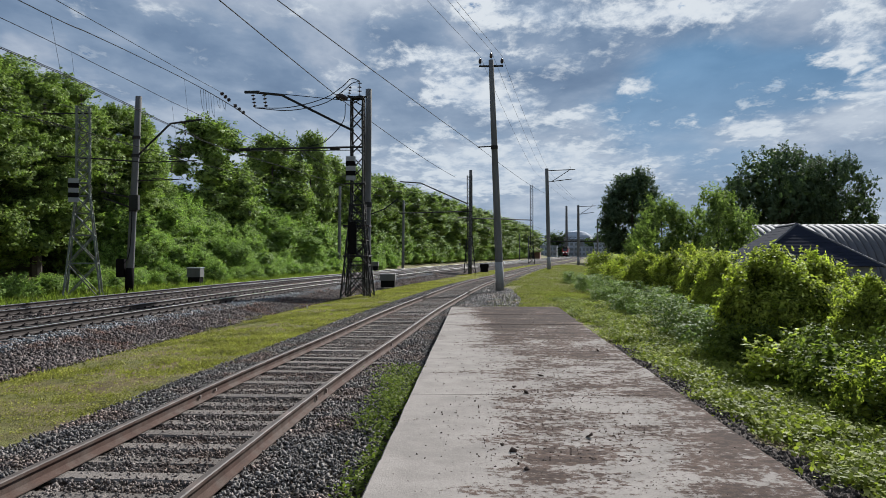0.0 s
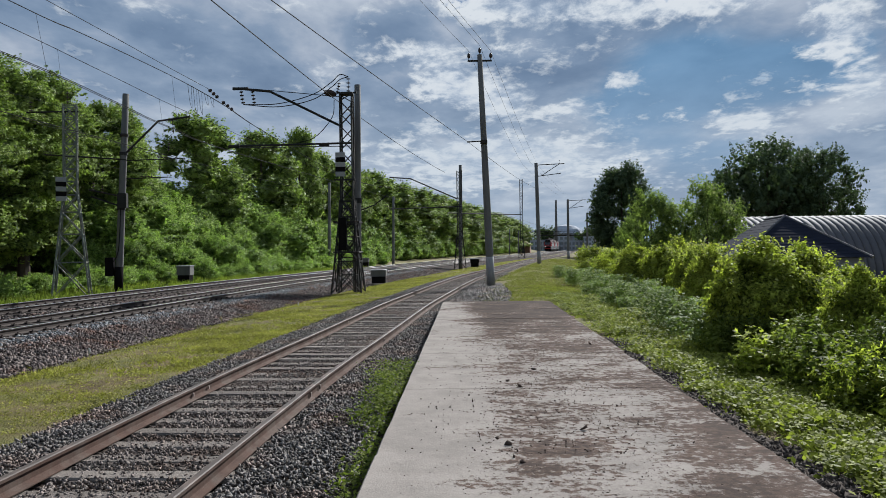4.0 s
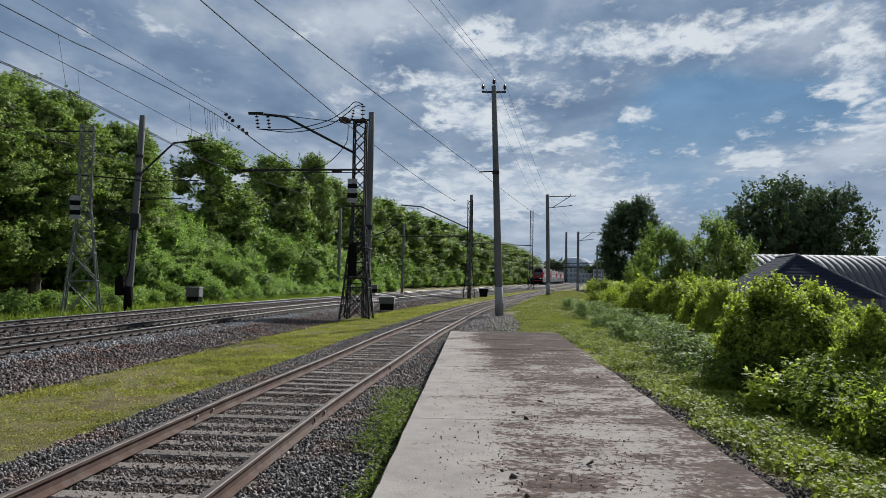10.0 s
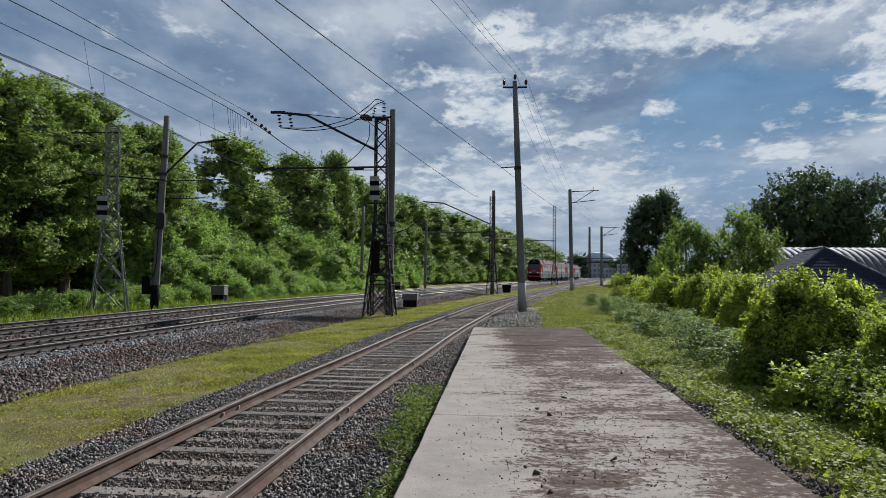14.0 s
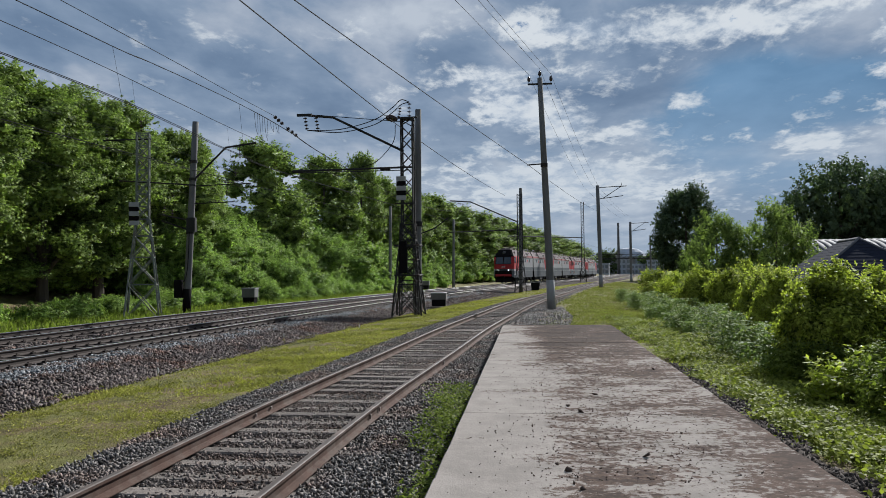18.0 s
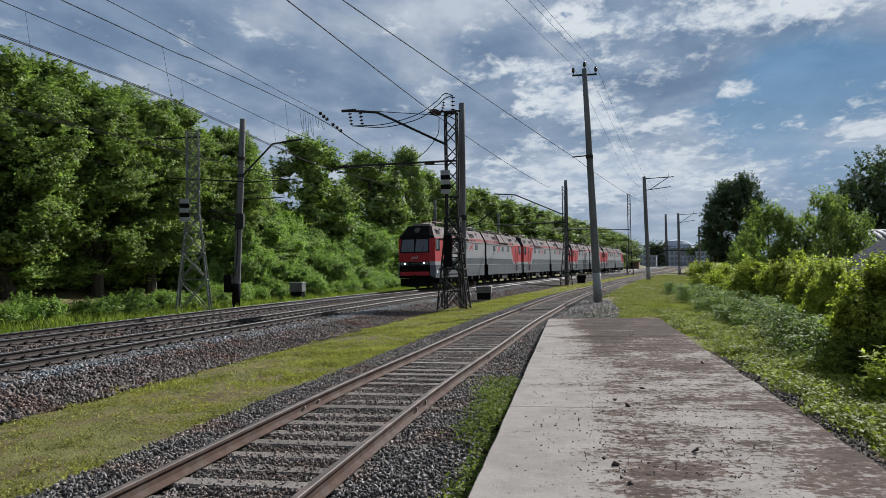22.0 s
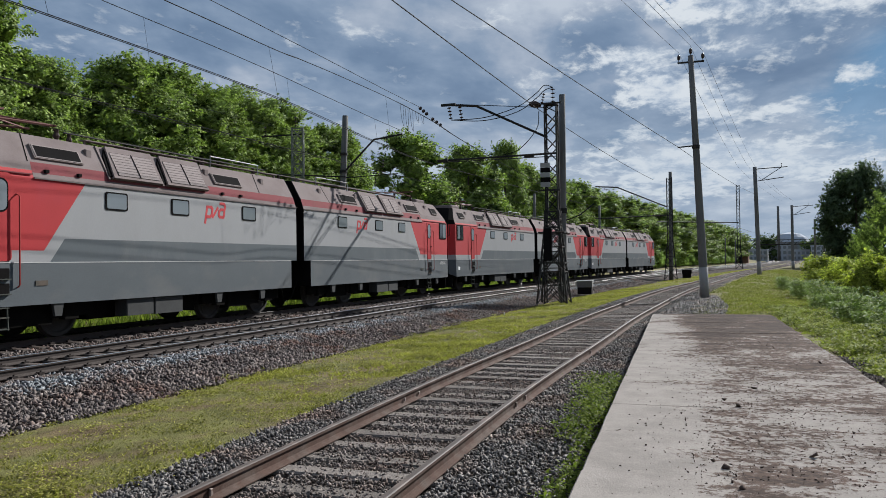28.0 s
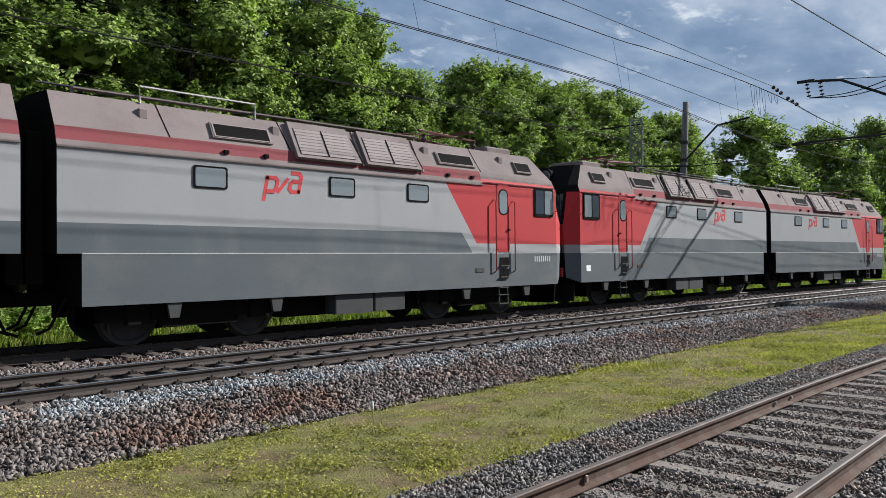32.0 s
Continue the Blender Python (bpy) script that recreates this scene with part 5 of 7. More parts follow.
def wheelset_mesh():
    g = Geo()
    n = 24
    for s in (1, -1):
        y = s * 0.797
        rings = [(0.0, 0.07), (0.16, 0.07), (0.2, 0.02), (0.50, 0.015), (0.53, 0.065), (0.615, 0.065), (0.62, -0.055), (0.655, -0.06), (0.655, -0.085), (0.2, -0.07)]
        v, f = [], []
        for r, w in rings:
            v += [(math.cos(2 * math.pi * k / n) * max(r, 0.002), y + s * w, math.sin(2 * math.pi * k / n) * max(r, 0.002)) for k in range(n)]
        for i in range(len(rings) - 1):
            f += [(i * n + k, i * n + (k + 1) % n, (i + 1) * n + (k + 1) % n, (i + 1) * n + k) for k in range(n)]
        g.add(v, f)
    g.tube([(0, -0.8, 0), (0, 0.8, 0)], 0.09, 8)
    return g.mesh("wheelset", M["wheel"])


M["wheel"] = material("wheel", (0.055, 0.05, 0.047), 0.7, 0.2, spread=0.25, scale=4, fine=30)


def rounded(u0, u1, z0, z1, r, y, n=4):
    """A rounded rectangle in a flank's plane."""
    pts = []
    for cu, cz, a0 in ((u1 - r, z1 - r, 0), (u0 + r, z1 - r, 90), (u0 + r, z0 + r, 180), (u1 - r, z0 + r, 270)):
        for k in range(n + 1):
            a = radians(a0 + 90 * k / n)
            pts.append((cu + r * math.cos(a) - 8, y, cz + r * math.sin(a)))
    return pts


WHEELS = (1.73, 4.54, 10.62, 13.4)


# strokes of the mark on the flanks
MARK = [[(0.08, -0.14), (0.08, 0.36)], [(0.08, 0.36), (0.29, 0.36), (0.36, 0.30), (0.36, 0.13), (0.29, 0.05), (0.14, 0.05)], [(0.42, 0.05), (0.62, 0.35)],
        [(0.98, 0.07), (0.78, 0.07), (0.71, 0.14), (0.72, 0.26), (0.79, 0.31), (0.98, 0.31)], [(0.98, 0.07), (0.99, 0.42), (0.92, 0.50), (0.72, 0.50)]]


def build_section(m, lit):
    """One locomotive section, its cab towards +x, its base at the rails' top."""
    root = empty("locomotive", m, "grey and red electric locomotive section with a worn sloped roof", "locomotive", "coupled locomotives")
    body = part("body", section_body(), None, root)
    for s in (1, -1):
        out = Vector((0, s, 0))
        # engine-room windows
        for u in (3.2, 6.72, 9.28):
            w = part("window", Geo().plate(rounded(u - 0.40, u + 0.40, 3.24, 3.72, 0.06, s * 1.495), out * 0.022), M["paint_black"], body, "dark rubber window frame")
            part("pane", Geo().plate(rounded(u - 0.35, u + 0.35, 3.28, 3.68, 0.05, s * 1.517), out * 0.006), M["glass_side"], w, "glass with the sky's pale reflection in its colour")
        # cab side window: two panes in a dark frame
        w = part("cab_window", Geo().plate(rounded(14.33, 15.32, 3.02, 3.92, 0.08, s * 1.495), out * 0.03), M["paint_black"], body, "dark cab window frame")
        for a, b in ((14.40, 14.80), (14.86, 15.26)):
            part("pane", Geo().plate(rounded(a, b, 3.10, 3.85, 0.05, s * 1.52), out * 0.012), M["glass"] if a < 14.5 else M["glass_side"], w)
        part("mirror", Geo().tube([(15.42 - 8, s * 1.52, 3.2), (15.5 - 8, s * 1.66, 3.25), (15.5 - 8, s * 1.66, 3.8)], 0.018, 5), M["paint_black"], body)
        # door, leaf proud of the flank, oval glass, steps and rails
        d = part("door", Geo().plate(rounded(12.52, 13.12, 1.9, 3.92, 0.1, s * 1.497), out * 0.014), M["paint_red"], body, "red cab door")
        part("pane", Geo().plate(rounded(12.64, 13.0, 3.05, 3.75, 0.16, s * 1.51), out * 0.01), M["glass_side"], d)
        part("door_seal", Geo().plate(rounded(12.60, 13.04, 3.01, 3.79, 0.18, s * 1.508), out * 0.006), M["paint_black"], d)
        part("door_handle", Geo().box(13.02 - 8, 13.1 - 8, min(s * 1.51, s * 1.56), max(s * 1.51, s * 1.56), 2.55, 2.6), M["paint_black"], d)
        for u in (12.38, 13.26):
            part("handrail", Geo().tube([(u - 8, s * 1.5, 3.45), (u - 8, s * 1.6, 3.4), (u - 8, s * 1.6, 1.35), (u - 8, s * 1.53, 1.3)], 0.018, 6), M["rail_paint"], body)
        for z in (1.62, 1.28):
            # flat black plate standing for the shade in a step recess
            part("step_recess", Geo().plate(rounded(12.6, 13.04, z - 0.14, z + 0.12, 0.03, s * 1.528), out * 0.008), M["paint_black"], body, "black plate for the shade in a step recess")
            part("tread", Geo().box(12.6 - 8, 13.04 - 8, min(s * 1.53, s * 1.6), max(s * 1.53, s * 1.6), z - 0.14, z - 0.115), M["steel_grey"], body)
        lad = part("ladder", Geo().tube([(12.62 - 8, s * 1.47, 0.9), (12.62 - 8, s * 1.5, 0.32)], 0.02, 5).tube([(13.02 - 8, s * 1.47, 0.9), (13.02 - 8, s * 1.5, 0.32)], 0.02, 5), M["steel_grey"], root)
        for z in (0.36, 0.62, 0.84):
            part("tread", Geo().box(12.6 - 8, 13.04 - 8, min(s * 1.4, s * 1.53), max(s * 1.4, s * 1.53), z - 0.012, z + 0.012), M["steel_grey"], lad)
        # company mark as plain shapes, and the number as bars
        for line in MARK:
            mark = Geo()
            for i, ((pa, qa), (pb, qb)) in enumerate(zip(line, line[1:])):
                d = Vector((pb - pa, qb - qa)).normalized()
                n = Vector((-d.y, d.x)) * 0.045
                ring = [(pa - d.x * 0.03 + n.x, qa - d.y * 0.03 + n.y), (pa - d.x * 0.03 - n.x, qa - d.y * 0.03 - n.y), (pb + d.x * 0.03 - n.x, qb + d.y * 0.03 - n.y), (pb + d.x * 0.03 + n.x, qb + d.y * 0.03 + n.y)]
                # leaning a little, and read from outside on both flanks
                mark.plate([((4.45 + p + q * 0.2 if s < 0 else 5.6 - p - q * 0.2) - 8, s * 1.5, 3.22 + q) for p, q in ring], out * (0.004 + 0.0015 * i))
            part("mark_stroke", mark, M["mark_red"], body, "red painted stroke")
        for k in range(8 if s < 0 else 0):
            u = 14.3 + k * 0.11
            part("number_bar", Geo().box(u - 8, u + 0.045 - 8, min(s * 1.53, s * 1.534), max(s * 1.53, s * 1.534), 1.6, 1.78), M["paint_line"], body, "pale painted bar")
        part("small_plate", Geo().box(11.55 - 8, 11.9 - 8, min(s * 1.53, s * 1.545), max(s * 1.53, s * 1.545), 1.32, 1.44), M["steel_grey"], body)
        if s > 0:
            part("notice", Geo().box(14.95 - 8, 15.2 - 8, min(s * 1.53, s * 1.536), max(s * 1.53, s * 1.536), 1.25, 1.45), M["paint_white"], body, "pale notice plate")
        # rain strip and joints
        part("rain_strip", Geo().box(0.12 - 8, 11.9 - 8, min(s * 1.49, s * 1.53), max(s * 1.49, s * 1.53), 3.845, 3.88), M["paint_roof"], body)
        part("white_line", Geo().box(0.56 - 8, 15.5 - 8, min(s * 1.52, s * 1.536), max(s * 1.52, s * 1.536), 1.858, 1.88), M["paint_line"], body, "thin pale line")
        part("door_strip", Geo().box(11.95 - 8, 15.4 - 8, min(s * 1.49, s * 1.52), max(s * 1.49, s * 1.52), 3.93, 3.96), M["paint_pink"], body)
        # dark hatches on the roof's flank
        for u in (4.1, 11.0, 14.05):
            wdt = 0.75 if u < 14 else 0.38
            h = part("roof_hatch", Geo().plate([on_slope(u - wdt, 0.12, 0, s), on_slope(u + wdt, 0.12, 0, s), on_slope(u + wdt, 0.62, 0, s), on_slope(u - wdt, 0.62, 0, s)], on_slope(0, 0, 0.05, s) - on_slope(0, 0, 0, s)), M["paint_roof"], body)
            part("hatch_frame", Geo().plate([on_slope(u - wdt * 0.95, 0.15, 0.051, s), on_slope(u + wdt * 0.95, 0.15, 0.051, s), on_slope(u + wdt * 0.95, 0.59, 0.051, s), on_slope(u - wdt * 0.95, 0.59, 0.051, s)], on_slope(0, 0, 0.012, s) - on_slope(0, 0, 0, s)), M["grille"], h)
            part("mesh_panel", Geo().plate([on_slope(u - wdt * 0.9, 0.18, 0.055, s), on_slope(u + wdt * 0.9, 0.18, 0.055, s), on_slope(u + wdt * 0.9, 0.56, 0.055, s), on_slope(u - wdt * 0.9, 0.56, 0.055, s)], on_slope(0, 0, 0.012, s) - on_slope(0, 0, 0, s)), M["paint_black"], h, "black ventilation mesh")
        # slatted grilles standing out of the flank
        for u in (6.35, 8.45):
            gr = part("grille", Geo().plate([on_slope(u - 0.95, -0.28, 0.0, s), on_slope(u + 0.95, -0.28, 0.0, s), on_slope(u + 0.8, 0.97, 0.0, s), on_slope(u - 0.95, 0.97, 0.0, s)], on_slope(0, 0, 0.10, s) - on_slope(0, 0, 0, s)), M["paint_roof"], body)
            part("grille_backing", Geo().plate([on_slope(u - 0.85, -0.18, 0.10, s), on_slope(u + 0.78, -0.18, 0.10, s), on_slope(u + 0.74, 0.74, 0.10, s), on_slope(u - 0.85, 0.74, 0.10, s)], on_slope(0, 0, 0.006, s) - on_slope(0, 0, 0, s)), M["paint_black"], gr)
            for k in range(8):
                t = -0.17 + k * 0.113
                part("slat", Geo().plate([on_slope(u - 0.84, t, 0.108, s), on_slope(u + 0.76, t, 0.108, s), on_slope(u + 0.76, t + 0.092, 0.116, s), on_slope(u - 0.84, t + 0.092, 0.116, s)], on_slope(0, 0, 0.008, s) - on_slope(0, 0, 0, s)), M["grille"], gr)
            part("grille_rib", Geo().plate([on_slope(u - 0.06, -0.18, 0.12, s), on_slope(u - 0.03, -0.18, 0.12, s), on_slope(u - 0.03, 0.74, 0.12, s), on_slope(u - 0.06, 0.74, 0.12, s)], on_slope(0, 0, 0.015, s) - on_slope(0, 0, 0, s)), M["underframe"], gr)
            part("grille_gap", Geo().plate([on_slope(u + 0.88, -0.2, 0.0, s), on_slope(u + 1.06, -0.2, 0.0, s), on_slope(u + 0.96, 0.6, 0.0, s), on_slope(u + 0.82, 0.9, 0.0, s)], on_slope(0, 0, 0.05, s) - on_slope(0, 0, 0, s)), M["paint_black"], gr)
        for u in (1.9, 5.05, 9.9, 13.1):
            part("lifting_lug", Geo().box(u - 8 - 0.1, u - 8 + 0.1, s * 1.12 - 0.06, s * 1.12 + 0.06, 4.62, 4.82, c=0.02), M["paint_roof"], body)
        for u in (7.42, 9.5):
            part("panel_bead", Geo().plate([on_slope(u - 0.03, -0.3, 0, s), on_slope(u + 0.03, -0.3, 0, s), on_slope(u + 0.03, 0.98, 0, s), on_slope(u - 0.03, 0.98, 0, s)], on_slope(0, 0, 0.03, s) - on_slope(0, 0, 0, s)), M["paint_roof"], body)
        for u in (3.6, 4.6, 10.5, 11.5):
            part("latch", Geo().box(u - 8 - 0.06, u - 8 + 0.06, min(s * 1.42, s * 1.5), max(s * 1.42, s * 1.5), 4.02, 4.1, c=0.01), M["paint_black"], body)
        for u in (2.35, 5.3, 11.95):
            part("panel_seam", Geo().plate([on_slope(u, 0, 0, s), on_slope(u + 0.03, 0, 0, s), on_slope(u - 0.1, 1, 0, s), on_slope(u - 0.13, 1, 0, s)], on_slope(0, 0, 0.006, s) - on_slope(0, 0, 0, s)), M["underframe"], body)
        # headlights, marker lamps
        hl = part("headlight", Geo().tube([(16.0 - 8, s * 0.78, 2.02), (16.1 - 8, s * 0.78, 2.02)], [0.12, 0.10], 14), M["paint_black"], body)
        part("lens", Geo().tube([(16.1 - 8, s * 0.78, 2.02), (16.115 - 8, s * 0.78, 2.02)], [0.058, 0.04], 14), M["lamp"] if lit else M["lens"], hl, "lit headlight" if lit else "")
        ml = part("marker_lamp", Geo().tube([(16.0 - 8, s * 1.05, 2.02), (16.09 - 8, s * 1.05, 2.02)], [0.11, 0.10], 12), M["paint_black"], body)
        part("lens", Geo().tube([(16.09 - 8, s * 1.05, 2.02), (16.1 - 8, s * 1.05, 2.02)], [0.08, 0.05], 12), M["lens"], ml)
        # windscreens
        part("windscreen", Geo().plate([(16.06 - 8, s * 0.06, 2.92), (16.06 - 8, s * 1.12, 2.92), (15.805 - 8, s * 1.06, 3.88), (15.805 - 8, s * 0.06, 3.88)], (0.02, 0, 0.004)), M["glass"], body, "dark windscreen")
        part("wiper", Geo().tube([(16.12 - 8, s * 0.5, 2.8), (15.99 - 8, s * 0.75, 3.35)], 0.012, 4), M["paint_black"], body)
        # under the frame
        for u in (2.4, 4.85, 11.2, 13.95):
            part("frame_bracket", Geo().plate([(u - 0.16 - 8, s * 1.42, 0.88), (u + 0.16 - 8, s * 1.42, 0.88), (u + 0.10 - 8, s * 1.42, 0.56), (u - 0.10 - 8, s * 1.42, 0.56)], out * 0.08), M["underframe_grey"], root, "dark grey frame bracket")
        for c in (3.13, 12.0):
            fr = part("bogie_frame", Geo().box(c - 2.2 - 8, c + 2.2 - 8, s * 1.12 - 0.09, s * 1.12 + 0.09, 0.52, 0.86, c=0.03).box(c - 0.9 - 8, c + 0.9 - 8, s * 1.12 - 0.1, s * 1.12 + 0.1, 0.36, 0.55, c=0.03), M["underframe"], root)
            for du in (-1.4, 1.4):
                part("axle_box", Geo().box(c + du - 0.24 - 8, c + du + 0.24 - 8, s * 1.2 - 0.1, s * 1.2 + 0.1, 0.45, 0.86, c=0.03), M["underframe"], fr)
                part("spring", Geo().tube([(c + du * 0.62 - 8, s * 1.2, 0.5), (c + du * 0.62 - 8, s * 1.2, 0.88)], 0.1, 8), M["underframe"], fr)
                part("sand_pipe", Geo().tube([(c + du * 1.28 - 8, s * 0.95, 0.85), (c + du * 1.32 - 8, s * 0.9, 0.4), (c + du * 1.22 - 8, s * 0.82, 0.12)], 0.025, 5), M["steel_grey"], fr)
        part("battery_box", Geo().box(6.55 - 8, 7.75 - 8, min(s * 1.0, s * 1.44), max(s * 1.0, s * 1.44), 0.38, 0.86, c=0.02).box(7.8 - 8, 8.85 - 8, min(s * 1.0, s * 1.44), max(s * 1.0, s * 1.44), 0.40, 0.86, c=0.02), M["underframe_grey"], root, "grey equipment boxes")
        part("roof_walk", Geo().box(0.6 - 8, 9.8 - 8, s * 0.86 - 0.12, s * 0.86 + 0.12, 5.08, 5.105).box(0.6 - 8, 0.66 - 8, s * 0.86 - 0.02, s * 0.86 + 0.02, 4.97, 5.09).box(9.7 - 8, 9.76 - 8, s * 0.86 - 0.02, s * 0.86 + 0.02, 4.97, 5.09), M["paint_roof"], body)
    for u in WHEELS:
        ob = part("wheelset", WHEELSET, None, root, "dark steel wheelset")
        ob.matrix_basis = pose(u - 8, 0, 0.62)
    sp = part("spotlight", Geo().tube([(15.0 - 8, 0, 4.62), (15.42 - 8, 0, 4.6)], [0.2, 0.26], 16), M["paint_black"], body)
    part("lens", Geo().tube([(15.42 - 8, 0, 4.6), (15.45 - 8, 0, 4.6)], [0.22, 0.15], 16), M["lens_dark"], sp, "round spotlight glass")
    part("forehead_post", Geo().box(15.6 - 8, 15.95 - 8, -0.06, 0.06, 2.75, 3.9), M["paint_black"], body)
    part("bumper_bar", Geo().box(16.02 - 8, 16.12 - 8, -1.18, 1.18, 1.08, 1.38, c=0.03), M["paint_red"], body, "red bumper bar")
    part("number_plate", Geo().box(16.05 - 8, 16.09 - 8, -0.5, 0.5, 1.92, 2.12), M["paint_black"], body, "dark plate with pale bars")
    for k in range(7):
        part("number_bar", Geo().box(16.085 - 8, 16.097 - 8, -0.42 + k * 0.125, -0.34 + k * 0.125, 1.96, 2.08), M["paint_skirt"], body)
    for line in MARK:
        mark = Geo()
        for i, ((pa, qa), (pb, qb)) in enumerate(zip(line, line[1:])):
            d = Vector((pb - pa, qb - qa)).normalized()
            n = Vector((-d.y, d.x)) * 0.045
            ring = [(pa + n.x, qa + n.y), (pa - n.x, qa - n.y), (pb - n.x, qb - n.y), (pb + n.x, qb + n.y)]
            mark.plate([(16.072 - 8, (p - 0.55 + q * 0.2) * 0.48, 2.36 + q * 0.48) for p, q in ring], (0.012 + 0.0015 * i, 0, 0))
        part("mark_stroke", mark, M["paint_line"], body, "pale painted stroke")
    part("plough", Geo().plate([(15.6 - 8, -1.3, 0.25), (16.1 - 8, 0, 0.2), (16.0 - 8, 0, 0.85), (15.6 - 8, -1.35, 0.85)], (0.05, 0, 0)).plate([(15.6 - 8, 1.3, 0.25), (16.1 - 8, 0, 0.2), (16.0 - 8, 0, 0.85), (15.6 - 8, 1.35, 0.85)], (0.05, 0, 0)), M["paint_black"], root)
    part("coupler", Geo().box(15.9 - 8, 16.25 - 8, -0.16, 0.16, 0.85, 1.12, c=0.03), M["underframe"], root)
    part("coupler", Geo().box(-8.2, -7.4, -0.16, 0.16, 0.85, 1.12, c=0.03), M["underframe"], root)
    part("gangway", Geo().box(-8.18, -7.86, -0.75, 0.75, 1.3, 4.2, c=0.02), M["paint_black"], root, "black gangway bellows")
    for y in (-0.9, 0.5, 1.0):
        part("hose", Geo().tube([(-7.5, y, 1.05), (-7.8, y * 0.95, 0.45), (-8.02, y * 0.9, 0.35)], 0.03, 5), M["underframe"], root)
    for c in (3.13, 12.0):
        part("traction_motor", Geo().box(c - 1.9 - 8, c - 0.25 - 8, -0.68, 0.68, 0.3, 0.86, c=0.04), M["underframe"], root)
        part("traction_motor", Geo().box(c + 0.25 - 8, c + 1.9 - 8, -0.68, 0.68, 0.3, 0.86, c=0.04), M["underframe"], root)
    # near-black blocks added to fill the see-through gaps below the frame with dark
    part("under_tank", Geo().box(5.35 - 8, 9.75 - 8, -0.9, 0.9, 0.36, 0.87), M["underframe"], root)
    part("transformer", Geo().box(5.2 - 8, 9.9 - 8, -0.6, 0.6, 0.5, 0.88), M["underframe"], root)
    # roof gear: folded pantograph on insulators, bus bar
    pan = part("pantograph", Geo().tube([(12.6 - 8, -0.6, 5.3), (10.3 - 8, -0.45, 5.42)], 0.035, 5).tube([(12.6 - 8, 0.6, 5.3), (10.3 - 8, 0.45, 5.42)], 0.035, 5).tube([(10.3 - 8, -0.5, 5.42), (12.2 - 8, 0, 5.5), (10.3 - 8, 0.5, 5.42)], 0.025, 5).box(12.1 - 8, 12.3 - 8, -0.8, 0.8, 5.5, 5.55), M["panto"], root, "folded reddish-brown pantograph")
    for u in (10.4, 12.5):
        for y in (-0.6, 0.6):
            part("insulator", Geo().tube([(u - 8, y, 4.98), (u - 8, y, 5.06), (u - 8, y, 5.14), (u - 8, y, 5.22), (u - 8, y, 5.3)], [0.09, 0.05, 0.09, 0.05, 0.07], 8), M["porcelain"], pan)
    part("bus_bar", Geo().tube([(0.3 - 8, 0.2, 5.35), (9.8 - 8, 0.2, 5.35)], 0.025, 5), M["steel_dark"], root)
    for u in (1.0, 4.0, 7.0, 9.6):
        part("insulator", Geo().tube([(u - 8, 0.2, 4.99), (u - 8, 0.2, 5.08), (u - 8, 0.2, 5.16), (u - 8, 0.2, 5.24), (u - 8, 0.2, 5.33)], [0.08, 0.05, 0.08, 0.05, 0.06], 8), M["porcelain"], root)
    part("roof_rail", Geo().tube([(1.9 - 8, -1.0, 4.95), (1.9 - 8, -1.0, 5.3), (4.6 - 8, -1.0, 5.3), (4.6 - 8, -1.0, 4.95)], 0.022, 5), M["paint_line"], root, "pale roof handrail")
    part("roof_rail", Geo().tube([(1.9 - 8, 1.0, 4.95), (1.9 - 8, 1.0, 5.3), (4.6 - 8, 1.0, 5.3), (4.6 - 8, 1.0, 4.95)], 0.022, 5), M["paint_line"], root, "pale roof handrail")
    part("roof_unit", Geo().box(13.0 - 8, 14.2 - 8, -0.7, 0.7, 4.97, 5.2, c=0.05), M["paint_roof"], root)
    return root


M["mark_red"] = material("mark_red", (0.46, 0.055, 0.06), 0.5, spread=0.08)
M["rail_paint"] = material("rail_paint", (0.30, 0.045, 0.04), 0.5, spread=0.1)
M["underframe_grey"] = material("underframe_grey", (0.055, 0.055, 0.054), 0.9, spread=0.2, scale=2, fine=30)
M["lens_dark"] = glass_material("lens_dark", (0.10, 0.10, 0.10), 0.2)
M["panto"] = material("panto", (0.10, 0.045, 0.038), 0.6, 0.2, spread=0.2)
WHEELSET = wheelset_mesh()


def train_way(t):
    """Way along the far track of the train's front at t seconds."""
    T = t - 26
    E = max(0.0, -T - 5.6)
    return 4.581 - 13.4727 * T + 0.00927 * T * T + (0.18 * E * E if E < 7 else 0.18 * 49 + 2.52 * (E - 7)) - 0.15 * max(0.0, t - 29.8)


def section_pose(k, t):
    q = train_way(t) + k * LEN
    mid = q + 8.2
    xa, ya, _ = FAR.at(mid - 5.0)
    xb, yb, _ = FAR.at(mid + 5.0)
    ahead = (xa - xb, ya - yb) if k % 2 == 0 else (xb - xa, yb - ya)
    return pose((xa + xb) / 2, (ya + yb) / 2, MAIN_Z, 0, 0, math.degrees(math.atan2(ahead[1], ahead[0])))


TRAIN = [build_section(section_pose(0, 0), True)]
TAIL = build_section(section_pose(1, 0), False)
TRAIN.append(TAIL)
for k in range(2, 8):
    TRAIN.append(copy_thing(TAIL, section_pose(k, 0)))
TAIL["label"] = "grey and red electric locomotive section with its cab at the rear"


def motions():
    for k, ob in enumerate(TRAIN):
        walk(ob, [(t, section_pose(k, t)) for t in [i * 1.0 for i in range(33)]])
        sign = 1 if k % 2 == 0 else -1
        for w in [c for c in ob.children if c.name.startswith("wheelset")]:
            base = w.matrix_basis.translation.copy()
            way0 = train_way(0)
            walk(w, [(i / 30, pose(base.x, base.y, base.z, 0, sign * math.degrees((way0 - train_way(i / 30)) / 0.62), 0)) for i in range(961)])

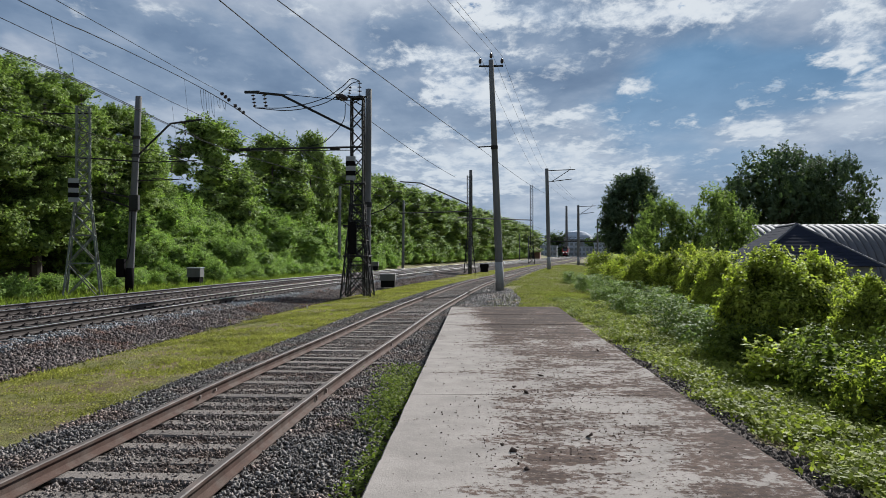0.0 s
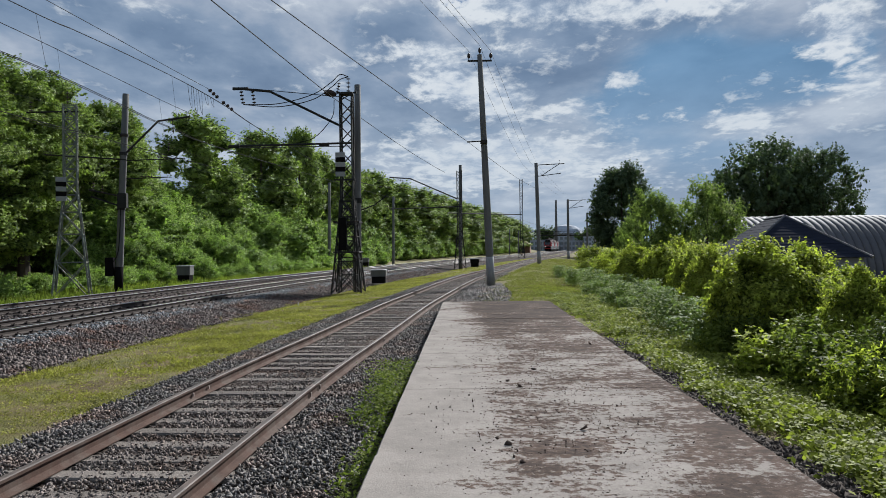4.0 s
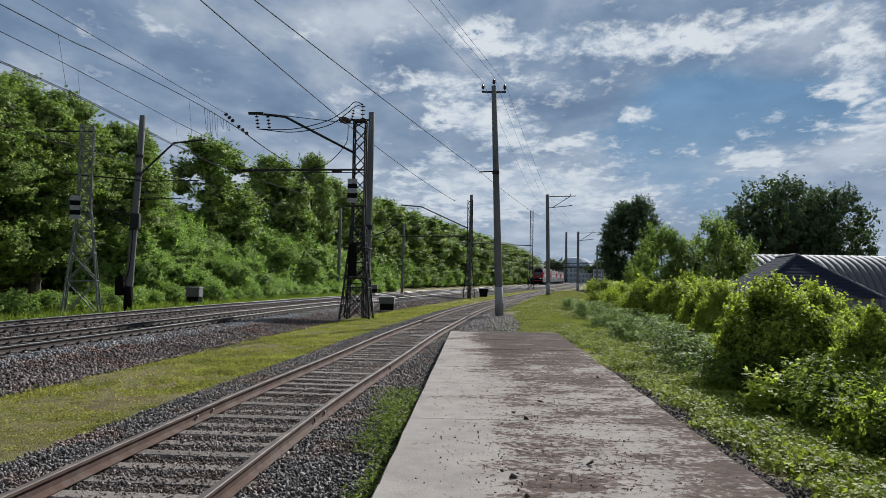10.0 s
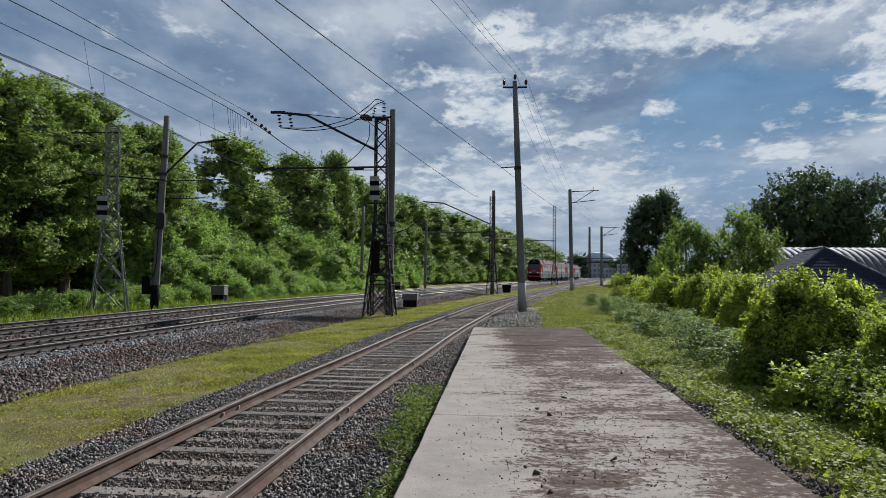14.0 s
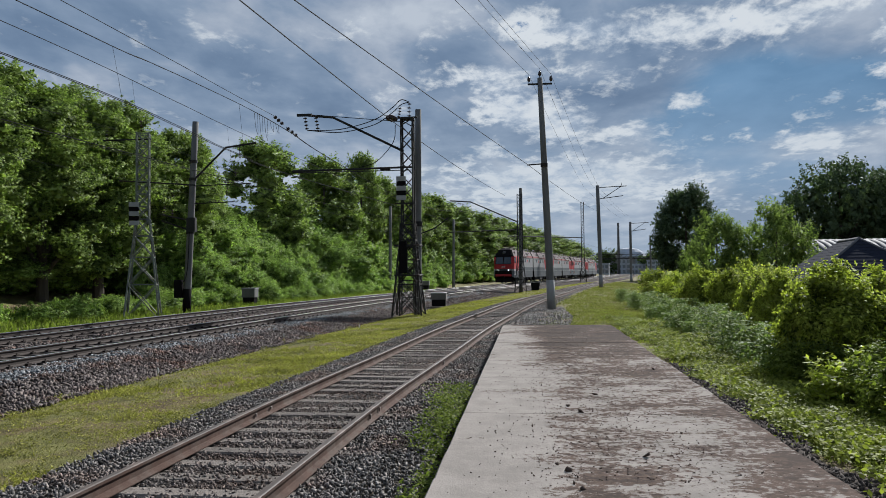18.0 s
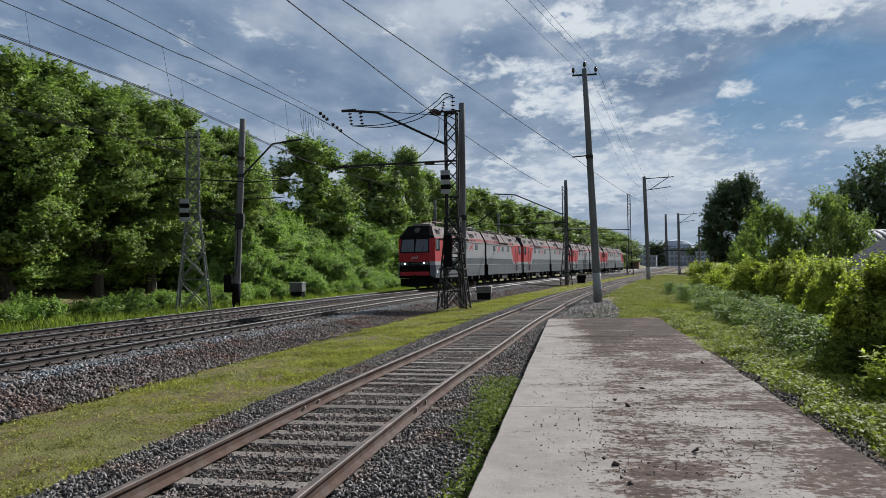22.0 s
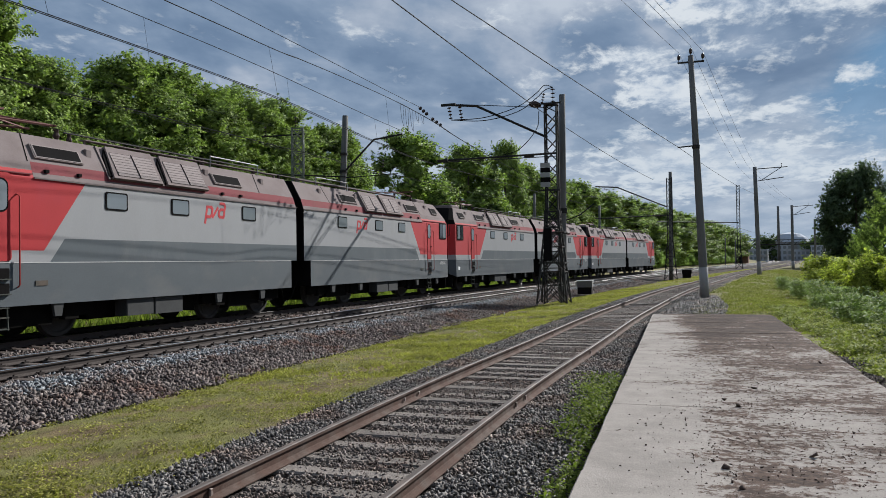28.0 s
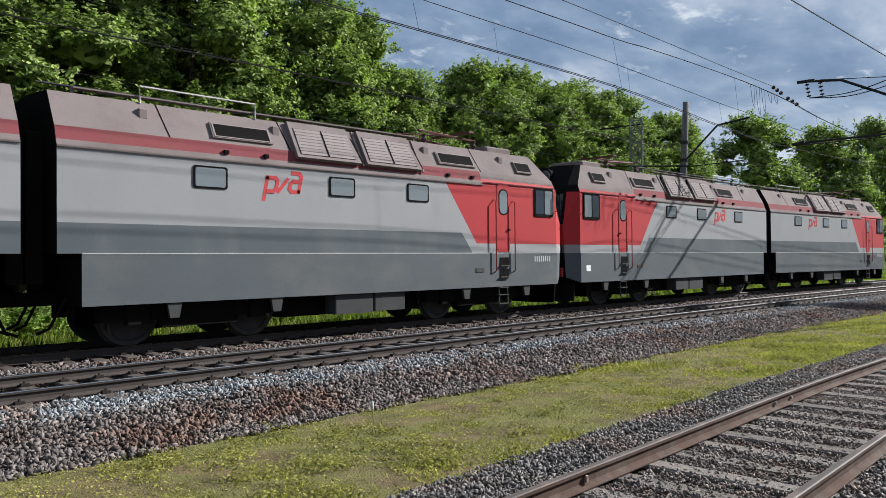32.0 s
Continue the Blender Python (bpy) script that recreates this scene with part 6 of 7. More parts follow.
# ---- plants ----
def leaf_quads(c, n_out, size, rs, spread=1.0, length=1.7, droop=0.25, up=0.35):
    """Leaf blades (four-cornered) at centres c, facing roughly n_out."""
    n = len(c)
    nrm = n_out + rs.normal(0, 0.5, (n, 3)) * spread
    nrm[:, 2] += up
    nrm /= np.linalg.norm(nrm, axis=1, keepdims=True) + 1e-9
    t = rs.normal(size=(n, 3))
    t[:, 2] -= droop
    t -= nrm * np.sum(t * nrm, 1, keepdims=True)
    t /= np.linalg.norm(t, axis=1, keepdims=True) + 1e-9
    b = np.cross(nrm, t)
    s = np.reshape(size, (-1, 1)) * rs.uniform(0.6, 1.35, (n, 1))
    L, W = s * length * 0.5, s * 0.5
    v = np.stack([c - t * L, c + b * W - t * L * 0.1, c + t * L, c - b * W - t * L * 0.1], 1)
    return v.reshape(-1, 3), np.arange(4 * n).reshape(n, 4)


def crown_mesh(lobes, count, size, seed, mat, spray=22, ragged=0.35, core=0.12, length=1.7, gaps=0.3, blocker=0.58):
    """A crown: sprays of leaves over the outside of lobes (centre, radii), a sparse inside of larger leaves, and
    light-blocking balls.
    """
    rs = np.random.RandomState(seed)
    C = np.array([l[0] for l in lobes], float)
    R = np.array([l[1] for l in lobes], float)
    area = R[:, 0] * R[:, 1] + R[:, 0] * R[:, 2] + R[:, 1] * R[:, 2]
    k = rs.choice(len(lobes), int(count / spray * 2.3), p=area / area.sum())
    d = rs.normal(size=(len(k), 3))
    d /= np.linalg.norm(d, axis=1, keepdims=True)
    d[:, 2] = np.where(d[:, 2] < -0.45, -d[:, 2], d[:, 2])
    rad = 1 - 0.34 * rs.uniform(0, 1, (len(k), 1)) ** 1.3 + ragged * rs.uniform(0, 1, (len(k), 1)) ** 3
    p = C[k] + d * R[k] * rad
    q = np.linalg.norm((p[:, None, :] - C[None]) / R[None], axis=2)
    q[np.arange(len(k)), k] = 9
    # gaps between the boughs
    wave = np.zeros(len(k))
    for j in range(7):
        way = rs.normal(size=3)
        wave += np.sin(p @ (way / np.linalg.norm(way)) * (1.1 * 1.3 ** j) * (0.5 / size) ** 0.5 + rs.uniform(0, 6.283))
    keep = (q.min(1) > 0.86) & (wave > np.quantile(wave, gaps))
    p, d = p[keep], d[keep]
    out = d * 0.7
    out[:, 2] += 0.35
    i = np.repeat(np.arange(len(p)), spray)
    out += rs.normal(0, 0.3, out.shape)
    along = rs.uniform(0, 1, (len(i), 1))
    g = rs.normal(0, 1, (len(i), 3)) * size * np.array([1.7, 1.7, 1.0]) * (1.15 - along)
    c = p[i] + g + out[i] * (along * 6.5 - 2.0) * size
    nn = d[i]
    sz = np.full(len(c), size)
    # inside
    m = int(count * core)
    kk = rs.choice(len(lobes), m, p=area / area.sum())
    dd = rs.normal(size=(m, 3))
    dd /= np.linalg.norm(dd, axis=1, keepdims=True)
    c2 = C[kk] + dd * R[kk] * rs.uniform(0.45, 0.76, (m, 1))
    v, f = leaf_quads(np.concatenate([c, c2]), np.concatenate([nn, dd]), np.concatenate([sz, np.full(m, size * 2.8)]), rs, length=length)
    if not blocker:
        return mesh_from("crown", v, f, (mat,))
    # opaque balls added deep inside each lobe, to block light and darken the gaps
    rows, cols = 5, 9
    for cc, rr in zip(C, R):
        lat = (np.arange(rows) + 0.5) / rows * np.pi
        lon = np.arange(cols) / cols * 2 * np.pi
        ball = np.stack([np.outer(np.sin(lat), np.cos(lon)), np.outer(np.sin(lat), np.sin(lon)), np.outer(np.cos(lat), np.ones(cols))], 2).reshape(-1, 3)
        ball = cc + ball * rr * blocker * rs.uniform(0.8, 1.15, (rows * cols, 1))
        i, j = np.meshgrid(np.arange(rows - 1), np.arange(cols), indexing="ij")
        i, j = i.ravel(), j.ravel()
        f = np.concatenate([f, len(v) + np.stack([i * cols + j, (i + 1) * cols + j, (i + 1) * cols + (j + 1) % cols, i * cols + (j + 1) % cols], 1)])
        v = np.concatenate([v, ball])
    return mesh_from("crown", v, f, (mat,))


def tree_lobes(h, w, seed, low=0.1, n=15, flat=0.9, top=0.35, loose=0.0):
    """Lobes of an uneven crown of height h and half width w."""
    r = random.Random(seed)
    out = []
    for i in range(n):
        t = (i + 0.3) / n
        s = w * r.uniform(0.30, 0.46) * (1.1 - top * t)
        reach = max(0, w * math.sin(math.pi * min(0.97, 0.2 + 0.72 * t)) ** 0.6 - s * 0.75) * (1 + loose * r.uniform(-0.3, 0.5))
        a = i * 2.4 + r.uniform(-0.5, 0.5)
        z = h * (low + (0.97 - low) * t ** 0.9) - s * flat * 0.4 * t
        out.append(((math.cos(a) * reach, math.sin(a) * reach, z), (s, s, s * flat * r.uniform(0.8, 1.25))))
    for i in range(5):
        a = r.uniform(0, 6.283)
        d = w * r.uniform(0.05, 0.45)
        s = w * r.uniform(0.10, 0.18)
        out.append(((math.cos(a) * d, math.sin(a) * d, h * r.uniform(0.90, 0.99) - s * 1.4), (s, s, s * 1.7)))
    return out


def bush_lobes(h, w, seed, n=9):
    """A heap of rounded lobes, with shoots standing out of it."""
    r = random.Random(seed)
    out = [((0, 0, h * 0.42), (w * 0.72, w * 0.72, h * 0.5))]
    for i in range(n):
        a = i * 2.4 + r.uniform(-0.4, 0.4)
        d = w * r.uniform(0.25, 0.68)
        s = w * r.uniform(0.30, 0.44)
        z = h * (0.80 - 0.62 * (d / w) ** 1.5) * r.uniform(0.75, 1.08)
        out.append(((math.cos(a) * d, math.sin(a) * d, z), (s, s, s * r.uniform(0.75, 1.1))))
    for i in range(12):
        a, d = r.uniform(0, 6.283), w * r.uniform(0, 0.85)
        z = h * (0.93 - 0.5 * (d / w) ** 2) * r.uniform(0.92, 1.05)
        out.append(((math.cos(a) * d, math.sin(a) * d, z), (w * 0.09, w * 0.09, h * r.uniform(0.07, 0.12))))
    return out


def trunk_geo(h, r0, lobes, seed, limbs=9):
    """A tapered trunk with limbs that reach into the lobes."""
    r = random.Random(seed)
    g = Geo()
    top = (r.uniform(-0.2, 0.2), r.uniform(-0.2, 0.2), h * 0.8)
    g.tube([(0, 0, -0.3), (top[0] * 0.2, top[1] * 0.2, h * 0.2), (top[0] * 0.6, top[1] * 0.6, h * 0.5), top], [r0 * 1.25, r0, r0 * 0.6, r0 * 0.18], 8)
    for c, s in lobes[1:limbs + 1]:
        z = max(h * 0.12, c[2] - 0.6 * math.hypot(c[0], c[1]) - 0.15 * h)
        g.tube([(0, 0, z), (c[0] * 0.45, c[1] * 0.45, z + (c[2] - z) * 0.55), (c[0] * 0.8, c[1] * 0.8, z + (c[2] - z) * 0.85), (c[0] * 1.1, c[1] * 1.1, c[2] + s[2] * 0.5)], [r0 * 0.5, r0 * 0.36, r0 * 0.22, r0 * 0.06], 5)
    return g


def tree_kind(h, w, seed, count, size, leaf, low=0.1, **kw):
    ck = {k: kw.pop(k) for k in ("spray", "ragged", "core", "length", "gaps", "blocker") if k in kw}
    lobes = tree_lobes(h, w, seed, low, **kw)
    return crown_mesh(lobes, count, size, seed, leaf, **ck), trunk_geo(h, 0.017 * h + 0.04, lobes, seed).mesh("trunk", M["bark"])


def bush_kind(h, w, seed, count, size, leaf, **kw):
    lobes = bush_lobes(h, w, seed)
    return crown_mesh(lobes, count, size, seed, leaf, **kw), trunk_geo(h, 0.012 * h + 0.015, lobes, seed, 6).mesh("trunk", M["bark"])


def plant(name, kind, x, y, z, scale, turn, label, category, group):
    root = empty(name, pose(x, y, z, 0, 0, turn), label, category, group)
    root.scale = (scale[0], scale[0], scale[1])
    part("trunk", kind[1], None, root)
    part("crown", kind[0], None, root)
    return root


# way along the far track, metres beyond it, height of the top, half width
WOOD_NEAR = [(-22, 13, 14, 3.4), (-15, 14, 14, 3.4), (-8, 13, 14, 3.4), (-1, 14.5, 14.5, 3.4), (5, 13, 14, 3.4), (10.2, 13, 14.3, 3.2), (14, 15.2, 15, 3.2), (15.8, 12.2, 14.2, 2.8), (19.8, 14.2, 15, 3), (22, 12.6, 13.6, 2.6), (25.2, 14.6, 14.2, 2.8), (27.5, 12.8, 11.4, 2.2), (30.5, 15, 10.7, 2.4), (33.3, 12.8, 12.5, 2.6), (37.8, 14.8, 13.8, 2.8), (39, 12.2, 11.7, 2.4), (43, 14.6, 13.3, 2.8), (43.6, 12.2, 12.2, 2.4), (47.8, 14.2, 13.3, 2.8), (53, 13.4, 12.3, 2.7), (58.8, 15.2, 12.6, 1.7), (60.2, 15.8, 9.6, 2.0)]
WOOD_FAR = [(70.8, 15, 14.5, 3.2), (87.5, 16.2, 15.2, 3.4), (96.5, 15, 16.9, 2.3), (92, 18, 13.5, 3.2), (104.8, 16, 14.9, 3.4), (111.3, 15, 14.4, 3.4), (117, 14.5, 14, 3.4), (122.5, 13.6, 13.8, 3.6)]
WOOD_FAR += [(122.5 + 8.5 * k + 0.9 * k * k, 13.8 - 0.1 * k, 13.6 - 0.12 * k, 4.2 + 0.25 * k) for k in range(1, 11)]
# metres beyond the far track, height, spacing along it
# the last row, out of sight behind the trees, is added to block light
BUSH_ROWS = [(7.6, 1.15, 2.1), (9.6, 2.7, 3.0), (11.7, 4.6, 3.6), (14.0, 6.0, 4.4), (17.5, 7.5, 5.5)]


def build_left_wood():
    """The wooded bank beyond the tracks."""
    near = [tree_kind(13.5, 2.9, s, 48000, 0.085, M["leaf_tree"], 0.16, n=24, top=0.25, core=0.3, spray=34, ragged=0.55) for s in (1, 2, 3)]
    far = [tree_kind(13.5, 3.3, s, 18000, 0.14, M["leaf_tree"], 0.08, n=24, core=0.3, spray=26) for s in (11, 12, 13)]
    # bushes by their height: height, half width, kinds near and far
    bush_sizes = [(1.3, 1.7, [bush_kind(1.3, 1.7, q, 9000, 0.055, M["leaf_bush"], core=0.3, spray=24) for q in (21, 22)], [bush_kind(1.3, 1.7, 31, 3000, 0.10, M["leaf_bush"], core=0.3)]),
                  (3.4, 2.1, [bush_kind(3.4, 2.1, q, 15000, 0.066, M["leaf_bush"], core=0.3, spray=30) for q in (23, 24)], [bush_kind(3.4, 2.2, 32, 6000, 0.12, M["leaf_bush"], core=0.3)]),
                  (6.3, 2.9, [bush_kind(6.3, 2.9, q, 26000, 0.075, M["leaf_bush"], core=0.3, spray=34) for q in (25, 26)], [bush_kind(6.3, 2.9, 33, 9000, 0.13, M["leaf_bush"], core=0.3)])]
    r = random.Random(3)
    for T, kinds in ((WOOD_NEAR, near), (WOOD_FAR, far)):
        for i, (s, off, top, w) in enumerate(T):
            x, y, a = FAR.at(s, -off)
            z = ground_z(float(x), float(y)) - 0.1
            k = kinds[i % 3]
            ref = 2.9 if kinds is near else 3.3
            plant("tree", k, float(x), float(y), z, (w / ref * 1.3, (top - z) / 13.3), r.uniform(0, 360), "leafy green broadleaf tree on the wooded bank", "tree", "trees on the bank")
    for off, hh, step in BUSH_ROWS:
        s = -10.0 + off * 0.3
        while s < 300:
            if not (s > 110 and off < 9) and not (s < 46 and 9 < off < 13):
                x, y, a = FAR.at(s + r.uniform(-0.8, 0.8), -(off + r.uniform(-0.5, 0.5)))
                h = hh * r.uniform(0.75, 1.2)
                if off < 9 and s < 48:
                    h *= 0.75
                if off > 9 and s < 48:
                    h *= 0.4
                kh, kw, close, distant = min(bush_sizes, key=lambda q: abs(math.log(q[0] / h)))
                half = max(1.4, h * 0.62 * r.uniform(1.0, 1.25), step * 0.62)
                plant("bush", r.choice(close if s < 80 else distant), float(x), float(y), ground_z(float(x), float(y)) - 0.15, (half / kw, h / kh), r.uniform(0, 360), "dense bright green bush on the bank", "bush", "bushes on the bank")
            s += step * (1 if s < 80 else 1.8)


# x, y, top, half width
RIGHT_BUSHES = [(5.45, 14.5, 1.92, 1.15), (6.35, 12.6, 1.45, 0.85), (7.7, 12.4, 1.15, 1.0), (7.3, 15.2, 1.35, 1.1), (5.0, 11.6, 0.75, 0.6), (5.9, 10.4, 0.85, 0.75), (7.4, 10.6, 1.1, 0.9), (9.0, 14, 1.15, 1.1), (6.2, 19.8, 1.75, 0.85), (7.8, 20.6, 1.5, 1.1), (9.6, 19.5, 1.1, 1.2), (7.6, 26.5, 1.65, 0.9), (9.2, 27.5, 1.6, 1.2), (8.2, 32.5, 1.9, 1.1), (9.9, 34, 2.0, 1.3), (11.2, 26, 1.9, 1.3), (8.6, 39, 2.0, 1.3), (11, 40, 2.3, 1.4)]
BIG_TREES = [(33, 165, 18.8, 6.6, 0), (52.0, 135, 19.6, 8.6, 1), (47.5, 138, 15.5, 5.5, 2), (61.5, 135, 18.6, 5.9, 2), (57.5, 139, 16.5, 6.5, 0), (72, 150, 9.5, 2.0, 0)]
M["herb_bright"] = leaf_material("herb_bright", (0.065, 0.08, 0.016), (0.35, 0.37, 0.072), 0.38)
M["meadow"] = leaf_material("meadow", (0.08, 0.082, 0.026), (0.30, 0.295, 0.09), 0.3)
M["leaf_low"] = leaf_material("leaf_low", (0.03, 0.05, 0.010), (0.25, 0.29, 0.062), 0.4)
M["leaf_light"] = leaf_material("leaf_light", (0.05, 0.075, 0.025), (0.25, 0.30, 0.10), 0.5)


def build_right_side():
    r = random.Random(9)
    kinds = [bush_kind(2.2, 1.15, s, 34000, 0.040, M["leaf_sunny"], spray=20, length=2.0, core=0.3) for s in (41, 42)]
    mid = [bush_kind(2.2, 1.15, s, 11000, 0.06, M["leaf_sunny"], spray=20, core=0.3) for s in (51, 52)]
    low = [bush_kind(2.2, 1.15, s, 9000, 0.05, M["leaf_low"], spray=12, ragged=0.8, length=2.2, core=0.05) for s in (45, 46)]
    for i, (x, y, top, w) in enumerate(RIGHT_BUSHES):
        z = ground_z(x, y) - 0.1
        k = (low[i % 2] if top < 1.2 and y < 12 else kinds[i % 2]) if y < 22 else mid[i % 2]
        plant("bush", k, x, y, z, (w / 1.2, (top - z) / 2.4), r.uniform(0, 360), "bushy shrub with yellow-green leafy shoots beside the platform", "bush", "bushes beside the platform")
    shoot = [bush_kind(0.9, 0.4, s, 1500, 0.040, M["leaf_sunny"] if s == 43 else M["leaf_low"], spray=9, ragged=1.0, length=2.2) for s in (43, 44)]
    for i in range(26):
        y = 7.5 + i * 0.3 + r.uniform(-0.3, 0.3)
        x = 4.5 + r.uniform(0, 2.4)
        plant("bush", shoot[i % 2], x, y, ground_z(x, y) - 0.05, (r.uniform(0.8, 1.2), r.uniform(0.6, 1.1)), r.uniform(0, 360), "low leafy shoot growing below the bushes", "bush", "undergrowth shoots")
    # young trees behind them
    sap = [tree_kind(7.4, 2.6, s, 9000, 0.105, M["leaf_light"], 0.05, n=18, loose=0.3, ragged=0.6, core=0.05, blocker=0) for s in (61, 62)]
    for x, y, top, w, k in ((16.6, 70, 6.7, 2.3, 0), (20.2, 66, 7.1, 2.5, 1), (22.6, 68, 5.6, 2.2, 0), (16.0, 76, 4.6, 1.4, 1), (18.4, 69, 5.6, 2.2, 0)):
        z = ground_z(x, y) - 0.1
        plant("tree", sap[k], x, y, z, (w / 2.6, (top - z) / 7.4), r.uniform(0, 360), "young light green tree behind the bushes", "tree", "young trees")
    # dark tall trees far off
    big = [tree_kind(19, 6.6, 71, 34000, 0.20, M["leaf_dark"], 0.1, n=24, top=0.25, spray=30, core=0.12, gaps=0.38), tree_kind(19, 8.4, 72, 22000, 0.22, M["leaf_dark"], 0.34, n=24, top=0.2, flat=0.62, loose=0.25, core=0.06, gaps=0.45, blocker=0, spray=34), tree_kind(19, 6.8, 73, 17000, 0.22, M["leaf_dark"], 0.28, n=20, top=0.2, flat=0.62, loose=0.35, core=0.05, gaps=0.45, blocker=0, spray=34)]
    for x, y, top, w, k in BIG_TREES:
        plant("tree", big[k], x, y, ground_z(x, y) - 0.1, (w / (6.6, 8.4, 6.8)[k], (top + 1.5) / 19), r.uniform(0, 360), "tall dark tree against the bright sky", "tree", "tall dark trees")
    hedge = [bush_kind(3.0, 2.0, s, 6000, 0.10, M["leaf_sunny"]) for s in (81, 82)]
    for i in range(34):
        y = 44 + i * 3.6
        for row in range(2):
            x = float(SIDING.x(min(y, 300))) + 9.0 + min(3.0, max(0, y - 60) * 0.05) + row * 4.5 + r.uniform(-1, 1) + max(0, (60 - y)) * 0.05
            plant("bush", hedge[(i + row) % 2], x, y, ground_z(x, y) - 0.2, (r.uniform(0.65, 1.1), r.uniform(0.45, 0.85) + 0.2 * row), r.uniform(0, 360), "yellow-green bush in the overgrown strip", "bush", "overgrown strip")


def blades(name, x, y, h, mat, seed, label, width=0.012, lean=0.5, base=None):
    """Upright grass blades, three-cornered, joined."""
    rs = np.random.RandomState(seed)
    n = len(x)
    z = zs(x, y) - 0.01 if base is None else base
    a = rs.uniform(0, 2 * np.pi, n)
    hh = h * rs.uniform(0.5, 1.4, n)
    w = width * rs.uniform(0.7, 1.4, n)
    lx, ly = rs.normal(0, lean, n) * hh, rs.normal(0, lean, n) * hh
    p = np.c_[x, y, z]
    d = np.c_[np.cos(a), np.sin(a), np.zeros(n)] * w[:, None]
    v = np.stack([p - d, p + d, p + np.c_[lx, ly, hh]], 1).reshape(-1, 3)
    me = mesh_from(name, v, np.arange(3 * n).reshape(n, 3), (mat,))
    return tagged(new(name, me), label, "grass", kind="stuff")


def tufted(n, y0, y1, lo, hi, seed, power, tuft=9, spread=0.09):
    x, y = scatter(n // tuft, y0, y1, lo, hi, seed, power)
    r = np.random.RandomState(seed + 1)
    x, y = np.repeat(x, tuft), np.repeat(y, tuft)
    return x + r.normal(0, spread, len(x)), y + r.normal(0, spread, len(y))


def patchy(x, y, seed, share=0.6):
    """Keep the places that fall in patches, by a few crossing waves."""
    r = np.random.RandomState(seed)
    f = np.zeros(len(x))
    for k in range(14):
        a, w = r.uniform(0, 6.283), 1.2 * 1.27 ** k
        f += np.sin((x * np.cos(a) + y * np.sin(a) * 0.6) * w + r.uniform(0, 6.283)) / (1 + 0.06 * k)
    keep = f > np.quantile(f, 1 - share)
    keep |= r.uniform(0, 1, len(x)) < 0.1
    return x[keep], y[keep]


def thin_side(x, y, seed, share=0.75):
    """Sparser towards the main line's stone slope."""
    a, b = FAR.x(y) + GAP + 3.05, SIDING.x(y) - 1.85
    u = np.clip((x - a) / (b - a), 0, 1)
    keep = np.random.RandomState(seed).uniform(0, 1, len(x)) > share * (1 - u) ** 0.8
    return x[keep], y[keep]


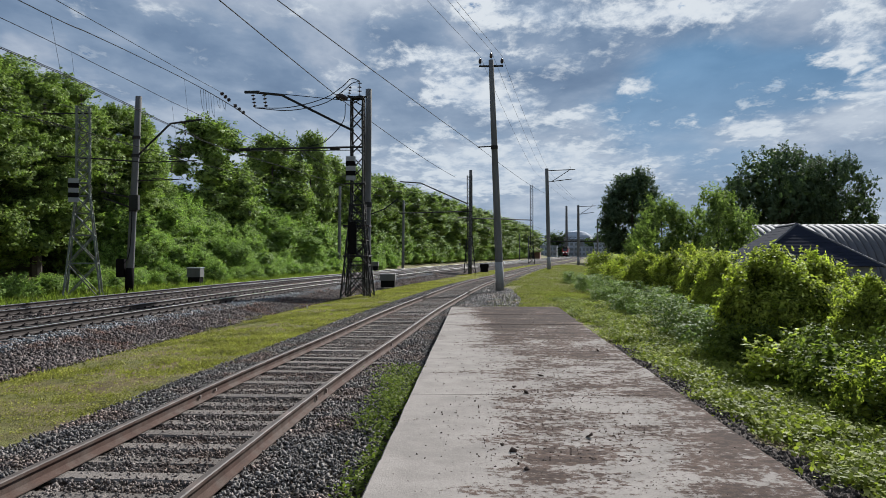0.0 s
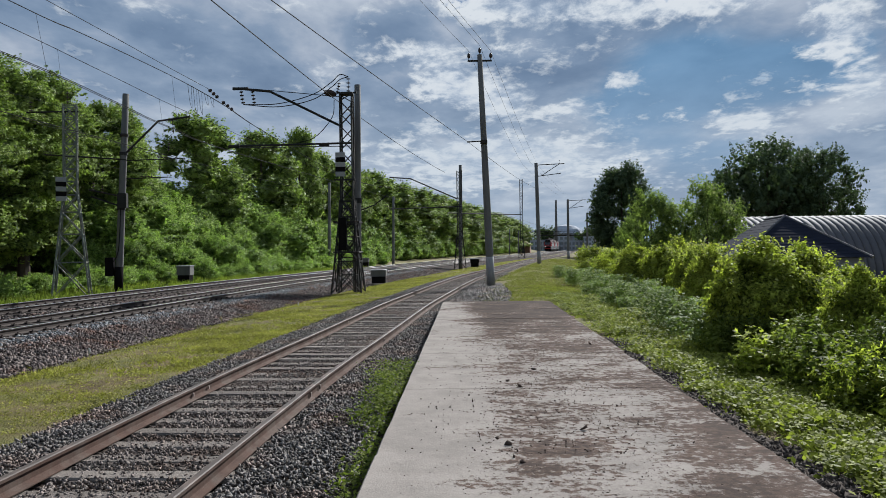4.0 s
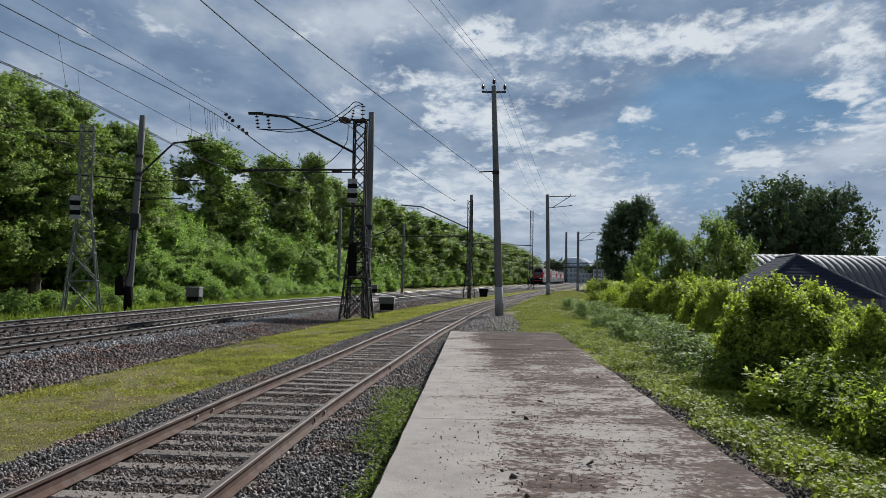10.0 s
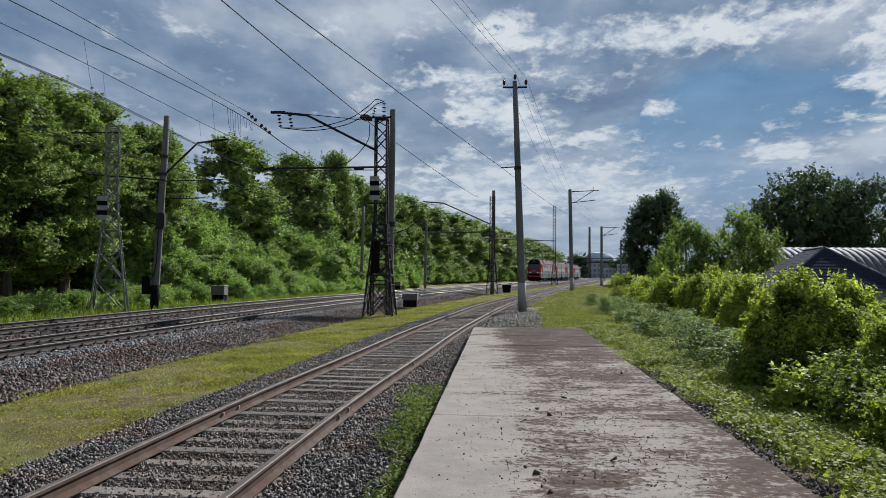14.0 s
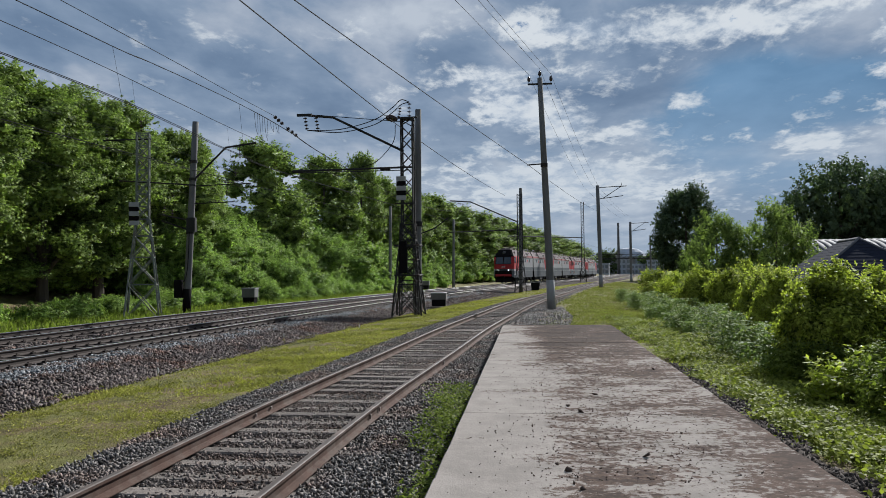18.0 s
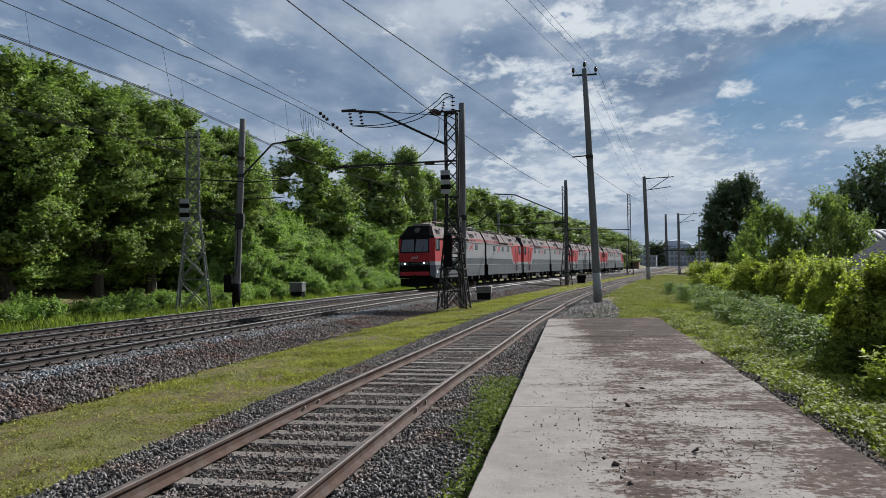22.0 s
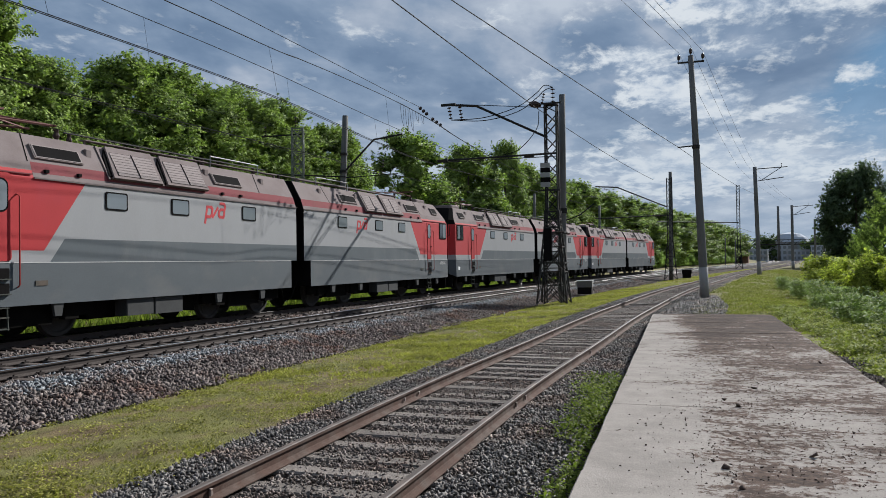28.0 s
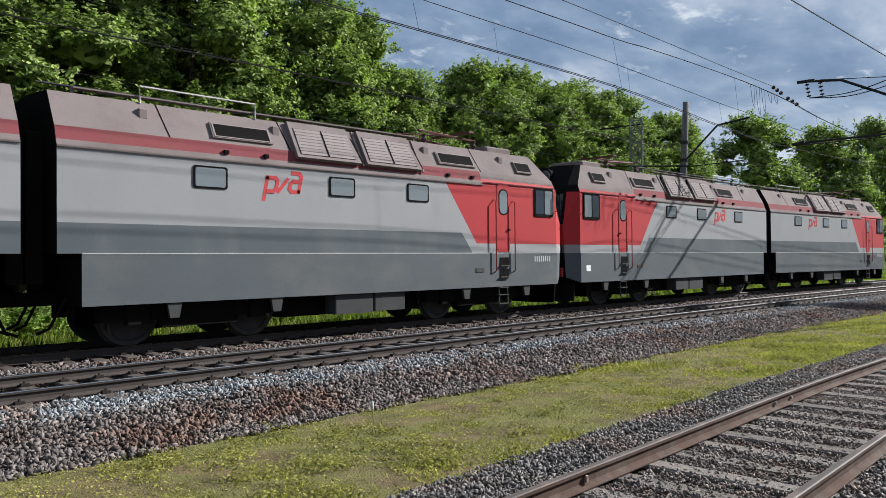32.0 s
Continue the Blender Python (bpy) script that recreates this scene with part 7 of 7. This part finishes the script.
def build_grass():
    x, y = patchy(*tufted(130000, 2, 45, lambda y: FAR.x(y) + GAP + 3.05, lambda y: SIDING.x(y) - 1.85, 21, 1.7, 7, 0.06), 41, 0.68)
    x, y = thin_side(x, y, 91)
    blades("grass_strip", x, y, 0.036, M["grass"], 22, "short yellow-green grass between the tracks", 0.009, 0.9)
    xs, ys = patchy(*scatter(60000, 2, 40, lambda y: FAR.x(y) + GAP + 3.2, lambda y: SIDING.x(y) - 1.9, 45, 1.7), 41, 0.5)
    xs, ys = thin_side(xs, ys, 92, 0.9)
    rl = np.random.RandomState(46)
    v, f = leaf_quads(np.c_[xs, ys, zs(xs, ys) + rl.uniform(0.005, 0.05, len(xs))], np.tile([0, 0, 0.9], (len(xs), 1)), 0.022, rl, length=1.5)
    tagged(new("clover_leaves", mesh_from("clover_leaves", v, f, (M["grass"],))), "small clover leaves in the short grass", "weeds", kind="stuff")
    x, y = patchy(*tufted(70000, 13, 60, lambda y: FAR.x(y) + GAP + 3.1, lambda y: SIDING.x(y) - 1.9, 47, 1.2, 7, 0.1), 41, 0.85)
    x, y = thin_side(x, y, 93, 0.6)
    blades("grass_strip", x, y, 0.055, M["grass"], 48, "short yellow-green grass between the tracks", 0.02, 0.8)
    x, y = tufted(30000, 40, 150, lambda y: FAR.x(y) + GAP + 3.3, lambda y: SIDING.x(y) - 1.9, 23, 1.3, 9, 0.2)
    x, y = patchy(x, y, 43, 0.62)
    blades("grass_strip", x, y, 0.06, M["grass"], 24, "short yellow-green grass between the tracks", 0.03)
    x, y = tufted(60000, 4, 40, lambda y: np.maximum(3.05, SIDING.x(y) + 3.2), lambda y: np.maximum(2.75, SIDING.x(y) + 3.2) + 2.2 + y * 0.05, 25, 1.5)
    blades("verge_grass", x, y, 0.05, M["herb_bright"], 26, "bright grass verge beside the platform", 0.013)
    x, y = tufted(80000, 24, 130, lambda y: SIDING.x(y) + np.where(y > 46, 1.7, 3.0) - np.maximum(0, 45 - y) * 0.05, lambda y: SIDING.x(y) + 9.0, 27, 1.4, 9, 0.2)
    blades("verge_grass", x, y, 0.075, M["meadow"], 28, "short yellow-green grass verge along the siding", 0.022, 0.7)
    # leafy weeds: beside the platform, by the verge
    rs = np.random.RandomState(33)

    def weeds(name, spots, mat, size, per, label):
        C = []
        for x, y, r, h in spots:
            n = int(per * r * r * 20)
            q = rs.normal(0, 0.45, (n, 2)) * r
            zz = rs.uniform(0.0, 1, n) ** 0.8 * h
            C.append(np.c_[x + q[:, 0], y + q[:, 1], ground_z(x, y) + zz])
        C = np.concatenate(C)
        v, f = leaf_quads(C, np.tile([0, -0.2, 0.9], (len(C), 1)), size, rs, length=1.8)
        return tagged(new(name, mesh_from(name, v, f, (mat,))), label, "weeds", kind="stuff")
    edge_spots = []
    for k in range(34):
        y = 3.9 + k * 0.26 + rs.uniform(-0.1, 0.1)
        thick = 1.0 if 8.6 < y < 12.4 else 0.3
        edge_spots.append((-0.92 - abs(rs.normal(0, 0.13)) * (0.6 + thick), y, rs.uniform(0.16, 0.3) * (0.6 + 0.5 * thick), 0.1 + 0.28 * thick * rs.uniform(0.4, 1.0)))
    weeds("platform_weeds", edge_spots, M["leaf_low"], 0.026, 170, "leafy green weeds along the platform's edge")
    spots = []
    for i in range(520):
        y = 4.5 + 27 * rs.uniform() ** 1.4
        u = rs.uniform()
        spots.append((3.05 + u * (1.4 + 0.05 * y), y, rs.uniform(0.22, 0.45), 0.07 + 0.16 * rs.uniform() + 0.2 * max(0.0, u - 0.6)))
    herbs = []
    for i in range(230):
        y = 14 + 45 * rs.uniform() ** 1.2
        herbs.append((3.4 + 0.05 * y + rs.uniform() ** 0.8 * (1.6 + 0.085 * y), y, rs.uniform(0.22, 0.42), 0.35 + 0.75 * rs.uniform() ** 1.3))
    weeds("tall_herbs", herbs, M["herb"], 0.045, 420, "tall grey-green herbs between verge and bushes")
    weeds("verge_weeds", spots, M["herb_bright"], 0.036, 110, "low leafy weeds on the verge")
    spots = []
    for i in range(60):
        y = 7 + 14 * rs.uniform() ** 1.3
        spots.append((4.6 + rs.uniform() * 2.0, y, 0.5, 0.6 + 0.3 * rs.uniform()))
    clumps = []
    for i in range(190):
        y = 3.5 + 38 * rs.uniform() ** 1.6
        a, b = FAR.x(y) + GAP + 3.2, SIDING.x(y) - 1.95
        clumps.append((a + (b - a) * rs.uniform() ** 0.75, y, rs.uniform(0.1, 0.3), 0.05 + 0.09 * rs.uniform()))
    weeds("strip_weeds", clumps, M["grass"], 0.02, 170, "low leafy weeds scattered in the short grass")
    weeds("bush_undergrowth", spots, M["leaf_low"], 0.034, 100, "tangled undergrowth below the bushes")
    # bank grass beyond the far track
    x, y = tufted(30000, 3, 90, lambda y: FAR.x(y) - 9.5, lambda y: FAR.x(y) - 3.6, 35, 1.3, 9, 0.2)
    blades("bank_grass", x, y, 0.35, M["leaf_low"], 36, "rough grass beyond the far track", 0.03, 0.35)
    # white-headed flowers
    for x, y in ((-6.92, 13.94), (-7.16, 6.43), (-7.4, 23.0), (-5.6, 25.5)):
        z = ground_z(x, y)
        g = empty("dandelion", pose(x, y, z), "dandelion clock on a thin stalk in the grass", "flower", "dandelions")
        part("stalk", Geo().tube([(0, 0, -0.02), (0.02, 0, 0.15), (0.0, 0, 0.32)], 0.006, 5), M["grass"], g)
        part("head", Geo().tube([(0, 0, 0.29), (0, 0, 0.31), (0, 0, 0.35), (0, 0, 0.39), (0, 0, 0.41)], [0.005, 0.018, 0.024, 0.018, 0.005], 8), M["petal"], g)


build_left_wood()
build_right_side()
build_grass()

# ---- buildings ----
def build_hangar():
    """An arched shed with a ribbed metal roof, and a hip roof of dark shingles before it."""
    cx, cy, R = 51.5, 80.0, 6.2
    root = empty("hangar", pose(cx, cy, -1.55, 0, 0, -1.0), "long arched shed with a ribbed grey metal roof", "hangar")
    L, n, ribs = 52.0, 16, 76
    step = L / ribs
    cross = ((0, -0.07), (0.06, 0.0), (0.25, 0.07), (0.5, 0.1), (0.75, 0.07), (0.94, 0.0), (1.0, -0.07))
    v = []
    for u, r in cross:
        v += [(u * step, -math.cos(math.pi * i / n) * (R + r) * 1.3, math.sin(math.pi * i / n) * (R + r)) for i in range(n + 1)]
    f = [(a * (n + 1) + i, (a + 1) * (n + 1) + i, (a + 1) * (n + 1) + i + 1, a * (n + 1) + i + 1) for a in range(len(cross) - 1) for i in range(n)]
    rib = Geo().add(v, f).mesh("roof_rib", M["roof_metal"], smooth=True)
    for k in range(ribs):
        part("roof_rib", rib, None, root).matrix_basis = pose(-L / 2 + k * step, 0, 0)
    for u in (-L / 2 + 0.1, L / 2 - 0.3):
        part("end_wall", Geo().plate([(u, -math.cos(math.pi * i / n) * R * 1.28, math.sin(math.pi * i / n) * R * 0.98) for i in range(n + 1)], (0.2, 0, 0)), M["wall_pale"], root)
    h = empty("house", pose(17.18, 43.6, -1.5, 0, 0, -10.3), "low house with a hipped roof of dark blue-grey shingles", "house")
    w, d, e, r = 2.75, 6.0, 2.68, 4.82
    part("wall", Geo().box(-w, w, -d, d, 0, e + 0.05), M["wall_pale"], h)
    rg = Geo()
    a, b, c2, dd, p, q = (-w - 0.3, -d - 0.3, e), (w + 0.3, -d - 0.3, e), (w + 0.3, d + 0.3, e), (-w - 0.3, d + 0.3, e), (0, -2.5, r), (0, 2.5, r)
    rg.add([a, b, c2, dd, p, q], [(0, 1, 4), (1, 2, 5, 4), (2, 3, 5), (3, 0, 4, 5), (3, 2, 1, 0)])
    roof = part("roof", rg, M["roof_slate"], h)
    # shingle courses on the slopes in view
    for k in range(13):
        t0 = k / 13.0
        t1 = t0 + 1 / 13.0
        for A, B, C, D in ((a, b, p, p), (dd, a, p, q)):
            A, B, C, D = Vector(A), Vector(B), Vector(C), Vector(D)
            s0, s1, s2, s3 = A.lerp(D, t0), B.lerp(C, t0), B.lerp(C, t1), A.lerp(D, t1)
            nrm = (B - A).cross(D - A).normalized()
            part("shingle_course", Geo().plate([s0 + nrm * 0.02, s1 + nrm * 0.02, s2 + nrm * 0.010, s3 + nrm * 0.010], nrm * 0.006), M["roof_slate"], roof)
    part("ridge_cap", Geo().tube([p, q], 0.10, 6).tube([a, p], 0.08, 6).tube([b, p], 0.08, 6), M["roof_metal"], roof, "pale metal ridge")


def far_building(name, x, y, w, d, h, floors, bays, mat, label, rail=False):
    root = empty(name, pose(x, y, 0, 0, 0, -8), label, "building", "far buildings")
    part("wall", Geo().box(-w / 2, w / 2, -d / 2, d / 2, -0.5, h), M[mat], root)
    part("parapet", Geo().box(-w / 2 - 0.2, w / 2 + 0.2, -d / 2 - 0.2, d / 2 + 0.2, h, h + 0.5), M["wall_hazed"], root)
    pw, ph = w / bays, h / floors
    me = Geo().box(-pw * 0.3, pw * 0.3, -0.06, 0.06, -ph * 0.28, ph * 0.28).mesh("window", M["glass_side"])
    for i in range(bays):
        for j in range(floors):
            ob = part("window", me, None, root)
            ob.matrix_basis = pose(-w / 2 + (i + 0.5) * pw, -d / 2, (j + 0.5) * ph)
    return root


def build_far():
    for x, y, w, h, floors, bays in ((40, 430, 9, 5.5, 2, 4), (52, 425, 7, 8, 3, 3), (61, 436, 8, 5, 2, 4), (70, 428, 11, 7, 3, 5), (83, 440, 9, 5, 2, 4)):
        far_building("building", x, y, w, 10, h, floors, bays, "wall_hazed", "distant building beyond the tracks, haze put into its pale colour")
    hut = empty("hut", pose(22.0, 300, 0, 0, 0, -8), "brown trackside hut with a pitched roof", "hut")
    part("wall", Geo().box(-2.6, 2.6, -2.5, 2.5, -0.3, 2.9), M["wall_brick"], hut)
    part("roof", Geo().plate([(-3.0, -2.9, 2.9), (3.0, -2.9, 2.9), (0, -2.9, 4.7)], (0, 5.8, 0)), M["hut_roof"], hut, "rusty pitched roof")
    part("door", Geo().box(-0.5, 0.5, -2.56, -2.48, -0.2, 2.0), M["steel_dark"], hut)
    dome = empty("dome_building", pose(60, 470, 0), "distant building with a low domed roof", "building", "far buildings")
    part("wall", Geo().box(-12, 12, -8, 8, -0.5, 10), M["wall_hazed"], dome)
    part("roof", Geo().tube([(0, 0, 10), (0, 0, 12.5), (0, 0, 14.5), (0, 0, 15.5)], [11, 9, 6, 0.5], 16), M["wall_hazed"], dome)
    ch = empty("chimney", pose(48, 415, 0), "tall thin chimney above the far roofs", "chimney")
    part("shaft", Geo().tube([(0, 0, 0), (0, 0, 27)], [0.75, 0.55], 12), M["post"], ch, smooth=True)
    # footbridge across the far tracks
    br = empty("footbridge", pose(42, 330, 0, 0, 0, -8), "dark steel footbridge spanning the far tracks", "bridge")
    for x in (-20, 26):
        part("tower", Geo().box(x - 0.9, x + 0.9, -0.9, 0.9, -0.3, 9), M["steel_dark"], br)
    part("chord", Geo().box(-21, 27, -0.9, 0.9, 6.6, 7.0).box(-21, 27, -0.9, -0.8, 8.5, 8.7), M["steel_dark"], br)
    for k in range(24):
        u = -20 + k * 2
        part("brace", Geo().tube([(u, -0.85, 7), (u + 2, -0.85, 8.5)], 0.08, 4), M["steel_dark"], br)
    for x, y in ((64, 330), (70, 345), (52, 300)):
        concrete_pole("catenary_post", x, y, -0.2, 10, (0, 0), "grey concrete catenary post in the distance", 0.24, 0.2, band=False)
    # woods that close the horizon
    kinds = [tree_kind(12, 6, s, 1800, 0.6, M["leaf_far"], 0.05, n=16) for s in (91, 92)]
    r = random.Random(12)
    spots = [(x, 480 + r.uniform(-30, 60)) for x in range(-120, 240, 12)] + [(-60 - r.uniform(0, 30), y) for y in range(-100, 300, 16)] + [(110 + r.uniform(0, 60), y) for y in range(-80, 420, 22)]
    for x, y in spots:
        plant("tree", kinds[r.randrange(2)], x, y, ground_z(x, y) - 0.3, (r.uniform(1.0, 1.5), r.uniform(0.8, 1.2)), r.uniform(0, 360), "hazy green tree in the distance", "tree", "far woods")


build_hangar()
build_far()
motions()
